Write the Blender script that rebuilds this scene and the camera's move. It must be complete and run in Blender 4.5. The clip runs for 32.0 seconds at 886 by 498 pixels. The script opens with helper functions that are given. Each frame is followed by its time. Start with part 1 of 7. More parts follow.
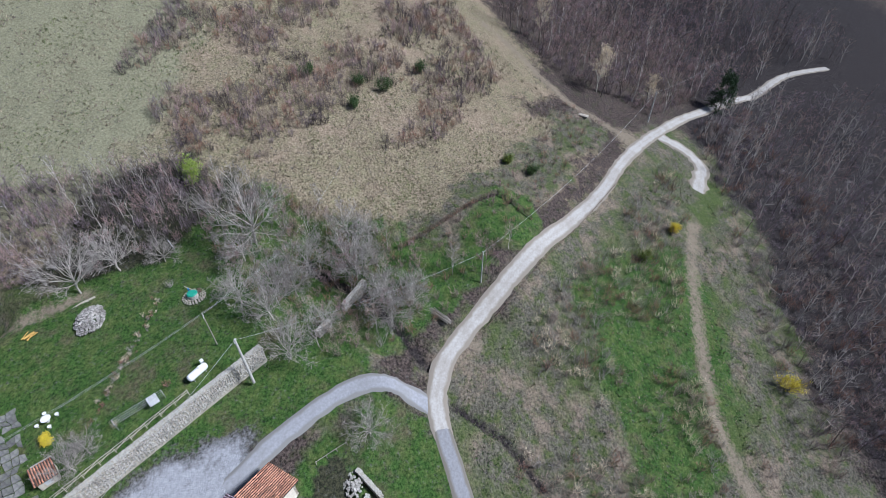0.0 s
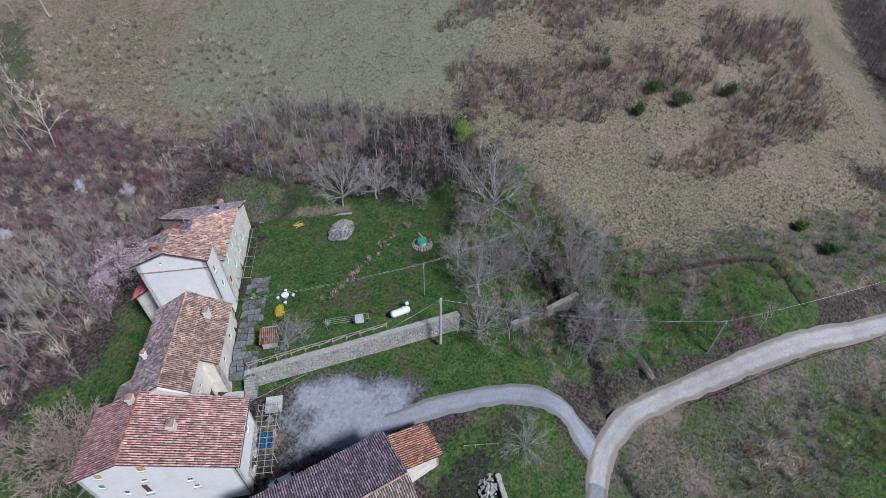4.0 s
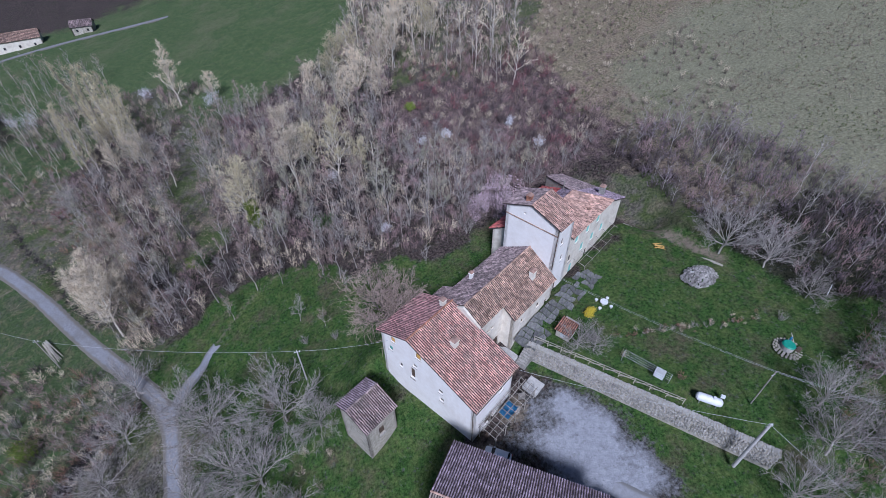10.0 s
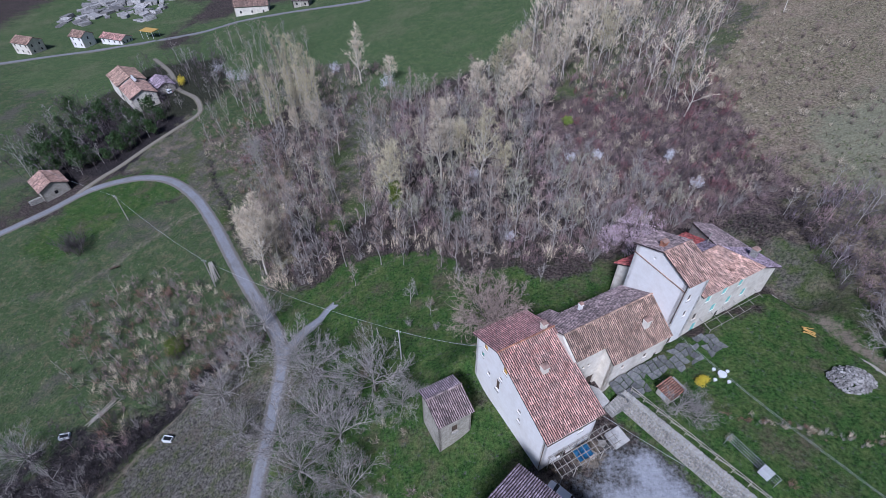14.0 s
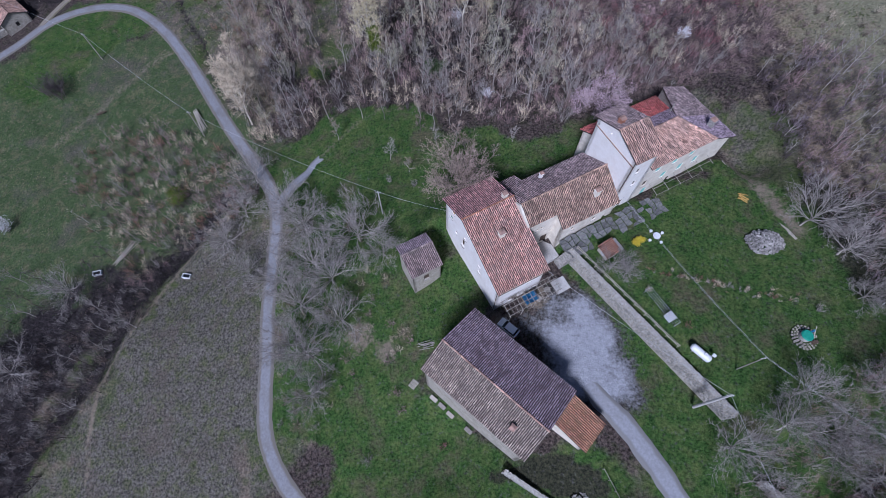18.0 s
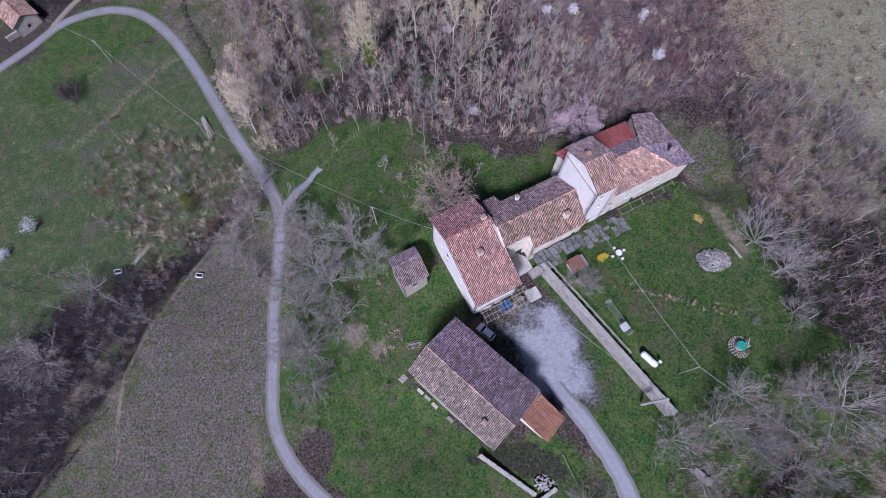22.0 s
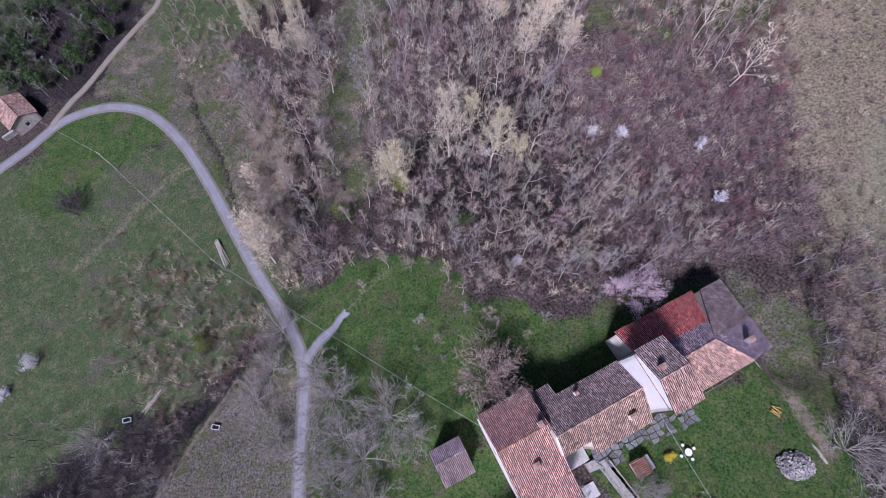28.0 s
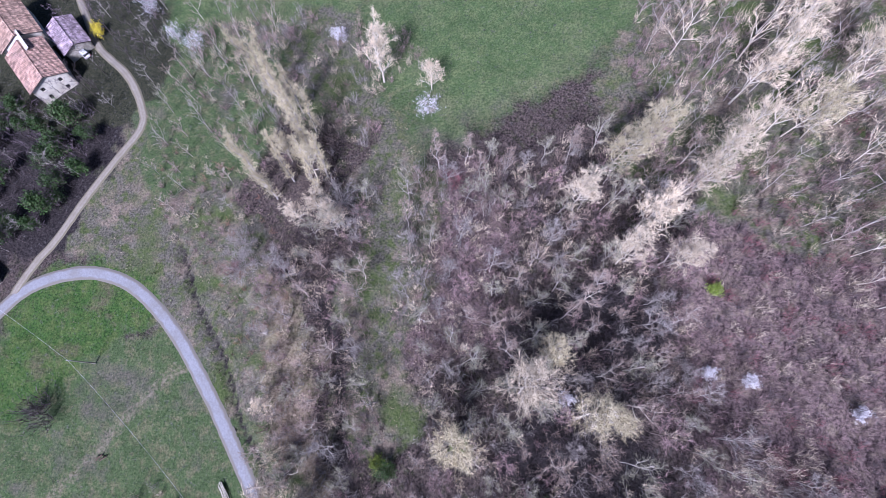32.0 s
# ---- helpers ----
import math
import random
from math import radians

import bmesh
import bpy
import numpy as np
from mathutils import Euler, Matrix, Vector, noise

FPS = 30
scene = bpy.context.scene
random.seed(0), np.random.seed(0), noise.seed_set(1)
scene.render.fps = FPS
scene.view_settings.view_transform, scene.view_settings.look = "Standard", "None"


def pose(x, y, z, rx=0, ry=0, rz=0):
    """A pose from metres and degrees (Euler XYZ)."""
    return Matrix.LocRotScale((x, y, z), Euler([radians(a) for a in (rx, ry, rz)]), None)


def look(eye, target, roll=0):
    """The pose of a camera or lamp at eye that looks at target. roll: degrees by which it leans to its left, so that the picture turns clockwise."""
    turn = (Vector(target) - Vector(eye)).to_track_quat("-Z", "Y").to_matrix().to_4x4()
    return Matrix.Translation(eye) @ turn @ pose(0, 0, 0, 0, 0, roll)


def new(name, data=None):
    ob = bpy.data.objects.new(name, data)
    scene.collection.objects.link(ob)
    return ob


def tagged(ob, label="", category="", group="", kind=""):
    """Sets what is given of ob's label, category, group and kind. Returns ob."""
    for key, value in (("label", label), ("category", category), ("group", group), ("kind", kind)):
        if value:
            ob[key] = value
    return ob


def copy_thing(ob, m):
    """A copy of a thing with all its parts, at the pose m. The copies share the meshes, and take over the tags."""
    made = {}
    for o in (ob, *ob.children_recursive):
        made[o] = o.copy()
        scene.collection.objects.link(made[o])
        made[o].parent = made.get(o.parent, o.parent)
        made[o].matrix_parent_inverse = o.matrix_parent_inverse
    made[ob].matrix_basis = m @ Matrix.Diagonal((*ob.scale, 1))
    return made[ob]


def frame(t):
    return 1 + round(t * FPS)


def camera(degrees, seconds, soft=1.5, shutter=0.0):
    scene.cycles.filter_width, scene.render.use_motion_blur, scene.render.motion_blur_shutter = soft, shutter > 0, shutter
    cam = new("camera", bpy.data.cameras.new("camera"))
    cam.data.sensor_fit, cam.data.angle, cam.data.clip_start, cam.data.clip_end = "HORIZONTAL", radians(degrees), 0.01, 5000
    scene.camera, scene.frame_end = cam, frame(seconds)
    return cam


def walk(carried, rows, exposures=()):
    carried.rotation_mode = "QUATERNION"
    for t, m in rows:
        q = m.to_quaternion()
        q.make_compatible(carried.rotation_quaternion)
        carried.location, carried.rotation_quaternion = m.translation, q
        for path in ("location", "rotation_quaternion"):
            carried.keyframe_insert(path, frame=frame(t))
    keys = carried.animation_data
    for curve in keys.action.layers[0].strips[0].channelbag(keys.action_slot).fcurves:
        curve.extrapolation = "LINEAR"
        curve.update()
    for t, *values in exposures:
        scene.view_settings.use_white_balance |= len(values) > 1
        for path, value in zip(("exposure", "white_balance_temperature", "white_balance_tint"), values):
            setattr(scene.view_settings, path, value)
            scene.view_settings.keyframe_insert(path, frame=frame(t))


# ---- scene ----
cam = camera(84.38, 32.0, soft=0.6)


def flown(x, y, z, heading, pitch, lean):
    """A camera's pose from its place, its heading (degrees clockwise from +y), pitch and lean."""
    h, p = radians(heading), radians(pitch)
    eye = Vector((x, y, z))
    return look(eye, eye + Vector((math.sin(h) * math.cos(p), math.cos(h) * math.cos(p), math.sin(p))), lean)


# seconds, place, heading, pitch, lean
ROWS = [
    (0.0, -15.41, 15.42, 68.74, 104.45, -41.77, -0.02), (0.5, -14.93, 15.09, 68.56, 100.41, -41.88, 0.03),
    (1.0, -14.27, 15.02, 68.57, 96.16, -42.11, 0.05), (1.5, -13.46, 15.41, 68.29, 92.1, -42.32, 0.24),
    (2.0, -12.92, 15.94, 67.97, 88.04, -42.4, 0.28), (2.5, -12.58, 16.35, 67.74, 83.9, -42.43, 0.24),
    (3.0, -12.1, 16.84, 67.54, 79.83, -42.55, 0.19), (3.5, -11.88, 17.37, 67.42, 75.8, -42.62, 0.28),
    (5.5, -10.92, 19.58, 65.25, 59.52, -42.28, 0.15), (6.0, -10.67, 19.84, 65.2, 55.36, -42.39, 0.02),
    (6.5, -10.66, 20.09, 65.05, 51.15, -42.36, 0.01), (7.0, -10.6, 20.48, 64.92, 46.96, -42.36, 0.0),
    (7.5, -10.62, 20.77, 65.02, 42.76, -42.46, 0.01), (8.0, -10.63, 20.81, 64.9, 38.5, -42.38, -0.05),
    (8.5, -10.52, 20.8, 64.91, 34.15, -42.4, -0.13), (9.0, -10.39, 20.85, 65.15, 29.72, -42.54, -0.25),
    (9.5, -10.2, 21.09, 65.06, 25.34, -42.56, -0.43), (10.0, -10.0, 21.33, 65.04, 20.91, -42.64, -0.74),
    (10.5, -9.83, 21.6, 65.0, 16.85, -42.83, -0.91), (11.0, -9.62, 21.82, 64.87, 13.33, -42.88, -1.09),
    (11.5, -9.3, 21.94, 64.94, 10.21, -42.92, -1.21), (12.0, -8.8, 22.01, 65.12, 7.5, -42.93, -1.25),
    (12.5, -8.44, 21.97, 65.59, 5.11, -42.93, -1.08), (13.0, -8.45, 21.78, 66.14, 3.25, -42.76, -0.59),
    (13.5, -8.26, 21.5, 66.56, 1.61, -42.56, -0.46), (15.5, -7.9, 20.42, 69.7, -0.69, -43.63, -0.87),
    (16.0, -7.18, 20.86, 71.24, -0.64, -46.36, -0.94), (16.5, -6.49, 21.17, 72.73, -0.5, -51.4, -0.79),
    (17.0, -5.79, 21.87, 74.59, -0.13, -57.33, -0.61), (17.5, -4.95, 22.71, 76.42, 0.41, -61.86, -0.29),
    (18.0, -3.94, 23.15, 78.24, 0.68, -64.2, -0.06), (18.5, -3.32, 24.06, 80.34, 0.91, -65.56, 0.16),
    (19.0, -2.76, 24.75, 82.79, 0.95, -66.73, 0.57), (19.5, -2.15, 25.22, 84.56, 0.94, -67.42, 0.41),
    (20.0, -1.7, 25.41, 86.46, 1.01, -67.82, 0.54), (20.5, -1.43, 25.44, 88.16, 0.82, -67.97, 0.52),
    (21.0, -1.22, 25.51, 89.57, 0.64, -67.99, 0.4), (21.5, -1.18, 25.92, 90.52, 0.5, -68.02, 0.33),
    (22.0, -1.2, 26.41, 91.01, 0.48, -67.93, 0.27), (22.5, -1.16, 26.85, 91.42, 0.28, -67.75, 0.03),
    (23.0, -1.11, 27.2, 91.69, 0.0, -67.52, -0.19), (23.5, -1.37, 27.9, 91.91, 0.33, -67.37, -0.0),
    (24.0, -1.55, 28.91, 92.14, 0.41, -67.26, 0.07), (24.5, -1.54, 30.31, 92.4, 0.46, -67.09, 0.12),
    (26.5, -4.8, 44.93, 95.04, 0.69, -67.89, 0.31), (27.0, -6.05, 50.13, 94.98, 0.44, -68.1, 0.24),
    (27.5, -7.68, 55.81, 94.77, 0.45, -68.32, 0.28), (28.0, -9.3, 62.06, 94.71, 0.43, -68.75, 0.3),
    (28.5, -10.9, 68.92, 94.6, 0.31, -69.31, 0.23), (29.0, -12.32, 76.26, 94.15, 0.33, -69.98, 0.29),
    (29.5, -13.5, 83.62, 93.86, 0.23, -70.61, 0.28), (30.0, -14.95, 91.56, 92.76, -0.19, -70.98, 0.1),
    (30.5, -16.5, 99.55, 91.48, -0.59, -71.43, -0.15), (31.0, -18.15, 107.63, 90.29, -0.61, -71.96, -0.04),
    (31.5, -19.86, 115.61, 89.2, -0.55, -72.48, 0.21), (32.0, -21.64, 123.51, 88.14, -0.29, -73.06, 0.61),
]
EXPOSURES = [(0, 0.3, 4980, 12), (3, -0.05, 4930, 13), (6, -0.2, 4820, 17), (9, -0.22, 4680, 20), (13, -0.15, 4680, 20), (18, -0.3, 4660, 23), (20, -0.1, 4760, 26), (24, -0.02, 4900, 35), (28, 0.12, 4930, 34), (30, 0.6, 4860, 24), (31, 0.64, 4760, 30), (32, 0.72, 4760, 31)]
walk(cam, [(t, flown(*row)) for t, *row in ROWS], EXPOSURES)

# ---------- daylight: a hazy sky and one soft sun ----------
world = bpy.data.worlds.new("sky")
world.use_nodes = True
scene.world = world
SUN_ELEVATION, SUN_AZIMUTH = 46.0, 199.0  # degrees; azimuth clockwise from +y
wn = world.node_tree.nodes
sky = wn.new("ShaderNodeTexSky")
sky.sky_type, sky.sun_disc = "NISHITA", False
sky.sun_elevation, sky.sun_rotation = radians(SUN_ELEVATION), radians(SUN_AZIMUTH)
sky.air_density, sky.dust_density, sky.ozone_density = 1.0, 1.2, 1.0
wn["Background"].inputs[1].default_value = 0.042
world.node_tree.links.new(sky.outputs[0], wn["Background"].inputs[0])
sun = new("sun", bpy.data.lights.new("sun", "SUN"))
sun.data.energy, sun.data.angle, sun.data.color = 4.9, radians(12), (1.0, 0.89, 0.74)
sa, se = radians(SUN_AZIMUTH), radians(SUN_ELEVATION)
sun.matrix_world = look((0, 0, 0), (-math.sin(sa) * math.cos(se), -math.cos(sa) * math.cos(se), -math.sin(se)))
scene.view_settings.exposure = 0.0

# ---------- materials ----------
def material(name, dark, light, scale=3.0, rough=0.85, bump=0.3, stain=None, stain_scale=0.35, stain_amount=0.5,
             stretch=(1, 1, 1), vary=0.0, island=False, metal=0.0, fine=6.0):
    """A surface of two tones mixed by grain, with a larger stain over it. vary: how far repeats differ in brightness."""
    m = bpy.data.materials.new(name)
    m.use_nodes = True
    n, k = m.node_tree.nodes, m.node_tree.links
    b = n["Principled BSDF"]
    co, mp = n.new("ShaderNodeTexCoord"), n.new("ShaderNodeMapping")
    mp.inputs["Scale"].default_value = stretch
    k.new(co.outputs["Object"], mp.inputs[0])

    def grain(s, detail, rough_):
        t = n.new("ShaderNodeTexNoise")
        t.inputs["Scale"].default_value, t.inputs["Detail"].default_value, t.inputs["Roughness"].default_value = s, detail, rough_
        k.new(mp.outputs[0], t.inputs["Vector"])
        return t.outputs[0]

    def mix(fac, a, c, kind="MIX"):
        x = n.new("ShaderNodeMix")
        x.data_type, x.blend_type = "RGBA", kind
        for value, socket in ((fac, x.inputs[0]), (a, x.inputs[6]), (c, x.inputs[7])):
            if hasattr(value, "is_linked"):
                k.new(value, socket)
            elif socket is x.inputs[0]:
                socket.default_value = value
            else:
                socket.default_value = (*value, 1)
        return x.outputs[2]

    def ramp(src, lo, hi):
        r = n.new("ShaderNodeMapRange")
        r.inputs[1].default_value, r.inputs[2].default_value = lo, hi
        k.new(src, r.inputs[0])
        return r.outputs[0]

    g = grain(scale, 5, 0.6)
    c = mix(ramp(g, 0.3, 0.7), dark, light)
    if stain:
        s = grain(stain_scale, 4, 0.65)
        f = n.new("ShaderNodeMath")
        f.operation = "MULTIPLY"
        k.new(ramp(s, 0.45, 0.68), f.inputs[0])
        f.inputs[1].default_value = stain_amount
        c = mix(f.outputs[0], c, stain)
    if vary:
        src = n.new("ShaderNodeNewGeometry").outputs["Random Per Island"] if island else n.new("ShaderNodeObjectInfo").outputs["Random"]
        h = n.new("ShaderNodeHueSaturation")
        r = n.new("ShaderNodeMapRange")
        r.inputs[3].default_value, r.inputs[4].default_value = 1 - vary, 1 + vary
        k.new(src, r.inputs[0])
        k.new(r.outputs[0], h.inputs["Value"])
        k.new(c, h.inputs["Color"])
        c = h.outputs[0]
    k.new(c, b.inputs["Base Color"])
    b.inputs["Roughness"].default_value, b.inputs["Metallic"].default_value = rough, metal
    b.inputs["Specular IOR Level"].default_value = 0.3
    if bump:
        p = n.new("ShaderNodeBump")
        p.inputs["Strength"].default_value, p.inputs["Distance"].default_value = bump, 0.04
        k.new(grain(scale * fine, 4, 0.6), p.inputs["Height"])
        k.new(p.outputs[0], b.inputs["Normal"])
    return m


WHITE_PLASTER = material("white_plaster", (0.84, 0.80, 0.735), (0.91, 0.88, 0.83), 1.5, 0.9, 0.25, (0.68, 0.62, 0.53), 0.3, 0.35)
CREAM_PLASTER = material("cream_plaster", (0.70, 0.63, 0.51), (0.84, 0.79, 0.68), 1.5, 0.9, 0.25, (0.46, 0.40, 0.31), 0.35, 0.55)
RUBBLE = material("rubble_wall", (0.29, 0.26, 0.21), (0.58, 0.53, 0.44), 2.4, 0.95, 0.8, (0.20, 0.20, 0.15), 0.5, 0.5)
FLAG_STONE = material("grey_flagstone", (0.08, 0.08, 0.08), (0.24, 0.235, 0.23), 2.0, 0.9, 0.4, (0.13, 0.14, 0.10), 0.7, 0.6, vary=0.3)
PALE_STONE = material("pale_stone", (0.24, 0.225, 0.20), (0.52, 0.495, 0.45), 3.0, 0.95, 0.6, (0.22, 0.21, 0.17), 0.6, 0.5, vary=0.3, island=True)
HEAP_STONE = material("heaped_field_stone", (0.13, 0.12, 0.105), (0.60, 0.57, 0.53), 1.6, 0.95, 0.5, (0.10, 0.09, 0.08), 0.8, 0.6, vary=0.5, island=True)
CAP_STONE = material("cap_stone", (0.34, 0.325, 0.285), (0.56, 0.54, 0.485), 3.0, 0.95, 0.6, (0.30, 0.29, 0.24), 0.5, 0.5, vary=0.15)
TILE_RED = material("red_clay_tile", (0.38, 0.18, 0.14), (0.82, 0.51, 0.42), 1.2, 0.85, 0.3, (0.36, 0.27, 0.24), 0.5, 0.5, vary=0.42, island=True)
TILE_SCARLET = material("new_red_clay_tile", (0.42, 0.085, 0.075), (0.74, 0.235, 0.20), 1.2, 0.85, 0.3, (0.40, 0.24, 0.20), 0.5, 0.4, vary=0.42, island=True)
TILE_FLAME = material("orange_clay_tile", (0.238, 0.098, 0.06), (0.62, 0.317, 0.198), 1.2, 0.85, 0.3, (0.32, 0.18, 0.12), 0.5, 0.4, vary=0.42, island=True)
TILE_BROWN = material("brown_clay_tile", (0.221, 0.136, 0.098), (0.66, 0.455, 0.337), 1.2, 0.9, 0.3, (0.17, 0.13, 0.10), 0.45, 0.6, vary=0.42, island=True)
TILE_GREY = material("weathered_grey_tile", (0.153, 0.115, 0.115), (0.541, 0.416, 0.396), 1.2, 0.9, 0.3, (0.12, 0.11, 0.10), 0.4, 0.6, vary=0.42, island=True)
TILE_PINK = material("faded_pink_tile", (0.255, 0.149, 0.111), (0.713, 0.475, 0.363), 1.2, 0.9, 0.3, (0.24, 0.19, 0.17), 0.4, 0.5, vary=0.42, island=True)
# dirty channel tiles, their colour darkened further for shade in the grooves
TILE_CHANNEL = material("dirty_shaded_channel_tile", (0.03, 0.022, 0.02), (0.10, 0.075, 0.066), 1.5, 0.95, 0.2)
TILE_WINE = material("dark_red_tile", (0.238, 0.119, 0.115), (0.66, 0.389, 0.363), 1.2, 0.85, 0.3, (0.30, 0.20, 0.19), 0.5, 0.5, vary=0.42, island=True)
TILE_TAN = material("weathered_tan_tile", (0.187, 0.151, 0.119), (0.594, 0.495, 0.403), 1.2, 0.9, 0.3, (0.22, 0.19, 0.165), 0.4, 0.5, vary=0.42, island=True)
TILE_PURPLE = material("dull_purple_tile", (0.191, 0.145, 0.17), (0.594, 0.475, 0.541), 1.2, 0.9, 0.3, (0.15, 0.11, 0.11), 0.4, 0.5, vary=0.42, island=True)
DARK_WOOD = material("dark_wood", (0.07, 0.05, 0.035), (0.14, 0.10, 0.07), 8.0, 0.8, 0.3, stretch=(1, 1, 0.2))
GREY_WOOD = material("weathered_wood", (0.22, 0.20, 0.17), (0.40, 0.37, 0.32), 8.0, 0.85, 0.4, vary=0.25)
PALE_WOOD = material("pale_wood", (0.36, 0.32, 0.26), (0.52, 0.48, 0.40), 8.0, 0.85, 0.3, vary=0.15)
OCHRE = material("ochre_wood", (0.50, 0.30, 0.06), (0.62, 0.40, 0.12), 6.0, 0.7, 0.2)
GREEN_PAINT = material("green_shutter_paint", (0.06, 0.30, 0.24), (0.12, 0.40, 0.32), 6.0, 0.6, 0.2)
AQUA_PAINT = material("aqua_shutter_paint", (0.22, 0.48, 0.42), (0.34, 0.58, 0.52), 6.0, 0.65, 0.2)
DARK_GLASS = material("dark_window_glass", (0.02, 0.022, 0.025), (0.035, 0.037, 0.04), 2.0, 0.15, 0.0)
DARK_INSIDE = material("dark_interior", (0.02, 0.018, 0.015), (0.04, 0.035, 0.03), 2.0, 0.95, 0.0)
CONCRETE = material("concrete", (0.42, 0.40, 0.37), (0.60, 0.58, 0.54), 4.0, 0.9, 0.3, (0.30, 0.29, 0.27), 0.8, 0.4)
WHITE_METAL = material("white_painted_metal", (0.74, 0.75, 0.76), (0.84, 0.85, 0.85), 3.0, 0.4, 0.05, (0.55, 0.50, 0.42), 1.5, 0.3)
CAR_PAINT = material("white_car_paint", (0.78, 0.79, 0.80), (0.84, 0.85, 0.86), 2.0, 0.25, 0.0)
RUBBER = material("rubber", (0.02, 0.02, 0.02), (0.04, 0.04, 0.04), 9.0, 0.8, 0.1)
STEEL = material("galvanised_steel", (0.40, 0.41, 0.42), (0.55, 0.56, 0.57), 6.0, 0.45, 0.1, metal=0.7)
CABLE = material("pale_cable", (0.45, 0.45, 0.45), (0.60, 0.60, 0.60), 4.0, 0.6, 0.0)
BLUE_CLOTH = material("blue_tarpaulin", (0.03, 0.14, 0.30), (0.06, 0.22, 0.42), 3.0, 0.5, 0.2)
WELL_GREEN = material("green_plastic_cover", (0.03, 0.24, 0.16), (0.07, 0.36, 0.25), 3.0, 0.4, 0.1)
RED_PAINT = material("red_paint", (0.35, 0.04, 0.03), (0.45, 0.07, 0.05), 4.0, 0.5, 0.1)
DIRTY_WATER = material("standing_water", (0.015, 0.018, 0.02), (0.03, 0.03, 0.03), 1.0, 0.15, 0.0)

BUMPS = [(-4, 29, 9, -4.5), (47, 116, 16, -4), (47, 76, 8, -1), (61, -16, 14, 5), (54, 22, 10, -3.5), (5, 92, 12, 2), (-59, 65, 10, -2.5), (-15, 70, 9, 1), (25, 128, 12, -2.5)]


def GPL(x, y):
    return 3.80 + 0.1043 * x - 0.0248 * y


# ---------- the lie of the land: a coarse net of heights, smoothed, with the levelled yard and garden let into it ----------
NET = np.array([
    [-77, -70, -62, -54, -45, -36, -29, -25, -23, -22], [-65, -60, -54, -48, -40, -29, -16, -8, -2, 6],
    [-53, -49, -45, -41, -35, -22, -2, 9, 20, 34], [-43, -39, -35, -33, -29, -11, 11, 28, 45, 59],
    [-34, -31, -29, -28, -15, 9, 16, 42, 63, 77], [-28, -27, -27, -25, -11, -3, 14, 44, 66, 84],
    [-26, -25, -23, -16, -10, -2, 21, 40, 61, 82], [-27, -26, -23, -17, -10, 2, 22, 36, 54, 74],
    [-29, -28, -26, -20, -11, 3, 19, 33, 49, 65], [-32, -30, -27, -22, -11, 2, 16, 29, 43, 56]], float)
YARD = [(-4, 63), (2, 50), (-1, 47), (13, 35), (19, 26), (29, 13), (40, 21), (37, 31.2), (17.4, 58.4), (12, 58)]
GARDEN = [(17.8, 58.8), (37.3, 31.8), (44, 31), (62, 41), (61, 59), (52, 64), (46, 74), (27, 65)]
HOUSES = [(12, 55), (20, 58), (50, 74), (44, 92), (2, 72), (-5, 66)]


def weights(u):
    return ((1 - u) ** 3 / 6, (3 * u**3 - 6 * u * u + 4) / 6, (-3 * u**3 + 3 * u * u + 3 * u + 1) / 6, u**3 / 6)


def inside(x, y, poly, soft):
    """1 inside a polygon, falling to 0 over soft metres outside it."""
    x, y = np.asarray(x, float), np.asarray(y, float)
    d2, odd = np.full(np.shape(x), 1e18), np.zeros(np.shape(x), bool)
    for (ax, ay), (bx, by) in zip(poly, [*poly[1:], poly[0]]):
        t = np.clip(((x - ax) * (bx - ax) + (y - ay) * (by - ay)) / ((bx - ax) ** 2 + (by - ay) ** 2), 0, 1)
        d2 = np.minimum(d2, (x - ax - t * (bx - ax)) ** 2 + (y - ay - t * (by - ay)) ** 2)
        if ay != by:
            odd ^= ((ay > y) != (by > y)) & (x < (bx - ax) * (y - ay) / (by - ay) + ax)
    w = np.clip(1 - np.sqrt(d2) / soft, 0, 1)
    return np.where(odd, 1.0, w * w * (3 - 2 * w))


def land(x, y):
    """Height of the ground at x, y (numbers or arrays)."""
    x, y = np.asarray(x, float), np.asarray(y, float)
    fx, fy = np.clip((x + 240) / 65, 0, 6.9999), np.clip((y + 140) / 65, 0, 6.9999)
    i, j = fx.astype(int), fy.astype(int)
    wx, wy = weights(fx - i), weights(fy - j)
    z = sum(wx[a] * wy[b] * NET[j + b, i + a] for a in range(4) for b in range(4))
    for cx, cy, r, h in BUMPS:
        z = z + h * np.exp(-((x - cx) ** 2 + (y - cy) ** 2) / (r * r))
    w = inside(x, y, HOUSES, 7.0)
    z = z * (1 - w) + w * (0.6 + 0.075 * (x - 0) + 0.012 * (y - 60))
    w = inside(x, y, YARD, 5.0)
    z = z * (1 - w) + w * (-1.5 + 0.16 * (x - 6) + 0.05 * (y - 47))
    w = inside(x, y, GARDEN, 4.0)
    w = np.where(((x - 17.6) * 27.1 + (y - 58.6) * 19.4) < 43.0, 0.0, w)
    z = z * (1 - w) + w * GPL(x, y)
    return z


def at(x, y, lift=0.0):
    """A point on the ground."""
    return Vector((x, y, float(land(x, y)) + lift))


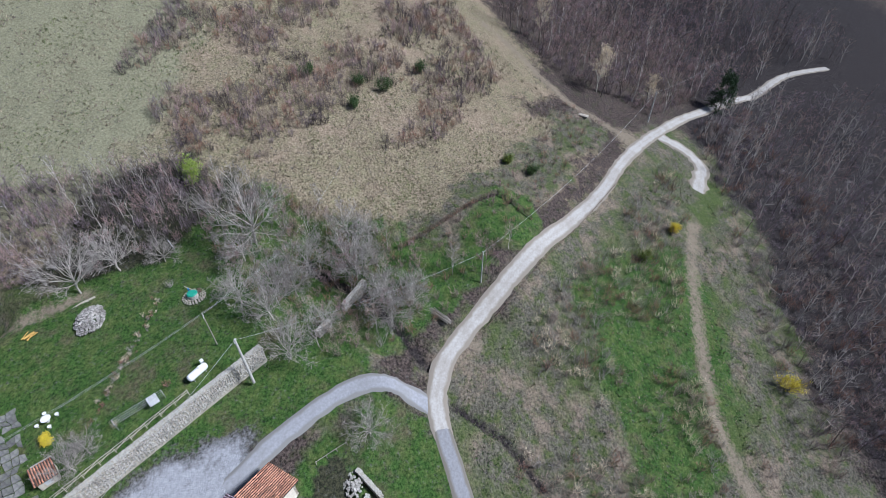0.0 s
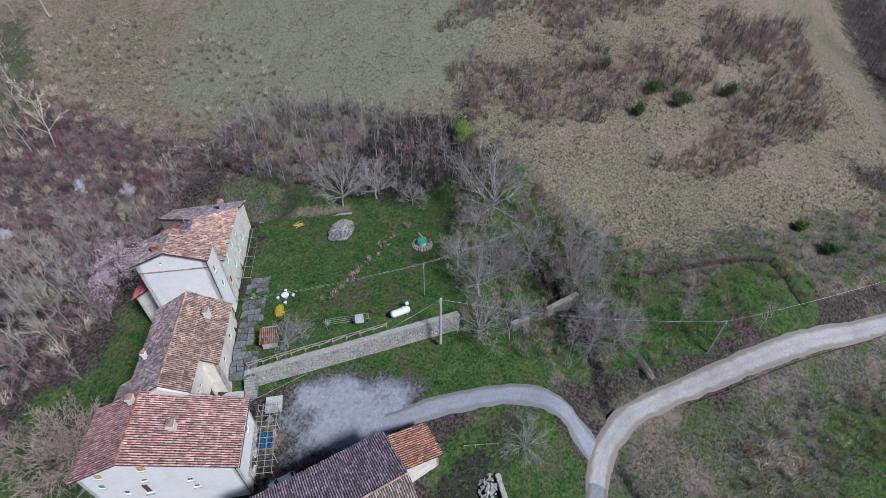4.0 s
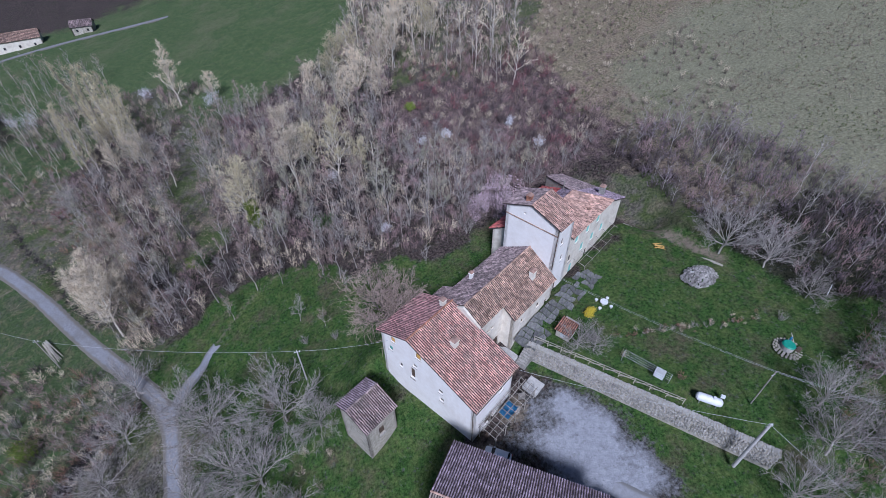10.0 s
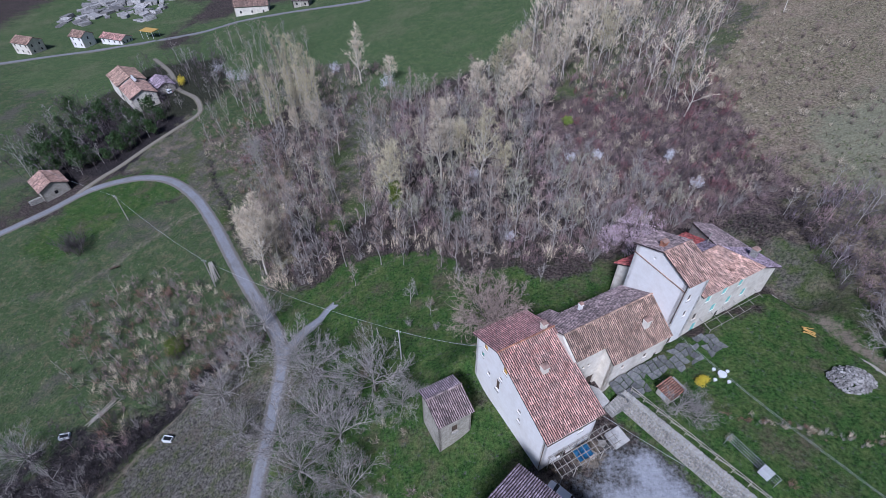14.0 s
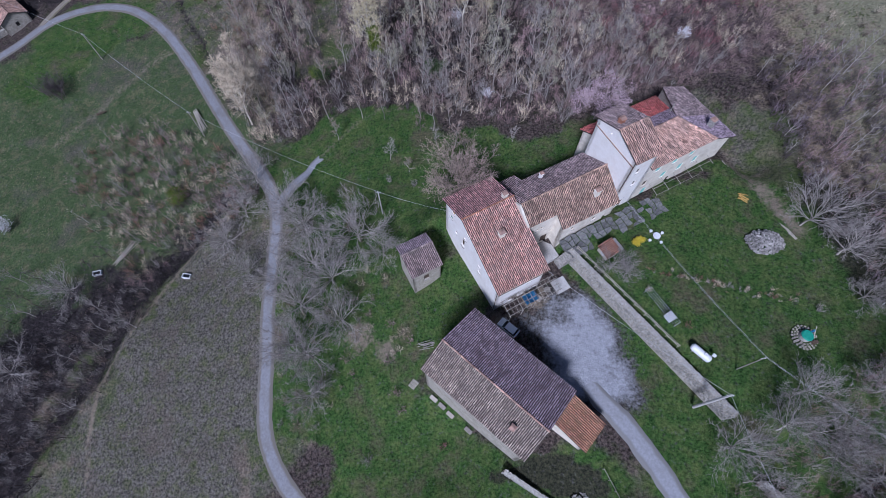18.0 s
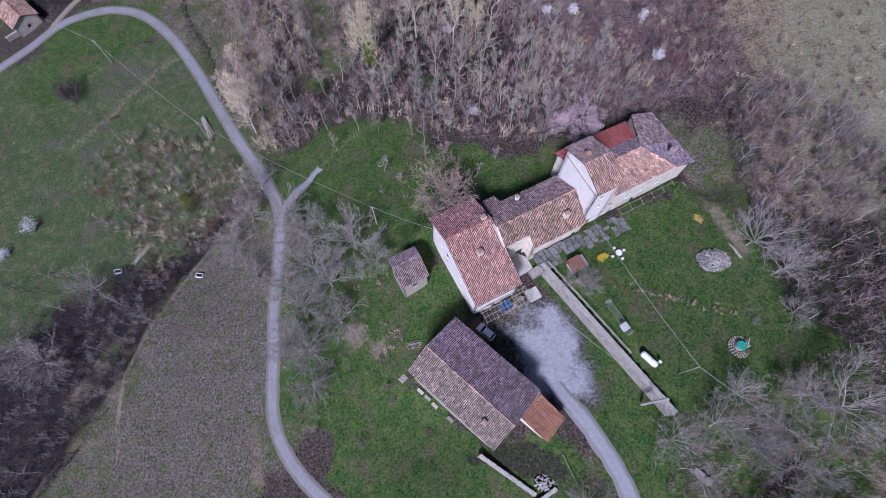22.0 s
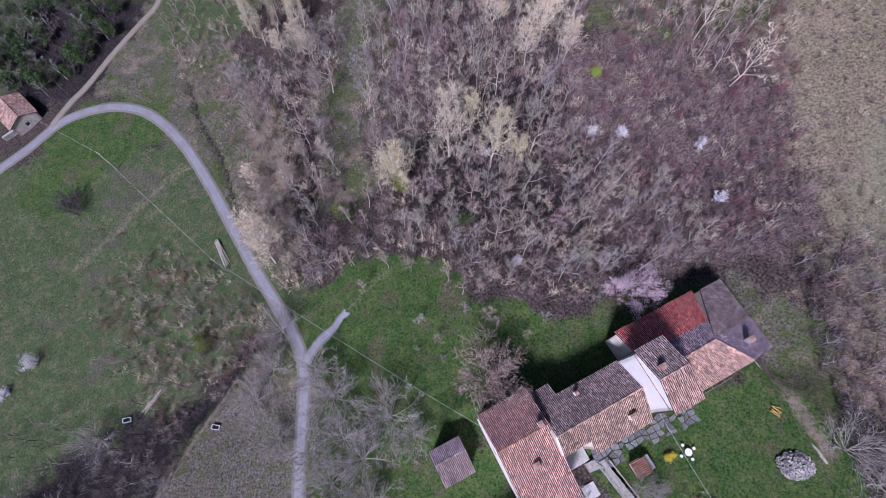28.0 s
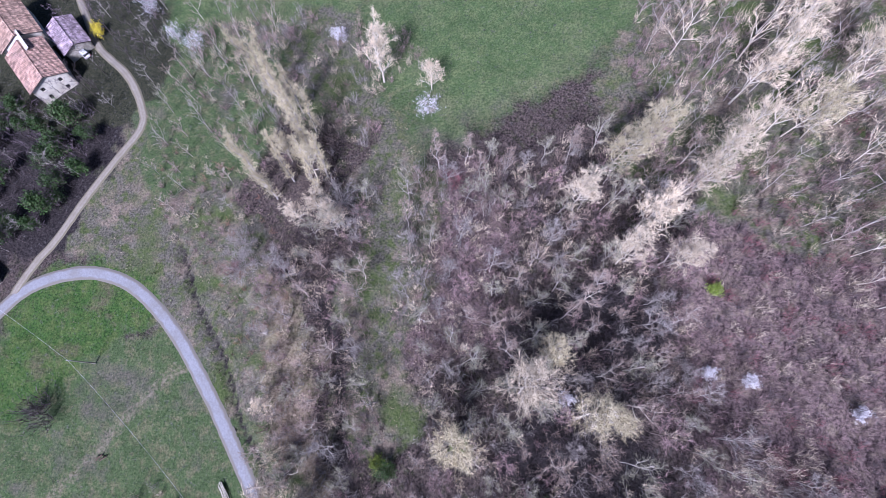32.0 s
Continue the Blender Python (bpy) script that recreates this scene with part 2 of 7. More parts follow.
def hash_noise(x, y, size, seed=0.0):
    """Smooth noise from -1 to 1 over arrays, with lumps of the given size."""
    u, v = x / size, y / size
    s = np.zeros(np.shape(x))
    r = np.random.RandomState(int(seed * 10) + 7)
    for octave in range(3):
        for _ in range(5):
            a, f, p = r.uniform(0, 6.283), r.uniform(0.7, 1.5) * 2**octave, r.uniform(0, 6.283)
            s = s + np.sin(6.283 * 0.45 * f * (u * math.cos(a) + v * math.sin(a)) + p) / (octave + 1.3)
    return np.tanh(s / 2.2)


# what grows where, and where the ground is painted darker: corners of each patch and how softly it ends
PATCHES = {
    "gravel": [([(14.8, 46.2), (17, 48.8), (19.8, 46.2), (20.4, 42), (20.4, 37), (18.8, 36.2), (16.8, 41)], 6.0)],
    "lush": [(GARDEN, 3), ([(36, 16), (48, 15), (58, 3), (52, -4), (42, 0)], 4), ([(40, 30), (62, 43), (69, 32), (62, 15), (50, 9), (40, 17)], 6), ([(-118, 140), (-102, 147), (-90, 143), (-100, 136), (-116, 122)], 10), ([(-40, 80), (-41, 89), (-24, 99.5), (-13, 97), (-5, 90), (8, 84), (22, 84), (34, 90), (40, 88), (20, 68), (-5, 64), (-16, 68)], 4), ([(-33, 70), (-14, 72), (-4, 60), (-8, 40), (-20, 30), (-33, 36)], 5),
             ([(-14, 68), (-5, 64), (4, 50), (-2, 46), (-9, 42), (-17, 50)], 4), ([(-12, 39), (8, 24), (14, 12), (-4, 10), (-18, 18), (-22, 30)], 5),
             ([(20, 52), (36, 31), (38, 20), (30, 19), (24, 34), (22, 46)], 3), ([(19, 26), (10, 26), (12, 10), (24, 8), (27, 16)], 4),
             ([(48, -6), (62, -14), (66, -22), (60, -24)], 5), ([(34, -32), (46, -34), (52, -56), (38, -58), (18, -46), (8, -30)], 9),
             ([(54, 22), (60, 8), (50, 8), (44, 20)], 6)],
    # shade under the woods and in the gully, painted as near-black ground
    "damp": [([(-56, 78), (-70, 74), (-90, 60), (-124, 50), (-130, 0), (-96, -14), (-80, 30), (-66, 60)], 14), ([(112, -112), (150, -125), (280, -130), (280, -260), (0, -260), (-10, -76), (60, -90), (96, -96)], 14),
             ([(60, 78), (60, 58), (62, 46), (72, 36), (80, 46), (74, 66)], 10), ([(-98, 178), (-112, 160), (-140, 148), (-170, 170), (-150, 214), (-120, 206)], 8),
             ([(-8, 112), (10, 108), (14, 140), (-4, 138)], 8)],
    # painted shade under hedge and valley trees; also the barn yard's dark earth
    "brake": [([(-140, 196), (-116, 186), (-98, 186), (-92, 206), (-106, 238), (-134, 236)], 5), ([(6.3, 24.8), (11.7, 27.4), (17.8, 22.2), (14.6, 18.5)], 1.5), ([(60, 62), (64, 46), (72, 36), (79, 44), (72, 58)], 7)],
    "meadow": [([(-88, 214), (-44, 218), (-30, 240), (-60, 262), (-100, 262), (-104, 232)], 6), ([(-150, 214), (-136, 222), (-112, 240), (-104, 262), (-160, 258), (-200, 240)], 12), ([(-22, 186), (14, 206), (60, 300), (-60, 330), (-140, 300), (-100, 262), (-44, 244)], 12), ([(-240, 290), (-160, 236), (-160, 330), (-240, 420)], 25), ([(-116, 138), (-102, 145), (-92, 141), (-102, 134)], 8)],
    "dry": [([(-62, 56), (-50, 72), (-43, 66), (-41, 44), (-42, 28), (-56, 14), (-74, 6), (-70, 36)], 7)],
    "field": [([(-26, 182), (14, 204), (60, 300), (-60, 330), (-140, 300), (-100, 258), (-44, 240)], 14), ([(-240, 290), (-160, 230), (-160, 330), (-240, 420)], 25),
              ([(-99, 216), (-62, 200), (-68, 174), (-86, 168), (-94, 190)], 6), ([(-136, 60), (-130, 130), (-82, 132), (-46, 92), (-50, 84), (-80, 70), (-110, 50)], 9), ([(-400, 120), (-150, 150), (-160, 240), (-400, 320)], 30)],
    "pale": [([(142, 120), (142, 52), (104, 60), (78, 66), (82, 110)], 24)],
    "heath": [([(30, 104), (50, 100), (58, 104), (56, 148), (44, 158), (28, 148)], 14), ([(-26, 168), (-18, 172), (-12, 150), (-16, 132), (-26, 136)], 6)],
    "rough": [([(-96, 190), (-62, 186), (-40, 184), (-26, 186), (-40, 214), (-88, 216)], 6), ([(18, 172), (46, 152), (60, 150), (84, 180), (100, 232), (40, 240), (14, 205)], 9), ([(46, 88), (54, 86), (57, 68), (53, 62), (49, 72)], 4), ([(-74, 74), (-58, 84), (-52, 94), (-66, 110), (-86, 108), (-100, 84)], 12), ([(-98, 132), (-84, 130), (-80, 120), (-94, 112), (-104, 120)], 10), ([(-106, 158), (-96, 182), (-72, 172), (-60, 150), (-80, 140)], 5), ([(28, 0), (60, -44), (92, -84), (60, -80), (10, -62), (-40, -56), (-42, 0), (0, 2)], 14), ([(-64, 62), (-50, 78), (-40, 76), (-39, 50), (-37, 24), (-60, 4), (-96, -20), (-78, 40)], 7), ([(-36, 76), (-22, 72), (-15, 56), (-22, 40), (-34, 32)], 8),
              ([(-36, 182), (-29, 182), (-22, 160), (-30, 138), (-26, 116), (-38, 116), (-40, 140)], 5), ([(-84, 160), (-66, 148), (-56, 112), (-47, 99), (-62, 108), (-82, 140), (-98, 154)], 7),
              ([(26, 20), (42, 16), (58, -8), (84, -46), (96, -60), (100, -54), (70, -12), (48, 12)], 5)],
    "tan": [([(34, -14), (62, -44), (84, -70), (62, -64), (40, -52), (20, -36)], 12), ([(72, 40), (76, 90), (74, 160), (100, 210), (260, 210), (260, 30), (100, 20)], 30), ([(52, 4), (66, 30), (104, 20), (104, -30), (86, -46), (66, -16)], 10),
            ([(110, 20), (260, 40), (260, -20), (150, -40), (112, -44)], 14),
            ([(-86, 160), (-68, 150), (-60, 112), (-48, 100), (-54, 140)], 10)],
}


def cover(kind, x, y):
    jx, jy = x + 3.0 * hash_noise(x, y, 11, 1), y + 3.0 * hash_noise(x, y, 11, 2)
    w = np.zeros(np.shape(x))
    for poly, soft in PATCHES[kind]:
        w = np.maximum(w, inside(jx, jy, poly, soft))
    return w


def spread(lo, hi, step, far):
    """Coordinates at an even step from lo to hi, then wider and wider out to far."""
    inner = list(np.arange(lo, hi + 0.01, step))
    out, d = [], step
    while lo - sum(out) > -far:
        d *= 1.22
        out.append(d)
    return np.array([lo - sum(out[: i + 1]) for i in range(len(out))][::-1] + inner + [hi + sum(out[: i + 1]) for i in range(len(out))])


def hollow(x, y, line, width, depth):
    """A ditch along a line."""
    z = np.zeros(np.shape(x))
    for (ax, ay), (bx, by) in zip(line, line[1:]):
        t = np.clip(((x - ax) * (bx - ax) + (y - ay) * (by - ay)) / ((bx - ax) ** 2 + (by - ay) ** 2), 0, 1)
        d = np.hypot(x - ax - t * (bx - ax), y - ay - t * (by - ay))
        z = np.minimum(z, -depth * np.clip(1 - d / width, 0, 1) ** 0.7)
    return z


DITCHES = [([(-80, 155), (-75, 143), (-67.0, 131), (-61.5, 118), (-53, 106)], 1.0, 1.3), ([(-48, 143), (-42.2, 132), (-41, 117), (-38, 104)], 2.2, 1.8),
           ([(-52, 82), (-58, 74), (-67.5, 66), (-76, 45), (-85, 32), (-94, 18), (-110, -5)], 3.6, 2.6), ([(26, 3), (20, -4), (12, -8)], 1.2, 0.8),
           ([(57, 24), (49, 15), (40, 9), (33, 6)], 1.6, 0.9)]


# the lines of the lanes
WEST = [(-180, 104), (-150, 118), (-127, 135.6), (-117, 145), (-108, 148.6), (-99, 149), (-89.5, 145.6), (-79, 136.5), (-68.8, 123.2), (-60.8, 111), (-53.4, 99.8), (-46.6, 90.4),
        (-41, 82), (-38.6, 75), (-38.2, 65), (-38.0, 54.8), (-37.2, 45), (-36.9, 38.2), (-36, 31.5), (-32.7, 25), (-27, 19), (-18, 13), (-6, 8.5), (6, 5), (16, 5.2), (24, 5.8), (30, 4.6)]
EAST = [(18, 5.4), (23, 5.8), (27, 5.6), (31, 4), (35.4, 0.7), (42.7, -8), (50.9, -19), (60.4, -32.5), (70.5, -46.4), (83, -60.6), (92.4, -74), (102.2, -90.7), (109.6, -106), (119, -125), (127, -145), (136, -165), (138, -190)]
DRIVE = [(18.0, 38.4), (19.6, 36.0), (23.0, 31.6), (26.4, 26.2), (29.2, 20.4), (30.2, 15.4), (28.6, 10.4), (26.4, 7.0), (23.5, 4.8)]
NORTH = [(-121, 141), (-115.5, 151), (-111, 157), (-105.7, 166.4), (-100.2, 175.3), (-94.8, 184), (-95.6, 190), (-101, 199), (-110.7, 208), (-116, 217), (-124, 230), (-140, 250)]
TURNING = [(95, -77), (90.5, -81.5), (85.5, -85), (80.6, -84.5), (76, -81), (71, -77)]
LANES = [WEST, EAST, DRIVE, NORTH, TURNING, [(70, -77), (48, -60), (27, -50), (5, -45)], [(146, -37), (115.6, -49), (91, -66)]]


def relief(x, y):
    """The ground's own surface: the land with ditches and small unevenness."""
    rough = 1 - np.maximum(inside(x, y, YARD, 4), inside(x, y, GARDEN, 3))
    bed = np.zeros(np.shape(x))
    for line in LANES[:5]:
        bed = np.maximum(bed, -hollow(x, y, line, 5.5, 1.0))
    rough = rough * (1 - np.clip(bed * 1.6, 0, 1))
    z = land(x, y) + rough * (0.22 * hash_noise(x, y, 7, 3) + 0.10 * hash_noise(x, y, 2.6, 4))
    for line, width, depth in DITCHES:
        z = z + hollow(x, y, line, width, depth)
    return z


def attribute(mesh, name, values):
    mesh.attributes.new(name, "FLOAT", "POINT").data.foreach_set("value", np.asarray(values, np.float32))


def sheet(name, xs, ys, heights, mat):
    """One mesh over a net of places."""
    nx, ny = len(xs), len(ys)
    gx, gy = np.meshgrid(xs, ys)
    me = bpy.data.meshes.new(name)
    co = np.stack([gx, gy, heights(gx, gy)], -1).reshape(-1, 3)
    idx = np.arange(nx * ny).reshape(ny, nx)
    quads = np.stack([idx[:-1, :-1], idx[:-1, 1:], idx[1:, 1:], idx[1:, :-1]], -1).reshape(-1, 4)
    me.from_pydata(co.tolist(), [], quads.tolist())
    me.polygons.foreach_set("use_smooth", np.ones(len(quads), bool))
    me.materials.append(mat)
    return new(name, me), gx.ravel(), gy.ravel()


def ground_material():
    m = bpy.data.materials.new("meadow_and_woodland_ground")
    m.use_nodes = True
    n, k = m.node_tree.nodes, m.node_tree.links
    b = n["Principled BSDF"]
    co = n.new("ShaderNodeTexCoord")

    def grain(s, detail=5, r=0.62):
        t = n.new("ShaderNodeTexNoise")
        t.inputs["Scale"].default_value, t.inputs["Detail"].default_value, t.inputs["Roughness"].default_value = s, detail, r
        k.new(co.outputs["Object"], t.inputs["Vector"])
        return t.outputs[0]

    def span(src, lo, hi, a=0.0, c=1.0):
        r = n.new("ShaderNodeMapRange")
        for i, v in enumerate((lo, hi, a, c)):
            r.inputs[i + 1].default_value = v
        k.new(src, r.inputs[0])
        return r.outputs[0]

    def mix(fac, a, c):
        x = n.new("ShaderNodeMix")
        x.data_type = "RGBA"
        for v, s in ((fac, x.inputs[0]), (a, x.inputs[6]), (c, x.inputs[7])):
            if isinstance(v, tuple):
                s.default_value = (*v, 1)
            else:
                k.new(v, s)
        return x.outputs[2]

    def field(name):
        a = n.new("ShaderNodeAttribute")
        a.attribute_name = name
        return a.outputs["Fac"]

    def edged(name, s):
        """A patch's weight, frayed by grain."""
        a = n.new("ShaderNodeMath")
        a.operation = "ADD"
        k.new(field(name), a.inputs[0])
        k.new(span(grain(s, 7, 0.72), 0.25, 0.75, -0.42, 0.42), a.inputs[1])
        return span(a.outputs[0], 0.28, 0.72)

    fine, mid, large = grain(2.2, 8, 0.8), grain(0.45, 6, 0.7), grain(0.07)
    litter = mix(span(fine, 0.42, 0.62), (0.014, 0.011, 0.010), (0.135, 0.104, 0.090))
    litter = mix(span(mid, 0.52, 0.68), litter, mix(span(fine, 0.42, 0.6), (0.012, 0.016, 0.006), (0.075, 0.080, 0.038)))
    litter = mix(span(large, 0.52, 0.66), litter, mix(span(fine, 0.42, 0.6), (0.020, 0.015, 0.014), (0.135, 0.105, 0.088)))
    straw = mix(span(fine, 0.40, 0.62), (0.070, 0.056, 0.034), (0.37, 0.305, 0.21))
    straw = mix(span(mid, 0.42, 0.68), straw, mix(span(fine, 0.4, 0.6), (0.095, 0.085, 0.04), (0.30, 0.275, 0.165)))
    straw = mix(span(large, 0.48, 0.62), straw, mix(span(fine, 0.4, 0.6), (0.13, 0.10, 0.066), (0.37, 0.295, 0.21)))
    green = mix(span(fine, 0.38, 0.64), (0.008, 0.027, 0.005), (0.080, 0.145, 0.032))
    green = mix(span(mid, 0.45, 0.66), green, mix(span(fine, 0.4, 0.6), (0.042, 0.066, 0.016), (0.130, 0.158, 0.048)))
    green = mix(span(grain(0.15, 6, 0.7), 0.52, 0.68), green, mix(span(fine, 0.4, 0.6), (0.05, 0.045, 0.026), (0.135, 0.120, 0.07)))
    pasture = mix(span(fine, 0.38, 0.64), (0.022, 0.044, 0.014), (0.106, 0.140, 0.056))
    pasture = mix(span(mid, 0.48, 0.68), pasture, mix(span(fine, 0.4, 0.6), (0.07, 0.068, 0.034), (0.19, 0.178, 0.10)))
    pasture = mix(span(large, 0.54, 0.66), pasture, mix(span(fine, 0.4, 0.6), (0.05, 0.05, 0.035), (0.14, 0.13, 0.095)))
    # near-black tone that carries painted shade under woods and in ditches
    shaded_soil = mix(span(fine, 0.40, 0.64), (0.006, 0.005, 0.006), (0.060, 0.050, 0.048))
    litter = mix(edged("damp", 0.5), litter, shaded_soil)
    weeds = mix(span(fine, 0.40, 0.62), (0.040, 0.038, 0.028), (0.185, 0.170, 0.130))
    weeds = mix(span(mid, 0.47, 0.60), weeds, mix(span(fine, 0.4, 0.6), (0.028, 0.046, 0.012), (0.115, 0.130, 0.050)))
    weeds = mix(span(grain(0.16, 6, 0.7), 0.50, 0.62), weeds, mix(span(fine, 0.4, 0.6), (0.10, 0.078, 0.06), (0.26, 0.21, 0.155)))
    weeds = mix(span(large, 0.50, 0.64), weeds, mix(span(fine, 0.4, 0.6), (0.035, 0.055, 0.014), (0.105, 0.130, 0.045)))
    c = mix(edged("tan", 0.5), litter, straw)
    pale = mix(span(fine, 0.38, 0.64), (0.135, 0.133, 0.08), (0.31, 0.295, 0.19))
    c = mix(edged("pale", 0.2), c, pale)
    heath = mix(span(fine, 0.40, 0.62), (0.026, 0.018, 0.018), (0.210, 0.152, 0.142))
    heath = mix(span(mid, 0.5, 0.68), heath, mix(span(fine, 0.4, 0.6), (0.09, 0.07, 0.05), (0.26, 0.21, 0.16)))
    c = mix(edged("heath", 0.2), c, heath)
    c = mix(edged("rough", 0.3), c, weeds)
    c = mix(edged("field", 0.35), c, pasture)
    meadow = mix(span(fine, 0.38, 0.64), (0.030, 0.058, 0.018), (0.115, 0.160, 0.062))
    meadow = mix(span(mid, 0.44, 0.66), meadow, mix(span(fine, 0.4, 0.6), (0.05, 0.075, 0.022), (0.16, 0.19, 0.085)))
    meadow = mix(span(grain(0.05, 6, 0.7), 0.50, 0.66), meadow, mix(span(fine, 0.4, 0.6), (0.06, 0.075, 0.03), (0.18, 0.19, 0.10)))
    c = mix(edged("meadow", 0.2), c, meadow)
    dry = mix(span(fine, 0.40, 0.63), (0.030, 0.027, 0.022), (0.225, 0.205, 0.170))
    dry = mix(span(mid, 0.46, 0.66), dry, mix(span(fine, 0.4, 0.6), (0.030, 0.040, 0.014), (0.145, 0.150, 0.070)))
    dry = mix(span(grain(0.16, 6, 0.7), 0.50, 0.64), dry, mix(span(fine, 0.4, 0.6), (0.05, 0.042, 0.034), (0.17, 0.145, 0.115)))
    c = mix(edged("dry", 0.25), c, dry)
    c = mix(edged("lush", 0.6), c, green)
    # very dark tone: shade below the thickets, and bare earth by the barn
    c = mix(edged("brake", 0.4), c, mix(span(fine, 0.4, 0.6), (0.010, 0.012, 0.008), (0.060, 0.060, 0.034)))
    # the ditches' shade, painted in along their beds
    c = mix(edged("trench", 1.0), c, shaded_soil)
    stone = mix(span(grain(1.4, 8, 0.75), 0.3, 0.7), (0.24, 0.245, 0.265), (0.41, 0.415, 0.44))
    yard = n.new("ShaderNodeMath")
    yard.operation = "ADD"
    k.new(field("gravel"), yard.inputs[0])
    k.new(span(grain(1.3, 8, 0.75), 0.25, 0.75, -0.45, 0.45), yard.inputs[1])
    c = mix(span(yard.outputs[0], 0.10, 0.34), c, mix(span(fine, 0.42, 0.6), (0.03, 0.028, 0.024), (0.15, 0.145, 0.14)))
    c = mix(span(yard.outputs[0], 0.36, 0.95), c, stone)
    bare = mix(span(fine, 0.3, 0.7), (0.13, 0.105, 0.075), (0.28, 0.235, 0.175))
    c = mix(edged("bare", 1.2), c, bare)
    k.new(c, b.inputs["Base Color"])
    b.inputs["Roughness"].default_value, b.inputs["Specular IOR Level"].default_value = 0.95, 0.15
    p = n.new("ShaderNodeBump")
    p.inputs["Strength"].default_value, p.inputs["Distance"].default_value = 0.9, 0.18
    k.new(grain(3.5, 6, 0.7), p.inputs["Height"])
    k.new(p.outputs[0], b.inputs["Normal"])
    return m


BARE = [((-19, 48), 3.5), ((-14, 45), 2.5), ((-76, 128), 1.0), ((92, -66), 5), ((36, -4), 2.0), ((6, 47), 3), ((12, 52), 3)]
TRACKS = [([(-55.4, 74.7), (-64.8, 59.9), (-71.3, 47.3), (-73.0, 43.0), (-73.3, 34.3), (-72.2, 24.7)], 0.5), ([(-76.7, 128.5), (-87, 119), (-92, 112), (-102, 102)], 1.7), ([(-38, 80), (-34, 83.5), (-29, 89), (-23, 95.4), (-17, 99), (-9, 97)], 0.7),
          ([(47.6, 75.5), (50.2, 70), (52, 64.5), (54.6, 59.5)], 1.1), ([(61, -68.6), (48.6, -60.6), (37.8, -55), (27, -50), (18, -46), (5, -45), (-20, -46)], 1.6),
          ([(146, -37), (132, -44), (115.6, -49), (104.6, -53.7), (98, -60), (91, -66)], 1.5)]
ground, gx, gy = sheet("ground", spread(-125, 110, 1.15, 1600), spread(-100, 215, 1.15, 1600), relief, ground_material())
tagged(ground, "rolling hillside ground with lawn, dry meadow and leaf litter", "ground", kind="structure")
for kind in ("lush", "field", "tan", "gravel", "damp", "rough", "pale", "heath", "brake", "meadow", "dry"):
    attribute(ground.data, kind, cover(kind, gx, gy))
worn = np.zeros(len(gx))
for (cx, cy), r in BARE:
    worn = np.maximum(worn, np.clip(1.3 - np.hypot(gx - cx, gy - cy) / r, 0, 1) * 0.75)
for line, width in TRACKS:
    faint = 0.46 if line[0][0] in (-76.7, -38) else 0.8
    worn = np.maximum(worn, -hollow(gx, gy, line, width * 1.6, 1.0) * faint)
attribute(ground.data, "bare", worn)
# mask that darkens the ditch beds, standing in for shade in the hollows
ditch_shade = np.zeros(len(gx))
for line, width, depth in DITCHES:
    ditch_shade = np.maximum(ditch_shade, -hollow(gx, gy, line, width * 1.1, 0.85))
attribute(ground.data, "trench", ditch_shade)


# ---------- lanes ----------
def smooth_line(points, step=1.5):
    """Points at an even step along a smooth curve through the given ones."""
    pts = [Vector((*p, 0)) for p in points]
    pts = [2 * pts[0] - pts[1]] + pts + [2 * pts[-1] - pts[-2]]
    out = []
    for a, b, c, d in zip(pts, pts[1:], pts[2:], pts[3:]):
        n = max(2, int((c - b).length / step))
        for i in range(n):
            t = i / n
            out.append(0.5 * (2 * b + (c - a) * t + (2 * a - 5 * b + 4 * c - d) * t * t + (3 * b - a - 3 * c + d) * t**3))
    return out + [pts[-2]]


def lane(name, points, width, mat, label, lift=0.06, ragged=0.07, seed=1):
    line = smooth_line(points)
    rnd = random.Random(seed)
    verts, faces, side, cols = [], [], [], 9
    for i, p in enumerate(line):
        d = (line[min(i + 1, len(line) - 1)] - line[max(i - 1, 0)]).normalized()
        across = Vector((d.y, -d.x, 0))
        wl, wr = width / 2 + rnd.uniform(-ragged, ragged), width / 2 + rnd.uniform(-ragged, ragged)
        for j in range(cols):
            u = j / (cols - 1) * 2 - 1
            q = p + across * (u * (wl if u < 0 else wr))
            verts.append((q.x, q.y, 0.0))
            side.append(u)
    co = np.array(verts)
    u = np.array(side)
    ends = np.clip(np.minimum(np.arange(len(line)), np.arange(len(line))[::-1]) / 3.0, 0, 1)
    co[:, 2] = land(co[:, 0], co[:, 1]) + 0.06 + lift - np.repeat(0.26 * (1 - ends), cols) - (0.12 + lift) * np.clip(np.abs(u) - 0.7, 0, 1) / 0.3
    for i in range(len(line) - 1):
        for j in range(cols - 1):
            a = i * cols + j
            faces.append((a, a + 1, a + cols + 1, a + cols))
    me = bpy.data.meshes.new(name)
    me.from_pydata(co.tolist(), [], faces)
    me.polygons.foreach_set("use_smooth", np.ones(len(faces), bool))
    attribute(me, "across", u)
    me.materials.append(mat)
    return tagged(new(name, me), label, "road", kind="structure")


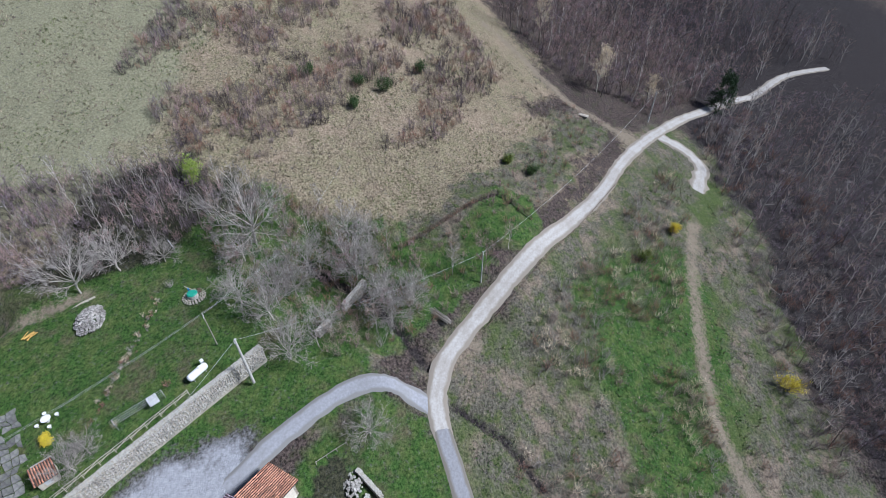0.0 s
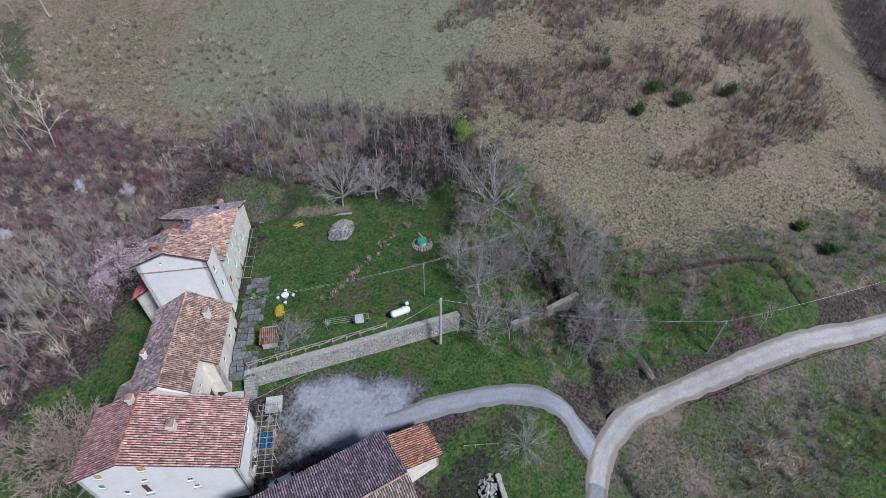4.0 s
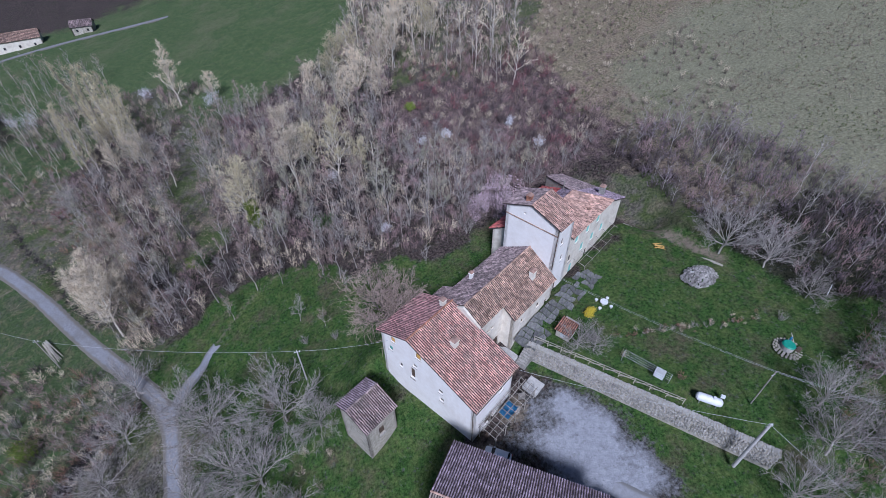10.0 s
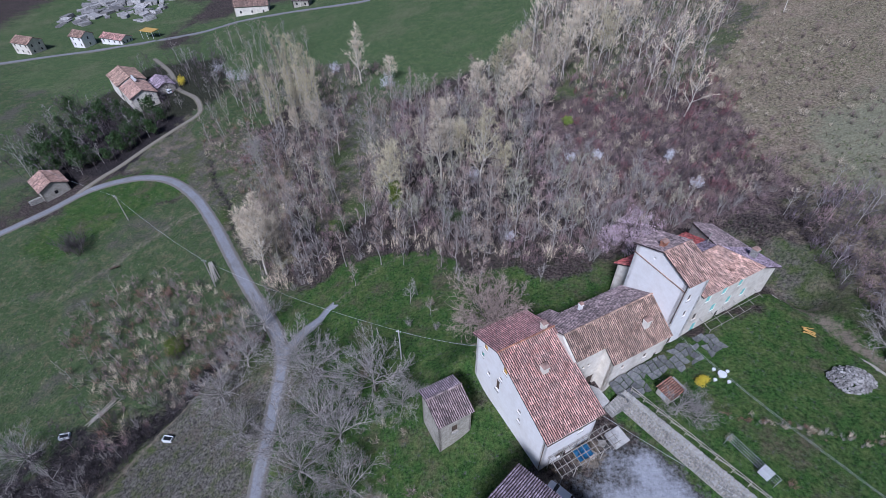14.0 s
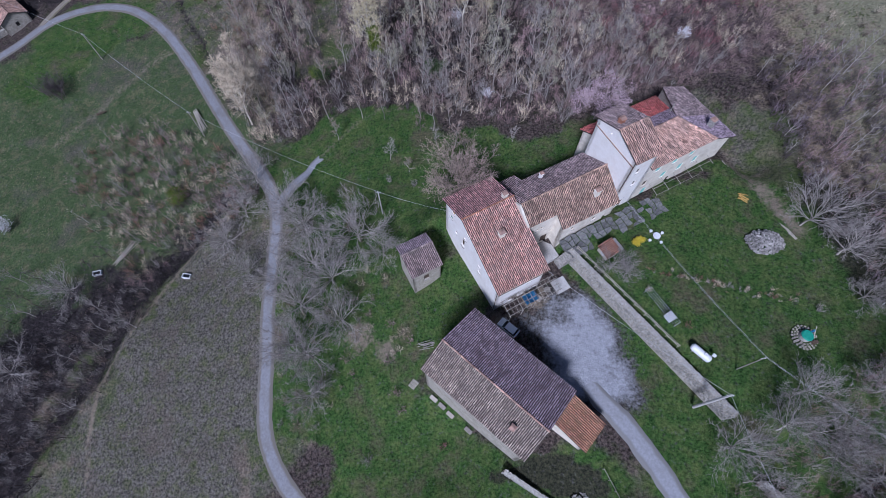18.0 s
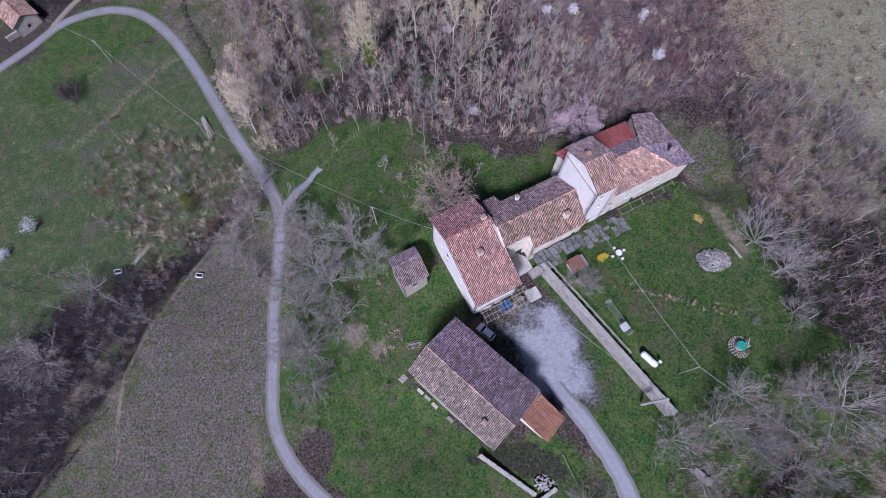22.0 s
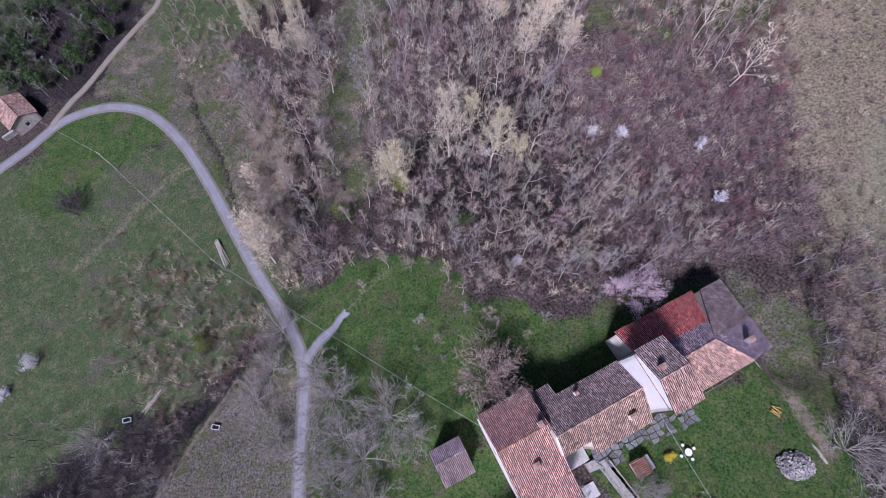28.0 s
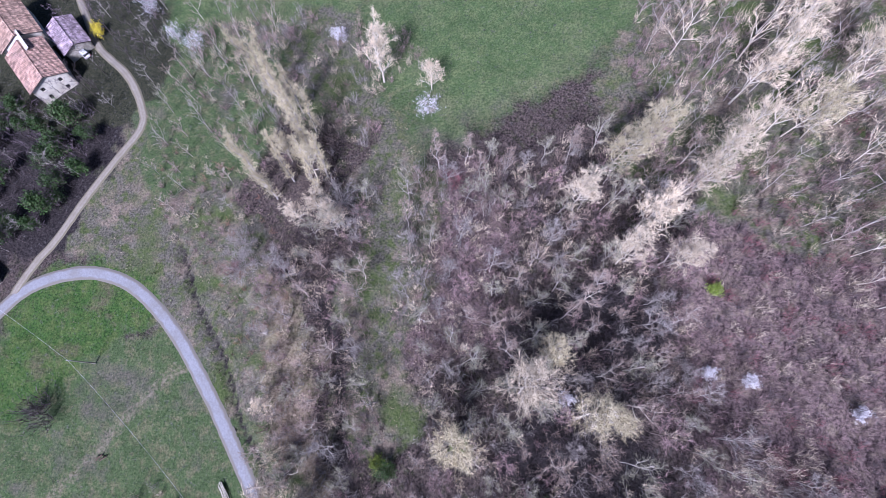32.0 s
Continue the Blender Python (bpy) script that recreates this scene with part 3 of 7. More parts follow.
def lane_material(name, pale, dark, verge, mid=0.35):
    """Two worn wheel tracks with a rougher crown between them."""
    m = material(name, dark, pale, 2.5, 0.9, 0.4, verge, 0.25, 0.45)
    n, k = m.node_tree.nodes, m.node_tree.links
    b = n["Principled BSDF"]
    src = b.inputs["Base Color"].links[0].from_socket
    a = n.new("ShaderNodeAttribute")
    a.attribute_name = "across"
    ab = n.new("ShaderNodeMath")
    ab.operation = "ABSOLUTE"
    k.new(a.outputs["Fac"], ab.inputs[0])
    t = n.new("ShaderNodeTexNoise")
    t.inputs["Scale"].default_value = 0.6
    co = n.new("ShaderNodeTexCoord")
    k.new(co.outputs["Object"], t.inputs["Vector"])
    s = n.new("ShaderNodeMath")
    s.operation = "MULTIPLY_ADD"
    k.new(t.outputs[0], s.inputs[0])
    s.inputs[1].default_value = 0.35
    k.new(ab.outputs[0], s.inputs[2])
    cr = n.new("ShaderNodeValToRGB")
    e = cr.color_ramp.elements
    e[0].position, e[0].color = 0.10, (mid, mid, mid, 1)
    e[1].position, e[1].color = 1.12 / 1.35, (1, 1, 1, 1)
    for p, v in ((0.38, 0.0), (0.62, 0.0)):
        q = e.new(p)
        q.color = (v, v, v, 1)
    k.new(s.outputs[0], cr.inputs[0])
    x = n.new("ShaderNodeMix")
    x.data_type = "RGBA"
    k.new(cr.outputs[0], x.inputs[0])
    k.new(src, x.inputs[6])
    x.inputs[7].default_value = (*verge, 1)
    k.new(x.outputs[2], b.inputs["Base Color"])
    return m


ASPHALT = lane_material("worn_pale_asphalt", (0.28, 0.28, 0.295), (0.20, 0.20, 0.21), (0.17, 0.155, 0.13), 0.1)
GRAVEL = lane_material("pale_gravel_lane", (0.46, 0.44, 0.41), (0.34, 0.32, 0.29), (0.24, 0.21, 0.17), 0.3)
COURT = lane_material("grey_gravel_drive", (0.34, 0.345, 0.365), (0.25, 0.25, 0.265), (0.21, 0.205, 0.195), 0.2)
DIRT = lane_material("dirt_track", (0.30, 0.27, 0.22), (0.22, 0.19, 0.15), (0.17, 0.15, 0.10), 0.5)
lane("lane_west", WEST, 3.5, ASPHALT, "narrow lane of worn pale grey asphalt")
lane("lane_east", EAST, 3.8, GRAVEL, "unpaved lane of pale trodden gravel", 0.08, 0.2, seed=2)
lane("drive", DRIVE, 3.4, COURT, "gravel drive curving up to the farmhouse yard", 0.10, 0.2, seed=3)
lane("lane_north", NORTH, 2.3, DIRT, "narrow side lane of dull grey-brown dirt", 0.10, seed=4)
lane("track_south", TURNING, 5.2, GRAVEL, "short gravel turning place beside the lane", 0.12, 0.6, seed=5)
lane("field_gate_track", [(-39.4, 72), (-38.8, 76), (-37.6, 79.4), (-35.4, 82.0), (-32.6, 84.6), (-30, 87.6), (-28, 90.2)], 2.3, COURT, "worn gravel turning off the lane into the grass", 0.07, 0.35, seed=6)

# ---------- building blocks ----------
def part(name, bm, mat, parent, label="", m=None):
    """Links a bmesh as one mesh object under a thing or a part."""
    me = bpy.data.meshes.new(name)
    bm.to_mesh(me)
    bm.free()
    me.materials.append(mat)
    ob = new(name, me)
    ob.parent = parent
    if m is not None:
        ob.matrix_basis = m
    if label:
        ob["label"] = label
    return ob


def thing(name, m, label, category, group="", kind=""):
    ob = new(name)
    ob.empty_display_size = 0.5
    ob.matrix_basis = m
    return tagged(ob, label, category, group, kind)


def box(bm, x0, y0, z0, x1, y1, z1):
    v = [bm.verts.new((x, y, z)) for z in (z0, z1) for x, y in ((x0, y0), (x1, y0), (x1, y1), (x0, y1))]
    for f in ((3, 2, 1, 0), (4, 5, 6, 7), (0, 1, 5, 4), (1, 2, 6, 5), (2, 3, 7, 6), (3, 0, 4, 7)):
        bm.faces.new([v[i] for i in f])
    return v


def solid(bm, low, high):
    """A closed body between two rings of equal length."""
    a, b = [bm.verts.new(p) for p in low], [bm.verts.new(p) for p in high]
    n = len(a)
    for i in range(n):
        bm.faces.new((a[i], a[(i + 1) % n], b[(i + 1) % n], b[i]))
    bm.faces.new(a[::-1])
    bm.faces.new(b)


def rod(bm, p, q, r0, r1=None, sides=6):
    p, q = Vector(p), Vector(q)
    d = (q - p).normalized()
    s = d.cross((0.3, 0.2, 1) if abs(d.z) < 0.9 else (1, 0, 0)).normalized()
    t = d.cross(s)
    ring = [s * math.cos(6.2832 * i / sides) + t * math.sin(6.2832 * i / sides) for i in range(sides)]
    solid(bm, [p + c * r0 for c in ring], [q + c * (r0 if r1 is None else r1) for c in ring])


def fresh(make, *args, **kw):
    bm = bmesh.new()
    make(bm, *args, **kw)
    bmesh.ops.recalc_face_normals(bm, faces=bm.faces)
    return bm


def tiled_slope(bm, e0, e1, r0, r1, seed=0, pitch=0.30, course=0.45, mess=1.0):
    """Rows of half-round clay tiles from the eave e0-e1 up to the ridge r0-r1."""
    e0, e1, r0, r1 = (Vector(p) for p in (e0, e1, r0, r1))
    rnd = random.Random(seed)
    n = (e1 - e0).cross(r0 - e0).normalized()
    if n.z < 0:
        n = -n
    length = max((e1 - e0).length, (r1 - r0).length)
    rows = max(2, int(length / pitch))
    for i in range(rows):
        t = (i + 0.5) / rows
        a, b = e0.lerp(e1, t), r0.lerp(r1, t)
        run = (b - a).length
        if run < 0.3:
            continue
        up = (b - a) / run
        across = up.cross(n).normalized()
        k = max(1, int(run / course))
        for j in range(k):
            o = a + up * (run * j / k - 0.04) + across * rnd.uniform(-0.02, 0.02) * mess + n * rnd.uniform(0, 0.02) * mess
            l = run / k + 0.08
            w0, w1 = pitch * 0.33, pitch * 0.26
            skew = across * rnd.uniform(-0.025, 0.025) * mess
            lo = [o - across * w0, o + n * 0.105 - across * w0 * 0.35, o + n * 0.105 + across * w0 * 0.35, o + across * w0]
            hi = [p + up * l + skew - n * 0.03 for p in (o - across * w1, o + n * 0.105 - across * w1 * 0.35, o + n * 0.105 + across * w1 * 0.35, o + across * w1)]
            va, vb = [bm.verts.new(p) for p in lo], [bm.verts.new(p) for p in hi]
            for q in range(3):
                bm.faces.new((va[q], va[q + 1], vb[q + 1], vb[q]))
            bm.faces.new(va[::-1])


def ridge_tiles(bm, p, q, seed=0, r=0.14):
    p, q = Vector(p), Vector(q)
    n = max(1, int((q - p).length / 0.45))
    rnd = random.Random(seed)
    for i in range(n):
        a, b = p.lerp(q, i / n), p.lerp(q, (i + 1) / n)
        j = Vector((0, 0, rnd.uniform(-0.02, 0.03)))
        rod(bm, a + j, b + j + (b - a) * 0.08, r, r * 0.86, 6)


def tile_row(*args):
    return tagged(part(*args), kind="stuff")


def roof_part(parent, e0, e1, r0, r1, mat, seed, label="", **kw):
    bm = bmesh.new()
    thick = kw.pop("thick", 0.16)
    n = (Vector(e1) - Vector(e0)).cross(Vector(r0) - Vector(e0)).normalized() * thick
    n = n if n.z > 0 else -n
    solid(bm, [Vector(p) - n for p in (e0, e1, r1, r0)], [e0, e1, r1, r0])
    # the dark deck colour puts shade into the gaps between tile rows
    part("roof_deck", bm, TILE_CHANNEL, parent, "dirty channel tiles darkened as shade between the rows")
    bm = bmesh.new()
    tiled_slope(bm, e0, e1, r0, r1, seed, **kw)
    return tagged(part("roof_slope", bm, mat, parent, label), kind="stuff")


def walls_with_holes(bm, ring, z0, tops, thick, holes):
    """A closed ring of upright walls, seen from outside anticlockwise. tops[i]: list of (u, z) along side i from 0 to its length.
    holes[i]: list of (u0, u1, v0, v1) cut right through side i."""
    n = len(ring)
    for i in range(n):
        a, b = Vector((*ring[i], 0)), Vector((*ring[(i + 1) % n], 0))
        d = (b - a).normalized()
        inn = Vector((-d.y, d.x, 0)) * thick
        L = (b - a).length
        top = tops[i]
        hs = sorted(holes.get(i, []))

        def height(u):
            for (u0, z0_), (u1, z1_) in zip(top, top[1:]):
                if u <= u1 + 1e-6:
                    return z0_ + (z1_ - z0_) * (u - u0) / max(u1 - u0, 1e-6)
            return top[-1][1]

        cuts = sorted({0.0, L, *[round(u, 4) for u, _ in top], *[round(h[k], 4) for h in hs for k in (0, 1)]})
        cuts = [c for c in cuts if -1e-6 <= c <= L + 1e-6]
        for u0, u1 in zip(cuts, cuts[1:]):
            if u1 - u0 < 1e-4:
                continue
            um = (u0 + u1) / 2
            spans, low = [], z0
            for h in sorted((h for h in hs if h[0] <= um <= h[1]), key=lambda h: h[2]):
                spans.append((low, low, h[2], h[2]))
                low = h[3]
            spans.append((low, low, height(u0 + 1e-5), height(u1 - 1e-5)))
            for l0, l1, h0, h1 in spans:
                p, q = a + d * u0, a + d * u1
                lo = [p + Vector((0, 0, l0)), q + Vector((0, 0, l1)), q + inn + Vector((0, 0, l1)), p + inn + Vector((0, 0, l0))]
                hi = [p + Vector((0, 0, h0)), q + Vector((0, 0, h1)), q + inn + Vector((0, 0, h1)), p + inn + Vector((0, 0, h0))]
                solid(bm, lo, hi)
    bmesh.ops.remove_doubles(bm, verts=bm.verts, dist=0.0005)


def window(parent, ring, side, u0, u1, v0, v1, kind="dark", arch=False):
    """A window or door set into a hole of a wall: pane, frame, sill and, where shown, closed shutters."""
    a, b = Vector((*ring[side], 0)), Vector((*ring[(side + 1) % len(ring)], 0))
    d = (b - a).normalized()
    ang = math.atan2(d.y, d.x)
    m = Matrix.Translation(a + d * u0 + Vector((0, 0, v0))) @ Matrix.Rotation(ang, 4, "Z")
    w, h = u1 - u0, v1 - v0
    door = kind in ("door", "arch")
    ob = thing("door" if door else "window", m, "", "")
    ob.parent = parent
    depth = 0.14 if kind in ("green", "aqua", "ochre") else 0.22
    bm = bmesh.new()
    for x0, x1, z0, z1 in ((0, 0.07, 0, h), (w - 0.07, w, 0, h), (0.07, w - 0.07, h - 0.07, h)):
        box(bm, x0, depth, z0, x1, depth + 0.07, z1)
    if not door:
        box(bm, 0.07, depth, 0, w - 0.07, depth + 0.07, 0.07)
    part("frame", bm, DARK_WOOD if kind != "aqua" else AQUA_PAINT, ob)
    if kind in ("green", "aqua", "ochre"):
        mat = {"green": GREEN_PAINT, "aqua": AQUA_PAINT, "ochre": OCHRE}[kind]
        for x0 in (0.07, w / 2 + 0.005):
            bm = bmesh.new()
            x1 = x0 + w / 2 - 0.075
            box(bm, x0, depth + 0.02, 0.07, x1, depth + 0.05, h - 0.07)
            for s in range(int((h - 0.3) / 0.12)):
                box(bm, x0 + 0.05, depth + 0.005, 0.15 + s * 0.12, x1 - 0.05, depth + 0.02, 0.21 + s * 0.12)
            part("shutter", bm, mat, ob, {"green": "green louvred shutter", "aqua": "pale aqua shutter", "ochre": "ochre wooden shutter"}[kind])
    elif door:
        for x0 in (0.07, w / 2 + 0.005):
            bm = bmesh.new()
            x1 = x0 + w / 2 - 0.075
            box(bm, x0, depth + 0.03, 0.02, x1, depth + 0.07, h - 0.07)
            for z in (0.25, h * 0.5):
                box(bm, x0 + 0.06, depth + 0.015, z, x1 - 0.06, depth + 0.03, z + h * 0.34)
            part("door_leaf", bm, DARK_WOOD, ob)
    else:
        for x0 in (0.07, w / 2 + 0.015):
            bm = bmesh.new()
            box(bm, x0, depth + 0.03, 0.07, x0 + w / 2 - 0.085, depth + 0.04, h - 0.07)
            part("pane", bm, DARK_GLASS, ob)
        bm = bmesh.new()
        box(bm, w / 2 - 0.015, depth + 0.01, 0.07, w / 2 + 0.015, depth + 0.05, h - 0.07)
        part("mullion", bm, GREY_WOOD, ob)
    if not door:
        bm = bmesh.new()
        box(bm, -0.08, -0.07, -0.07, w + 0.08, depth, -0.003)
        part("sill", bm, CAP_STONE, ob)
    else:
        bm = bmesh.new()
        box(bm, -0.12, -0.15, -0.12, w + 0.12, depth, -0.003)
        part("threshold", bm, PALE_STONE, ob)
    return ob


def chimney(parent, x, y, z0, z1, w=0.7, d=0.6, mat=None, cap="tile"):
    st = part("chimney", fresh(lambda bm: box(bm, x - w / 2, y - d / 2, z0, x + w / 2, y + d / 2, z1)), mat or CREAM_PLASTER, parent)
    part("flue_collar", fresh(lambda bm: box(bm, x - w / 2 - 0.08, y - d / 2 - 0.08, z1, x + w / 2 + 0.08, y + d / 2 + 0.08, z1 + 0.1)), mat or CREAM_PLASTER, st)
    for sx in (-1, 1):
        for sy in (-1, 1):
            part("flue_pillar", fresh(lambda bm: box(bm, x + sx * w * 0.4 - 0.06, y + sy * d * 0.4 - 0.06, z1 + 0.1, x + sx * w * 0.4 + 0.06, y + sy * d * 0.4 + 0.06, z1 + 0.32)), mat or CREAM_PLASTER, st)
    bm = bmesh.new()
    solid(bm, [(x - w / 2 - 0.1, y - d / 2 - 0.1, z1 + 0.32), (x + w / 2 + 0.1, y - d / 2 - 0.1, z1 + 0.32), (x + w / 2 + 0.1, y + d / 2 + 0.1, z1 + 0.32), (x - w / 2 - 0.1, y + d / 2 + 0.1, z1 + 0.32)],
          [(x - w / 2, y - 0.05, z1 + 0.5), (x + w / 2, y - 0.05, z1 + 0.5), (x + w / 2, y + 0.05, z1 + 0.5), (x - w / 2, y + 0.05, z1 + 0.5)])
    part("chimney_cap", bm, TILE_PINK, st)
    return st


def wall_part(parent, ring, z0, tops, thick, holes, mat, label=""):
    bm = bmesh.new()
    walls_with_holes(bm, ring, z0, tops, thick, holes)
    bmesh.ops.recalc_face_normals(bm, faces=bm.faces)
    return part("wall", bm, mat, parent, label)


FARM = pose(5, 50, 0, 0, 0, 27)  # the farm's own frame: x runs along the row of houses, y back across it

# ---------- farmhouse, the tall end house with the gabled white front ----------
house = thing("farmhouse", FARM, "white plastered three-storey farmhouse with red clay-tile roof", "house")
W, L, EF, EB, RZ, RY = 8.6, 17.3, 7.7, 9.4, 12.1, 11.5
ring = [(0, 0), (W, 0), (W, L), (0, L)]
gable_e, gable_w = [(0, EF), (RY, RZ), (L, EB)], [(0, EB), (L - RY, RZ), (L, EF)]
fw = [(2.0, 2.9, 8.4, 9.6, "ochre"), (6.9, 7.9, 8.9, 10.2, "ochre"), (1.4, 2.2, 6.0, 7.0, "green"), (3.3, 4.0, 3.5, 4.6, "dark"), (5.6, 6.5, 3.0, 5.6, "arch"),
      (6.2, 7.0, 6.2, 7.0, "dark"), (11.0, 11.8, 4.7, 5.6, "dark"), (11.2, 12.0, 2.8, 3.7, "dark")]
holes = {3: [f[:4] for f in fw], 0: [(2.6, 4.6, -0.9, 1.3), (5.6, 6.6, 4.0, 5.4)]}
wall_part(house, ring, -2.6, [[(0, EF), (W, EF)], gable_e, [(0, EB), (W, EB)], gable_w], 0.5, holes, WHITE_PLASTER)
for u0, u1, v0, v1, kind in fw:
    window(house, ring, 3, u0, u1, v0, v1, kind)
window(house, ring, 0, 2.6, 4.6, -0.9, 1.3, "door")
window(house, ring, 0, 5.6, 6.6, 4.0, 5.4, "dark")
sf, sb = (RZ - EF) / RY, (RZ - EB) / (L - RY)
roof_part(house, (-0.5, -0.6, EF - 0.6 * sf + 0.16), (W + 0.4, -0.6, EF - 0.6 * sf + 0.16), (-0.5, RY, RZ + 0.16), (W + 0.4, RY, RZ + 0.16), TILE_RED, 1)
roof_part(house, (W + 0.4, L + 0.5, EB - 0.5 * sb + 0.16), (-0.5, L + 0.5, EB - 0.5 * sb + 0.16), (W + 0.4, RY, RZ + 0.16), (-0.5, RY, RZ + 0.16), TILE_WINE, 2, "weathered darker red tiles")
tile_row("ridge", fresh(ridge_tiles, (-0.5, RY, RZ + 0.2), (W + 0.4, RY, RZ + 0.2), 3), TILE_FLAME, house)
chimney(house, 4.2, 7.0, 9.6, 11.4, 0.9, 0.8)
chimney(house, 7.6, RY + 0.6, 11.2, 12.9, 0.7, 0.7)
part("gutter", fresh(rod, (-0.5, -0.7, EF - 0.2), (W + 0.4, -0.7, EF - 0.2), 0.08), DARK_WOOD, house)
part("drainpipe", fresh(rod, (-0.08, 0.1, EF - 0.3), (-0.08, 0.1, -1.5), 0.05), DARK_WOOD, house)

# ---------- middle range, lower, with the recessed arched entrance ----------
mid = thing("middle_house", FARM, "long low middle house range with mossy brown tiles and arched entrance", "house")
ring = [(8.62, 6.2), (14.4, 6.2), (14.4, 4.3), (25.3, 4.3), (25.3, 14.2), (12.6, 14.2), (12.6, 16.3), (8.62, 16.3)]
ME, MR, MB, MY = 9.2, 12.6, 9.6, 9.3
ms = (MR - ME) / (MY - 4.3)
ye = lambda y: ME + (y - 4.3) * ms
yb = lambda y: MB + (14.2 - y) * (MR - MB) / (14.2 - MY)
tops = [[(0, ye(6.2)), (5.78, ye(6.2))], [(0, ye(6.2)), (1.9, ME)], [(0, ME), (10.9, ME)], [(0, ME), (5, MR), (9.9, MB)], [(0, MB), (12.7, MB)], [(0, MB), (2.1, yb(16.3))],
        [(0, yb(16.3)), (3.98, yb(16.3))], [(0, yb(16.3)), (16.3 - MY, MR), (10.1, ye(6.2))]]
holes = {0: [(3.7, 5.2, 1.5, 4.2), (0.8, 2.0, 4.4, 5.2), (0.6, 1.5, 1.8, 3.2), (1.0, 1.6, 7.2, 8.0), (2.0, 2.6, 7.2, 8.0), (3.0, 3.6, 7.2, 8.0)], 2: [(2.2, 3.0, 5.6, 6.6), (6.5, 7.4, 5.4, 6.6), (9.0, 9.9, 3.0, 5.2)]}
wall_part(mid, ring, -1.0, tops, 0.45, holes, CREAM_PLASTER)
for i, h in enumerate(holes[0]):
    window(mid, ring, 0, *h, "arch" if i == 0 else "dark")
for i, h in enumerate(holes[2]):
    window(mid, ring, 2, *h, "door" if i == 2 else "dark")
roof_part(mid, (14.0, 3.8, ye(3.8) + 0.16), (25.28, 3.8, ye(3.8) + 0.16), (14.0, 6.0, ye(6.0) + 0.16), (25.28, 6.0, ye(6.0) + 0.16), TILE_BROWN, 4)
roof_part(mid, (8.95, 6.0, ye(6.0) + 0.16), (25.28, 6.0, ye(6.0) + 0.16), (8.95, MY, MR + 0.16), (25.28, MY, MR + 0.16), TILE_BROWN, 5)
roof_part(mid, (25.28, 14.7, yb(14.7) + 0.16), (8.95, 14.7, yb(14.7) + 0.16), (25.28, MY, MR + 0.16), (8.95, MY, MR + 0.16), TILE_GREY, 6, "dark grey weathered tiles")
roof_part(mid, (13.0, 16.8, yb(16.8) + 0.16), (8.95, 16.8, yb(16.8) + 0.16), (13.0, 14.7, yb(14.7) + 0.16), (8.95, 14.7, yb(14.7) + 0.16), TILE_GREY, 7, "dark grey weathered tiles")
tile_row("ridge", fresh(ridge_tiles, (8.95, MY, MR + 0.2), (25.28, MY, MR + 0.2), 8), TILE_BROWN, mid)
chimney(mid, 21.6, 6.2, 10.2, 11.9, 0.9, 0.7)
chimney(mid, 15.6, 13.4, 9.8, 11.3, 0.5, 0.5, WHITE_PLASTER)

# ---------- tower house ----------
tower = thing("tower_house", FARM, "tall white-plastered tower house with weathered tile roof", "house")
ring = [(25.32, 5.0), (30.0, 5.0), (30.0, 14.4), (25.32, 14.4)]
TE, TR, TY = 18.8, 20.7, 9.8
tops = [[(0, TE), (4.68, TE)], [(0, TE), (4.8, TR), (9.4, TE)], [(0, TE), (4.68, TE)], [(0, TE), (4.6, TR), (9.4, TE)]]
holes = {0: [(1.5, 2.3, 14.3, 15.7), (2.3, 3.1, 10.4, 11.8), (1.6, 2.6, 4.0, 6.4)], 3: [(3.2, 3.6, 18.3, 18.7)]}
wall_part(tower, ring, 0.5, tops, 0.55, holes, WHITE_PLASTER)
for i, h in enumerate(holes[0]):
    window(tower, ring, 0, *h, "arch" if i == 2 else "dark")
ts = (TR - TE) / 4.7
roof_part(tower, (24.9, 4.4, TE - 0.6 * ts + 0.16), (30.4, 4.4, TE - 0.6 * ts + 0.16), (24.9, TY, TR + 0.16), (30.4, TY, TR + 0.16), TILE_PINK, 9, mess=2.2)
roof_part(tower, (30.4, 15.0, TE - 0.6 * ts + 0.16), (24.9, 15.0, TE - 0.6 * ts + 0.16), (30.4, TY, TR + 0.16), (24.9, TY, TR + 0.16), TILE_GREY, 10, "dark grey weathered tiles", mess=2.2)
tile_row("ridge", fresh(ridge_tiles, (24.9, TY, TR + 0.2), (30.4, TY, TR + 0.2), 11), TILE_PINK, tower)
part("string_course", fresh(lambda bm: box(bm, 25.22, 4.95, TE - 1.75, 25.318, 14.45, TE - 1.6)), TILE_BROWN, tower, "dark line of tiles across the gable")
chimney(tower, 26.4, 11.2, 19.4, 21.0, 0.8, 0.7, TILE_FLAME)
part("drainpipe", fresh(rod, (25.2, 4.9, TE - 0.3), (25.2, 4.9, 10.5), 0.06), DARK_WOOD, tower)

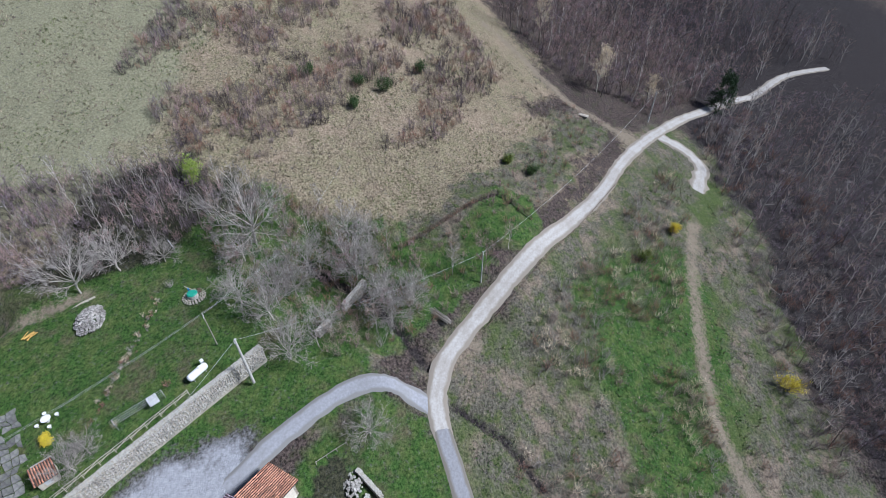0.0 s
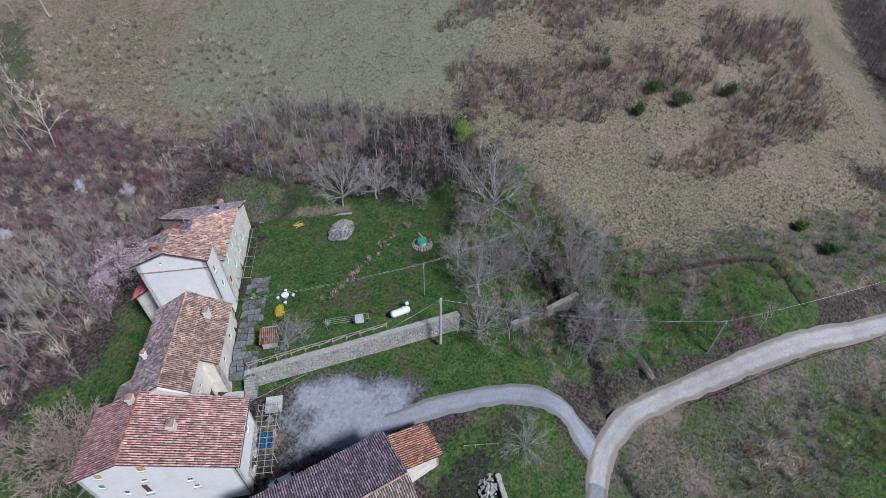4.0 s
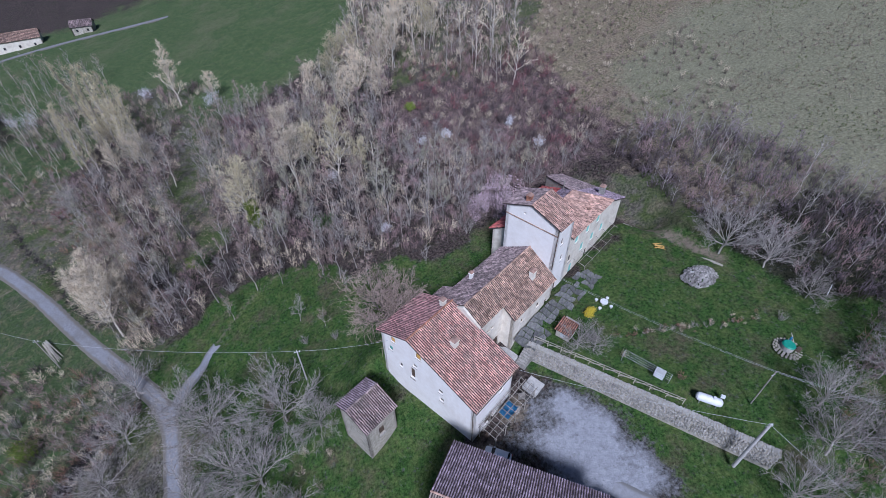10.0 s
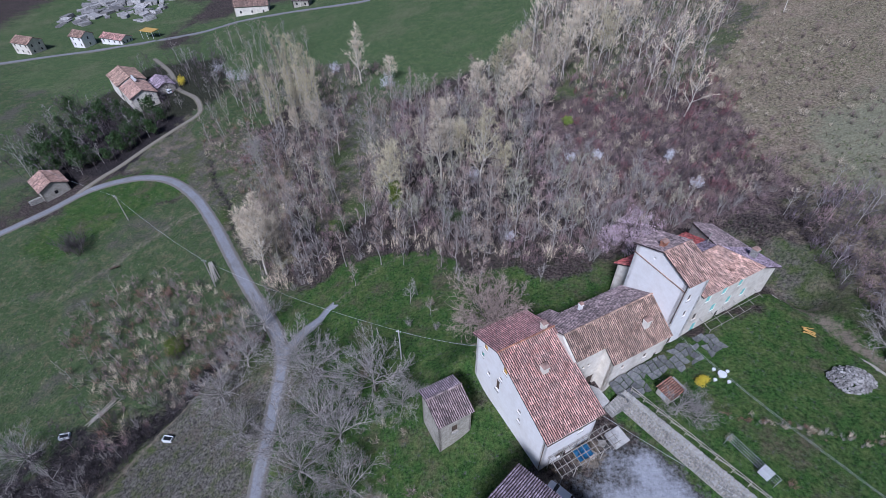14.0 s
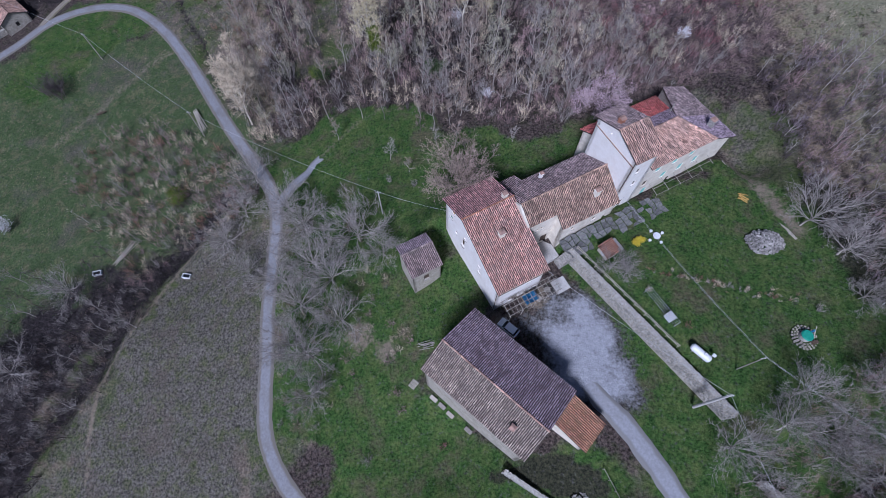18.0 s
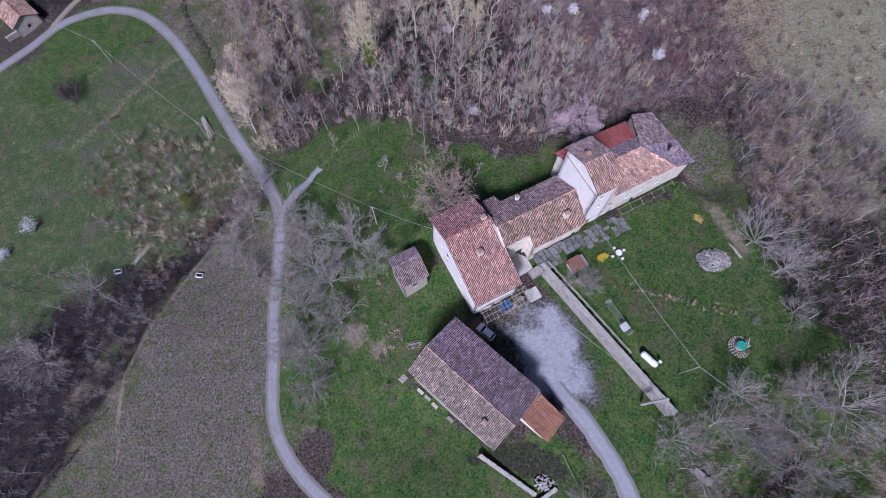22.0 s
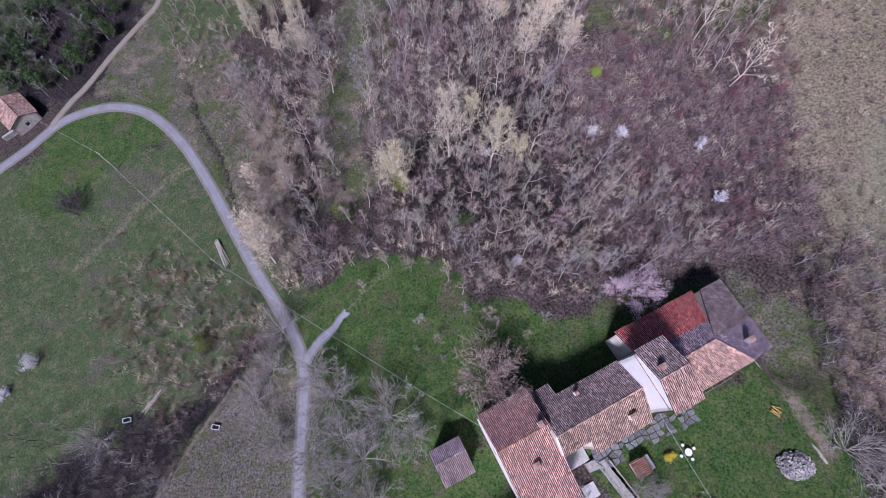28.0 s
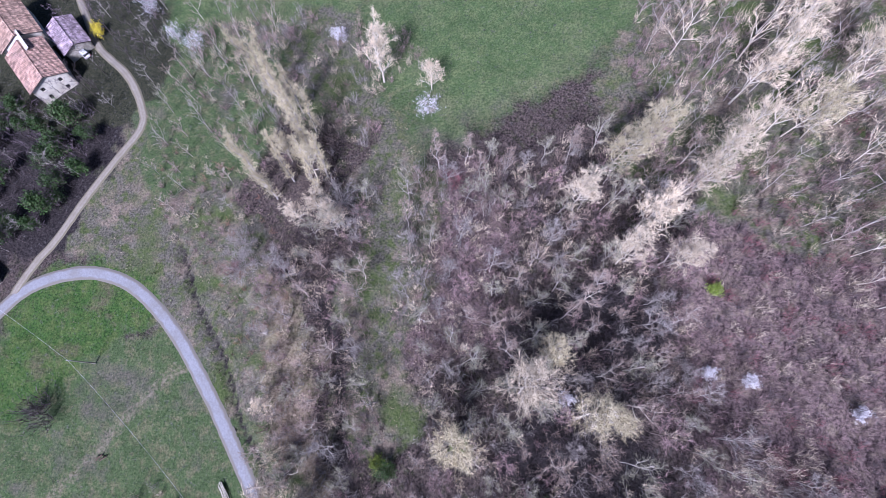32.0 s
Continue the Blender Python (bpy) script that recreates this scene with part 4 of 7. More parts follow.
# ---------- far house: a ridge against the tower and a long grey slope falling to the end wall ----------
far = thing("far_house", FARM, "cream three-storey house with aqua shutters and patched clay-tile roof", "house")
ring = [(30.02, 5.2), (49.2, 5.2), (49.7, 17.9), (30.02, 17.9)]
FE, FR, FY = 13.4, 15.3, 10.4
tops = [[(0, FE), (13.8, FE), (19.18, 10.95)], [(0, 10.95), (12.71, 9.85)], [(0, 9.85), (5.4, 12.3), (5.41, 10.2), (19.68, 10.2)], [(0, 10.2), (7.5, FR - 0.1), (12.7, FE)]]
holes = {0: [(u, u + 1.1, 10.6, 12.3) for u in (2.6, 6.2, 9.8)] + [(u, u + 1.1, 7.2, 8.9) for u in (1.2, 5.2, 8.8, 12.2)] + [(2.2, 3.3, 3.9, 6.1), (7.4, 8.5, 4.0, 6.1)], 1: [(3.5, 4.5, 7.0, 8.5), (7.5, 8.5, 7.0, 8.5)]}
wall_part(far, ring, 1.5, tops, 0.5, holes, CREAM_PLASTER)
for i, h in enumerate(holes[0]):
    window(far, ring, 0, *h, "aqua" if i not in (3, 8) else "dark")
for h in holes[1]:
    window(far, ring, 1, *h, "dark")
lean = lambda a, b: 13.62 - 0.46 * (a - 43.8) - 0.07 * (b - 4.6)  # the grey slope's height
roof_part(far, (30.45, 4.6, FE + 0.1), (43.8, 4.6, FE + 0.2), (30.45, FY, FR + 0.16), (39.2, FY, FR + 0.16), TILE_PINK, 12, "faded orange-pink tiles", mess=1.8)
roof_part(far, (49.6, 4.6, lean(49.6, 4.6)), (49.9, FY, lean(49.9, FY)), (43.8, 4.6, lean(43.8, 4.6)), (39.2, FY, lean(39.2, FY)), TILE_PURPLE, 13, "lichened grey-mauve tiles", mess=1.8)
roof_part(far, (49.9, FY, lean(49.9, FY)), (50.2, 18.4, lean(50.2, 18.4)), (39.2, FY, lean(39.2, FY)), (44.0, 18.4, lean(44.0, 18.4)), TILE_GREY, 14, "lichened grey tiles", mess=1.8)
back = lambda y: FR + 0.16 - (FR + 0.16 - 9.8) * (y - FY) / (18.9 - FY)  # the back slope's height
hip = lambda y: 39.4 + (44.3 - 39.4) * (y - FY) / (18.8 - FY)
roof_part(far, (hip(13.4), 13.4, back(13.4)), (30.05, 13.4, back(13.4)), (39.4, FY + 0.05, FR + 0.1), (30.05, FY, FR + 0.16), TILE_PURPLE, 25, "lichened grey-mauve tiles", mess=1.8)
roof_part(far, (44.3, 18.9, 9.8), (30.05, 18.9, 9.8), (hip(13.4), 13.4, back(13.4)), (30.05, 13.4, back(13.4)), TILE_SCARLET, 24, "newer bright red tiles")
part("roof_gable", fresh(lambda bm: solid(bm, [(39.4, FY + 0.2, FR - 0.2), (44.0, 18.2, 9.8), (44.0, 18.2, 12.2)], [(39.7, FY + 0.2, FR - 0.2), (44.3, 18.2, 9.8), (44.3, 18.2, 12.2)])), RUBBLE, far)
tile_row("ridge", fresh(ridge_tiles, (30.5, FY, FR + 0.2), (39.2, FY, FR + 0.2), 15), TILE_PINK, far)
tile_row("hip_tiles", fresh(ridge_tiles, (43.8, 4.6, FE + 0.28), (39.2, FY, FR + 0.25), 16), TILE_PINK, far)
chimney(far, 45.2, 7.6, 12.0, 14.2, 0.9, 0.8, PALE_STONE)
part("flue_pipe", fresh(rod, (40.2, 12.6, 13.4), (40.2, 12.6, 16.0), 0.09), GREY_WOOD, far)

# ---------- lean-to annexe along the back of the tower ----------
annexe = thing("annexe", FARM, "lean-to back annexe with fresh red tile roof", "house")
ring = [(28.0, 14.42), (30.0, 14.42), (30.0, 18.5), (28.0, 18.5)]
AH, AL = 12.4, 9.9
wall_part(annexe, ring, 1.0, [[(0, AH), (2.0, AH)], [(0, AH), (4.08, AL)], [(0, AL), (2.0, AL)], [(0, AL), (4.08, AH)]], 0.4, {}, CREAM_PLASTER)
roof_part(annexe, (30.02, 19.0, 9.75), (27.5, 19.0, 9.75), (30.02, 14.42, 12.6), (27.5, 14.42, 12.6), TILE_SCARLET, 18)

# ---------- big barn below the yard ----------
BARN = pose(1.2, 47.9, 0, 0, 0, -41.9)  # x along the ridge, y back up the slope (towards the yard)
barn = thing("barn", BARN, "long stone barn with wide faded clay-tile roof", "barn")
BL, BE, BR, BS, by = 19.2, 5.9, 8.4, 5.6, -7.6
ring = [(0.3, -11.9), (BL - 0.3, -11.9), (BL - 0.3, -0.5), (0.3, -0.5)]
tops = [[(0, BS), (BL - 0.6, BS)], [(0, BS), (-by + 0.0 - 3.3, BR - 0.1), (11.4, BE)], [(0, BE), (BL - 0.6, BE)], [(0, BE), (7.1, BR - 0.1), (11.4, BS)]]
holes = {2: [(6.0, 9.0, -2.0, 2.2), (13.0, 14.0, 1.5, 2.5)], 0: [(4, 5, 1, 2), (12, 13, 1, 2)]}
wall_part(barn, ring, -11.0, tops, 0.55, holes, RUBBLE)
window(barn, ring, 2, *holes[2][0], "door")
window(barn, ring, 2, *holes[2][1], "dark")
for h in holes[0]:
    window(barn, ring, 0, *h, "dark")
roof_part(barn, (BL, 0.0, BE), (0, 0.0, BE), (BL, by, BR + 0.16), (0, by, BR + 0.16), TILE_PURPLE, 19)
roof_part(barn, (0, -12.4, BS), (BL, -12.4, BS), (0, by, BR + 0.16), (BL, by, BR + 0.16), TILE_TAN, 20, "faded tan tiles")
tile_row("ridge", fresh(ridge_tiles, (0, by, BR + 0.2), (BL, by, BR + 0.2), 21), TILE_PINK, barn)
chimney(barn, 15.2, -10.3, 6.2, 7.6, 0.7, 0.7, TILE_PINK)
part("verge_board", fresh(lambda bm: box(bm, -0.12, -12.4, BS - 0.3, -0.02, -12.2, BS)), DARK_WOOD, barn)

leanto = thing("store_annexe", BARN, "small cream store with bright orange tile roof against the barn", "outbuilding")
ring = [(BL + 0.02, -4.9), (BL + 5.6, -4.9), (BL + 5.6, -0.4), (BL + 0.02, -0.4)]
tops = [[(0, 4.0), (5.58, 2.5)], [(0, 2.5), (4.5, 2.5)], [(0, 2.5), (5.58, 4.0)], [(0, 4.0), (4.5, 4.0)]]
wall_part(leanto, ring, -4.5, tops, 0.35, {1: [(1.6, 2.4, 0.2, 1.0)]}, CREAM_PLASTER)
window(leanto, ring, 1, 1.6, 2.4, 0.2, 1.0, "dark")
roof_part(leanto, (BL + 6.1, -5.3, 2.45), (BL + 6.1, 0, 2.45), (BL + 0.02, -5.3, 4.2), (BL + 0.02, 0, 4.2), TILE_FLAME, 22)

# ---------- stone shed ----------
SHED = pose(-8.6, 54.7, 0, 0, 0, 27)
shed = thing("stone_shed", SHED, "small stone shed with dark pantiled roof standing in grass", "shed")
ring = [(0, 0), (5.2, 0), (5.2, 5.6), (0, 5.6)]
tops = [[(0, 2.6), (5.2, 2.6)], [(0, 2.6), (3.6, 4.0), (5.6, 3.2)], [(0, 3.2), (5.2, 3.2)], [(0, 3.2), (2.0, 4.0), (5.6, 2.6)]]
wall_part(shed, ring, -5.5, tops, 0.4, {0: [(2.0, 3.0, -1.4, 0.6)]}, RUBBLE)
window(shed, ring, 0, 2.0, 3.0, -1.4, 0.6, "door")
roof_part(shed, (-0.35, -0.4, 2.6), (5.55, -0.4, 2.6), (-0.35, 3.6, 4.16), (5.55, 3.6, 4.16), TILE_GREY, 23)
roof_part(shed, (5.55, 6.0, 3.2), (-0.35, 6.0, 3.2), (5.55, 3.6, 4.16), (-0.35, 3.6, 4.16), TILE_PURPLE, 24)
tile_row("ridge", fresh(ridge_tiles, (-0.35, 3.6, 4.2), (5.55, 3.6, 4.2), 25), TILE_GREY, shed)

# ---------- garden wall, rails and steps ----------
def frame_at(x, y, turn, lift=0.0, z=None):
    p = at(x, y, lift)
    return Matrix.Translation((x, y, p.z if z is None else z)) @ Matrix.Rotation(radians(turn), 4, "Z")


def lump(bm, c, r, rnd, flat=0.7):
    """A rough stone: a squashed, uneven eight-cornered block."""
    c = Vector(c)
    sx, sy, sz = r * rnd.uniform(0.8, 1.3), r * rnd.uniform(0.7, 1.1), r * flat * rnd.uniform(0.7, 1.1)
    a = rnd.uniform(0, 6.283)
    rot = Matrix.Rotation(a, 3, "Z") @ Matrix.Rotation(rnd.uniform(-0.3, 0.3), 3, "X")
    ring = lambda z, s: [c + rot @ Vector((math.cos(k * 1.5708 + 0.6) * sx * s * rnd.uniform(0.85, 1.15), math.sin(k * 1.5708 + 0.6) * sy * s * rnd.uniform(0.85, 1.15), z * sz)) for k in range(4)]
    solid(bm, ring(-1, 0.8), ring(0.9, 0.85))


def stone_wall(name, m, length, thick, base, top, label, seed, cap=True, stone=0.24):
    """A rubble wall along x from 0 to length; base and top are heights at its two ends. Its stones stand proud of the core."""
    rnd = random.Random(seed)
    ob = thing(name, m, label, "wall")
    bm = bmesh.new()
    solid(bm, [(0, 0, base[0]), (length, 0, base[1]), (length, thick, base[1]), (0, thick, base[0])], [(0, 0.03, top[0]), (length, 0.03, top[1]), (length, thick - 0.03, top[1]), (0, thick - 0.03, top[0])])
    part("core", bm, RUBBLE, ob)
    bm = bmesh.new()
    x = 0.1
    while x < length - 0.05:
        f = x / length
        lo, hi = base[0] + (base[1] - base[0]) * f, top[0] + (top[1] - top[0]) * f
        z = max(lo, hi - 3.2) + 0.12
        while z < hi - 0.05:
            lump(bm, (x + rnd.uniform(-0.12, 0.12), rnd.uniform(-0.02, 0.05), z), stone * rnd.uniform(0.6, 1.0), rnd, 0.6)
            z += stone * rnd.uniform(0.9, 1.35)
        x += stone * 1.55
    tagged(part("face_stones", bm, PALE_STONE, ob), kind="stuff")
    if cap:
        bm = bmesh.new()
        x = 0.2
        while x < length - 0.1:
            f = x / length
            for y in (thick * 0.1, thick * 0.37, thick * 0.63, thick * 0.9):
                lump(bm, (x + rnd.uniform(-0.08, 0.08), y, top[0] + (top[1] - top[0]) * f + 0.03), 0.2 * rnd.uniform(0.7, 1.15), rnd, 0.35)
            x += 0.31
        tagged(part("coping_stones", bm, CAP_STONE, ob), kind="stuff")
    return ob


stone_wall("garden_wall", frame_at(17.5, 58.3, -54.3, z=0), 33.4, 0.85, (-0.6, 1.0), (4.35, 6.5), "long retaining wall of pale rubble stone below the lawn", 1)
stone_wall("ruined_wall", frame_at(39.6, 22.6, -42, z=0), 3.2, 0.8, (0.5, 0.0), (4.2, 3.9), "broken end of an old rubble wall", 2)
stone_wall("ruined_wall", frame_at(45.0, 17.8, -42, z=0), 6.5, 0.8, (-0.5, 0.0), (3.6, 4.0), "broken end of an old rubble wall", 3)
stone_wall("yard_wall", frame_at(5.4, 24.8, -34, z=0), 11.5, 0.6, (-9.5, -7.5), (-5.0, -3.8), "low stone wall of the barn's yard", 4)
stone_wall("yard_wall", frame_at(14.6, 16.6, 35, z=0), 5.0, 0.6, (-7.0, -5.5), (-3.8, -2.6), "low stone wall of the barn's yard", 5)
stone_wall("terrace_wall", frame_at(46.2, 74.6, -67, z=0), 18.0, 0.5, (5.2, 7.0), (6.45, 8.0), "low dry-stone terrace wall above the lawn", 6, cap=False, stone=0.3)


def rails(x0, y0, x1, y1, posts, label, height=1.0, mat=PALE_WOOD, brace=True, base=None, name="fence", rail_at=(0.45, 0.92), bow=0.0):
    a, b = Vector((x0, y0, 0)), Vector((x1, y1, 0))
    ob = thing(name, Matrix(), label, "fence")
    rnd = random.Random(int(x0 * 7 + y1))
    tops = []
    for i in range(posts):
        p = a.lerp(b, i / (posts - 1))
        p.z = float(land(p.x, p.y)) if base is None else base[0] + (base[1] - base[0]) * i / (posts - 1)
        tops.append(p)
        part("post", fresh(rod, p - Vector((0, 0, 0.3)), p + Vector((rnd.uniform(-0.05, 0.05), rnd.uniform(-0.05, 0.05), height)), 0.06, 0.055, 6), mat, ob)
    for p, q in zip(tops, tops[1:]):
        for h in rail_at:
            part("rail", fresh(rod, p + Vector((0, 0, h * height)), q + Vector((0, 0, h * height + rnd.uniform(-0.04, 0.04))), 0.045, 0.045, 5), mat, ob)
        if brace:
            part("brace", fresh(rod, p + Vector((0, 0, 0.1)), q + Vector((0, 0, height * 0.92)), 0.04, 0.04, 5), mat, ob)
    return ob


rails(18.9, 58.6, 31.2, 41.3, 11, "rustic pale wooden rail fence along the wall", 1.0, base=(4.5, 6.2))
rails(56.7, 5.4, 65.8, -17.7, 12, "dark wire fence with wooden posts", 1.4, DARK_WOOD, False, rail_at=(0.2, 0.45, 0.7, 0.95))
rails(65.8, -17.7, 59.8, -23.5, 6, "dark wire fence with wooden posts", 1.4, DARK_WOOD, False, rail_at=(0.2, 0.45, 0.7, 0.95))
rails(19.5, 25.0, 21.5, 20.5, 4, "light wire fence beside the drive", 0.9, GREY_WOOD, False, rail_at=(0.9,))
rails(38.5, -6.5, 60.5, -36.0, 16, "low dark rail along the lane's outer edge", 0.5, DARK_WOOD, False, rail_at=(0.9,))
rails(60.5, -36.0, 81, -62, 14, "low dark rail along the lane's outer edge", 0.5, DARK_WOOD, False, rail_at=(0.9,))


# ---------- flagged terrace along the houses ----------
terrace = thing("paved_terrace", Matrix(), "irregular grey flagstone terrace beside the houses", "paving", kind="structure")
rnd = random.Random(9)
knots = {(i, j): Vector((14.6 + i * 1.12 + rnd.uniform(-0.33, 0.33), 4.05 - j * 0.98 - (0.4 if i > 8 else 0) + rnd.uniform(-0.28, 0.28), 0)) for i in range(18) for j in range(5)}
for i in range(17):
    for j in range(4):
        if rnd.random() < (0.08 if j < 3 else 0.45):
            continue
        ring = [knots[i, j], knots[i, j + 1], knots[i + 1, j + 1], knots[i + 1, j]]
        mid_ = sum(ring, Vector()) / 4
        if rnd.random() < 0.5:
            ring.insert(2, (ring[1] + ring[2]) / 2 + Vector((0, -rnd.uniform(0.05, 0.2), 0)))
        ring = [mid_ + (q - mid_) * (1 - 0.09 / max((q - mid_).length, 0.2)) for q in ring]
        p = FARM @ mid_
        me = bpy.data.meshes.new("flagstone")
        bm = bmesh.new()
        solid(bm, [(q - mid_) + Vector((0, 0, -0.16)) for q in ring], [(q - mid_) * 0.97 + Vector((0, 0, 0.05 + rnd.uniform(-0.015, 0.015))) for q in ring])
        bm.to_mesh(me)
        bm.free()
        me.materials.append(FLAG_STONE)
        o = new("flagstone", me)
        o.matrix_basis = Matrix.Translation((p.x, p.y, max(float(land(p.x, p.y)), GPL(p.x, p.y) - 0.05) + 0.1)) @ Matrix.Rotation(radians(27), 4, "Z")
        o.parent = terrace

steps = thing("stone_steps", FARM, "worn stone steps up from the courtyard", "steps")
for i in range(9):
    part("step", fresh(lambda bm: box(bm, 13.2 + i * 0.32, 0.6, -1.0, 13.55 + i * 0.32, 2.2, 1.5 + i * 0.3)), PALE_STONE, steps)
yard_slab = thing("concrete_landing", FARM, "grey concrete landing by the steps", "paving", kind="structure")
part("slab", fresh(lambda bm: box(bm, 9.0, 2.4, -1.5, 14.3, 6.1, 1.45)), CONCRETE, yard_slab)
part("slab", fresh(lambda bm: box(bm, 10.6, -3.2, -2.0, 13.0, -0.8, 0.9)), CONCRETE, yard_slab)

# ---------- vine pergola and clutter against the farmhouse's end wall ----------
pergola = thing("pergola", FARM, "grey timber vine pergola against the farmhouse wall", "pergola")
for i in range(5):
    for y in (-3.0, -0.3):
        part("post", fresh(rod, (1.2 + i * 2.3, y, -2.4), (1.2 + i * 2.3, y, 1.9 + 0.12 * i), 0.07, 0.06), GREY_WOOD, pergola)
for i in range(13):
    part("slat", fresh(rod, (1.0 + i * 0.8, -3.3, 1.95 + 0.04 * i), (1.1 + i * 0.8, -0.1, 2.05 + 0.04 * i), 0.045, 0.04, 5), GREY_WOOD, pergola)
for y in (-3.0, -2.0, -1.0, -0.3):
    part("beam", fresh(rod, (0.8, y, 1.9), (11.0, y, 2.4), 0.06, 0.06), GREY_WOOD, pergola)
bm = bmesh.new()
rnd = random.Random(4)
g = [[bm.verts.new((4.6 + i * 0.35, -2.6 + j * 0.35, 1.5 + 0.18 * math.sin(i * 1.3) + 0.12 * math.cos(j * 1.7) + rnd.uniform(-0.05, 0.05))) for j in range(6)] for i in range(8)]
for i in range(7):
    for j in range(5):
        bm.faces.new((g[i][j], g[i + 1][j], g[i + 1][j + 1], g[i][j + 1]))
bmesh.ops.solidify(bm, geom=bm.faces[:], thickness=0.02)
tarp = thing("tarpaulin", FARM, "crumpled blue tarpaulin hung under the pergola", "tarpaulin")
part("sheet", bm, BLUE_CLOTH, tarp)
for i, (x, y, w, d, h) in enumerate([(0.6, -2.6, 0.9, 0.7, 0.8), (1.8, -1.2, 0.7, 0.6, 0.6), (7.4, -2.2, 0.8, 0.8, 0.7), (-0.9, -1.4, 1.0, 0.7, 0.5), (9.4, -1.6, 0.6, 0.9, 0.8)]):
    p = FARM @ Vector((x, y, 0))
    crate = thing("crate", frame_at(p.x, p.y, 27 + i * 14, 0.02), "dark weathered wooden crate in the yard", "crate", "crates by the farmhouse")
    for k in range(4):
        part("slat", fresh(lambda bm: box(bm, -w / 2, -d / 2, 0.02 + k * h / 4, w / 2, d / 2, 0.02 + k * h / 4 + h / 4.6)), DARK_WOOD if i % 2 else GREY_WOOD, crate)

# ---------- white car ----------
car = thing("car", frame_at(7.2, 46.6, -41.5, 0.02), "small white hatchback parked beside the barn", "car")
LONG, WIDE = 3.75, 1.62


def car_body(bm):
    side = [(-1.86, 0.35), (-1.84, 0.78), (-1.70, 0.95), (-0.95, 1.02), (1.55, 0.98), (1.80, 0.85), (1.86, 0.40)]
    for s, e in zip(((-1, 1),), (0,)):
        lo = [(x, -WIDE / 2 * (0.96 if z > 0.9 else 1), z) for x, z in side]
        hi = [(x, WIDE / 2 * (0.96 if z > 0.9 else 1), z) for x, z in side]
        solid(bm, lo, hi)
    bmesh.ops.bevel(bm, geom=bm.edges[:], offset=0.06, segments=2, affect="EDGES")


body = part("body", fresh(car_body), CAR_PAINT, car)
part("roof", fresh(lambda bm: solid(bm, [(-0.45, -0.66, 1.40), (1.35, -0.66, 1.40), (1.35, 0.66, 1.40), (-0.45, 0.66, 1.40)], [(-0.35, -0.6, 1.47), (1.25, -0.6, 1.47), (1.25, 0.6, 1.47), (-0.35, 0.6, 1.47)])), CAR_PAINT, car)
part("cabin_glass", fresh(lambda bm: solid(bm, [(-0.98, -0.74, 0.98), (1.62, -0.74, 0.98), (1.62, 0.74, 0.98), (-0.98, 0.74, 0.98)], [(-0.44, -0.65, 1.40), (1.34, -0.65, 1.40), (1.34, 0.65, 1.40), (-0.44, 0.65, 1.40)])), DARK_GLASS, car)
for sx in (-1, 1):
    for x0, x1 in ((-0.80, -0.42), (0.42, 0.46), (1.30, 1.56)):
        part("pillar", fresh(rod, (x0 if x0 < 0 else x1, sx * 0.745, 0.98), (x1 if x0 < 0 else x0, sx * 0.655, 1.42), 0.035), CAR_PAINT, car)
    part("headlight", fresh(lambda bm: box(bm, -1.87, sx * 0.58 - 0.14, 0.66, -1.80, sx * 0.58 + 0.14, 0.80)), CONCRETE, car)
    part("tail_light", fresh(lambda bm: box(bm, 1.80, sx * 0.66 - 0.09, 0.62, 1.87, sx * 0.66 + 0.09, 0.95)), RED_PAINT, car)
    part("wing_mirror", fresh(lambda bm: box(bm, -0.72, sx * 0.86 - 0.08, 0.98, -0.58, sx * 0.86 + 0.08, 1.12)), CAR_PAINT, car)
    for x in (-1.18, 1.16):
        wheel = part("wheel", fresh(rod, (x, sx * 0.62, 0.30), (x, sx * 0.83, 0.30), 0.30, 0.30, 16), RUBBER, car)
        part("rim", fresh(rod, (x, sx * 0.831, 0.30), (x, sx * 0.845, 0.30), 0.19, 0.17, 12), STEEL, wheel)

# ---------- garden things ----------
tank = thing("gas_tank", frame_at(34.0, 40.1, -46, 0.0), "white cylindrical gas tank lying on the lawn", "tank")


def capsule(bm, length, r, z):
    rings = [(-length / 2, 0.05), (-length / 2 + 0.06, r * 0.55), (-length / 2 + 0.22, r * 0.88), (-length / 2 + 0.45, r), (length / 2 - 0.45, r), (length / 2 - 0.22, r * 0.88), (length / 2 - 0.06, r * 0.55), (length / 2, 0.05)]
    vs = [[bm.verts.new((x, q * math.cos(k * math.pi / 8), z + q * math.sin(k * math.pi / 8))) for k in range(16)] for x, q in rings]
    for a, b in zip(vs, vs[1:]):
        for k in range(16):
            bm.faces.new((a[k], a[(k + 1) % 16], b[(k + 1) % 16], b[k]))
    bm.faces.new(vs[0])
    bm.faces.new(vs[-1][::-1])


part("shell", fresh(capsule, 3.3, 0.58, 0.86), WHITE_METAL, tank)
part("valve_dome", fresh(rod, (0.5, 0, 1.40), (0.5, 0, 1.62), 0.26, 0.22, 12), WHITE_METAL, tank)
for x in (-1.0, 1.0):
    for y in (-0.35, 0.35):
        part("leg", fresh(lambda bm: box(bm, x - 0.06, y - 0.06, -0.05, x + 0.06, y + 0.06, 0.42)), STEEL, tank)
post_box = thing("meter_box", frame_at(35.6, 39.6, -46), "small white meter box on a post by the tank", "box")
part("post", fresh(rod, (0, 0, -0.2), (0, 0, 0.9), 0.05), STEEL, post_box)
part("casing", fresh(lambda bm: box(bm, -0.25, -0.15, 0.9, 0.25, 0.15, 1.35)), WHITE_METAL, post_box)

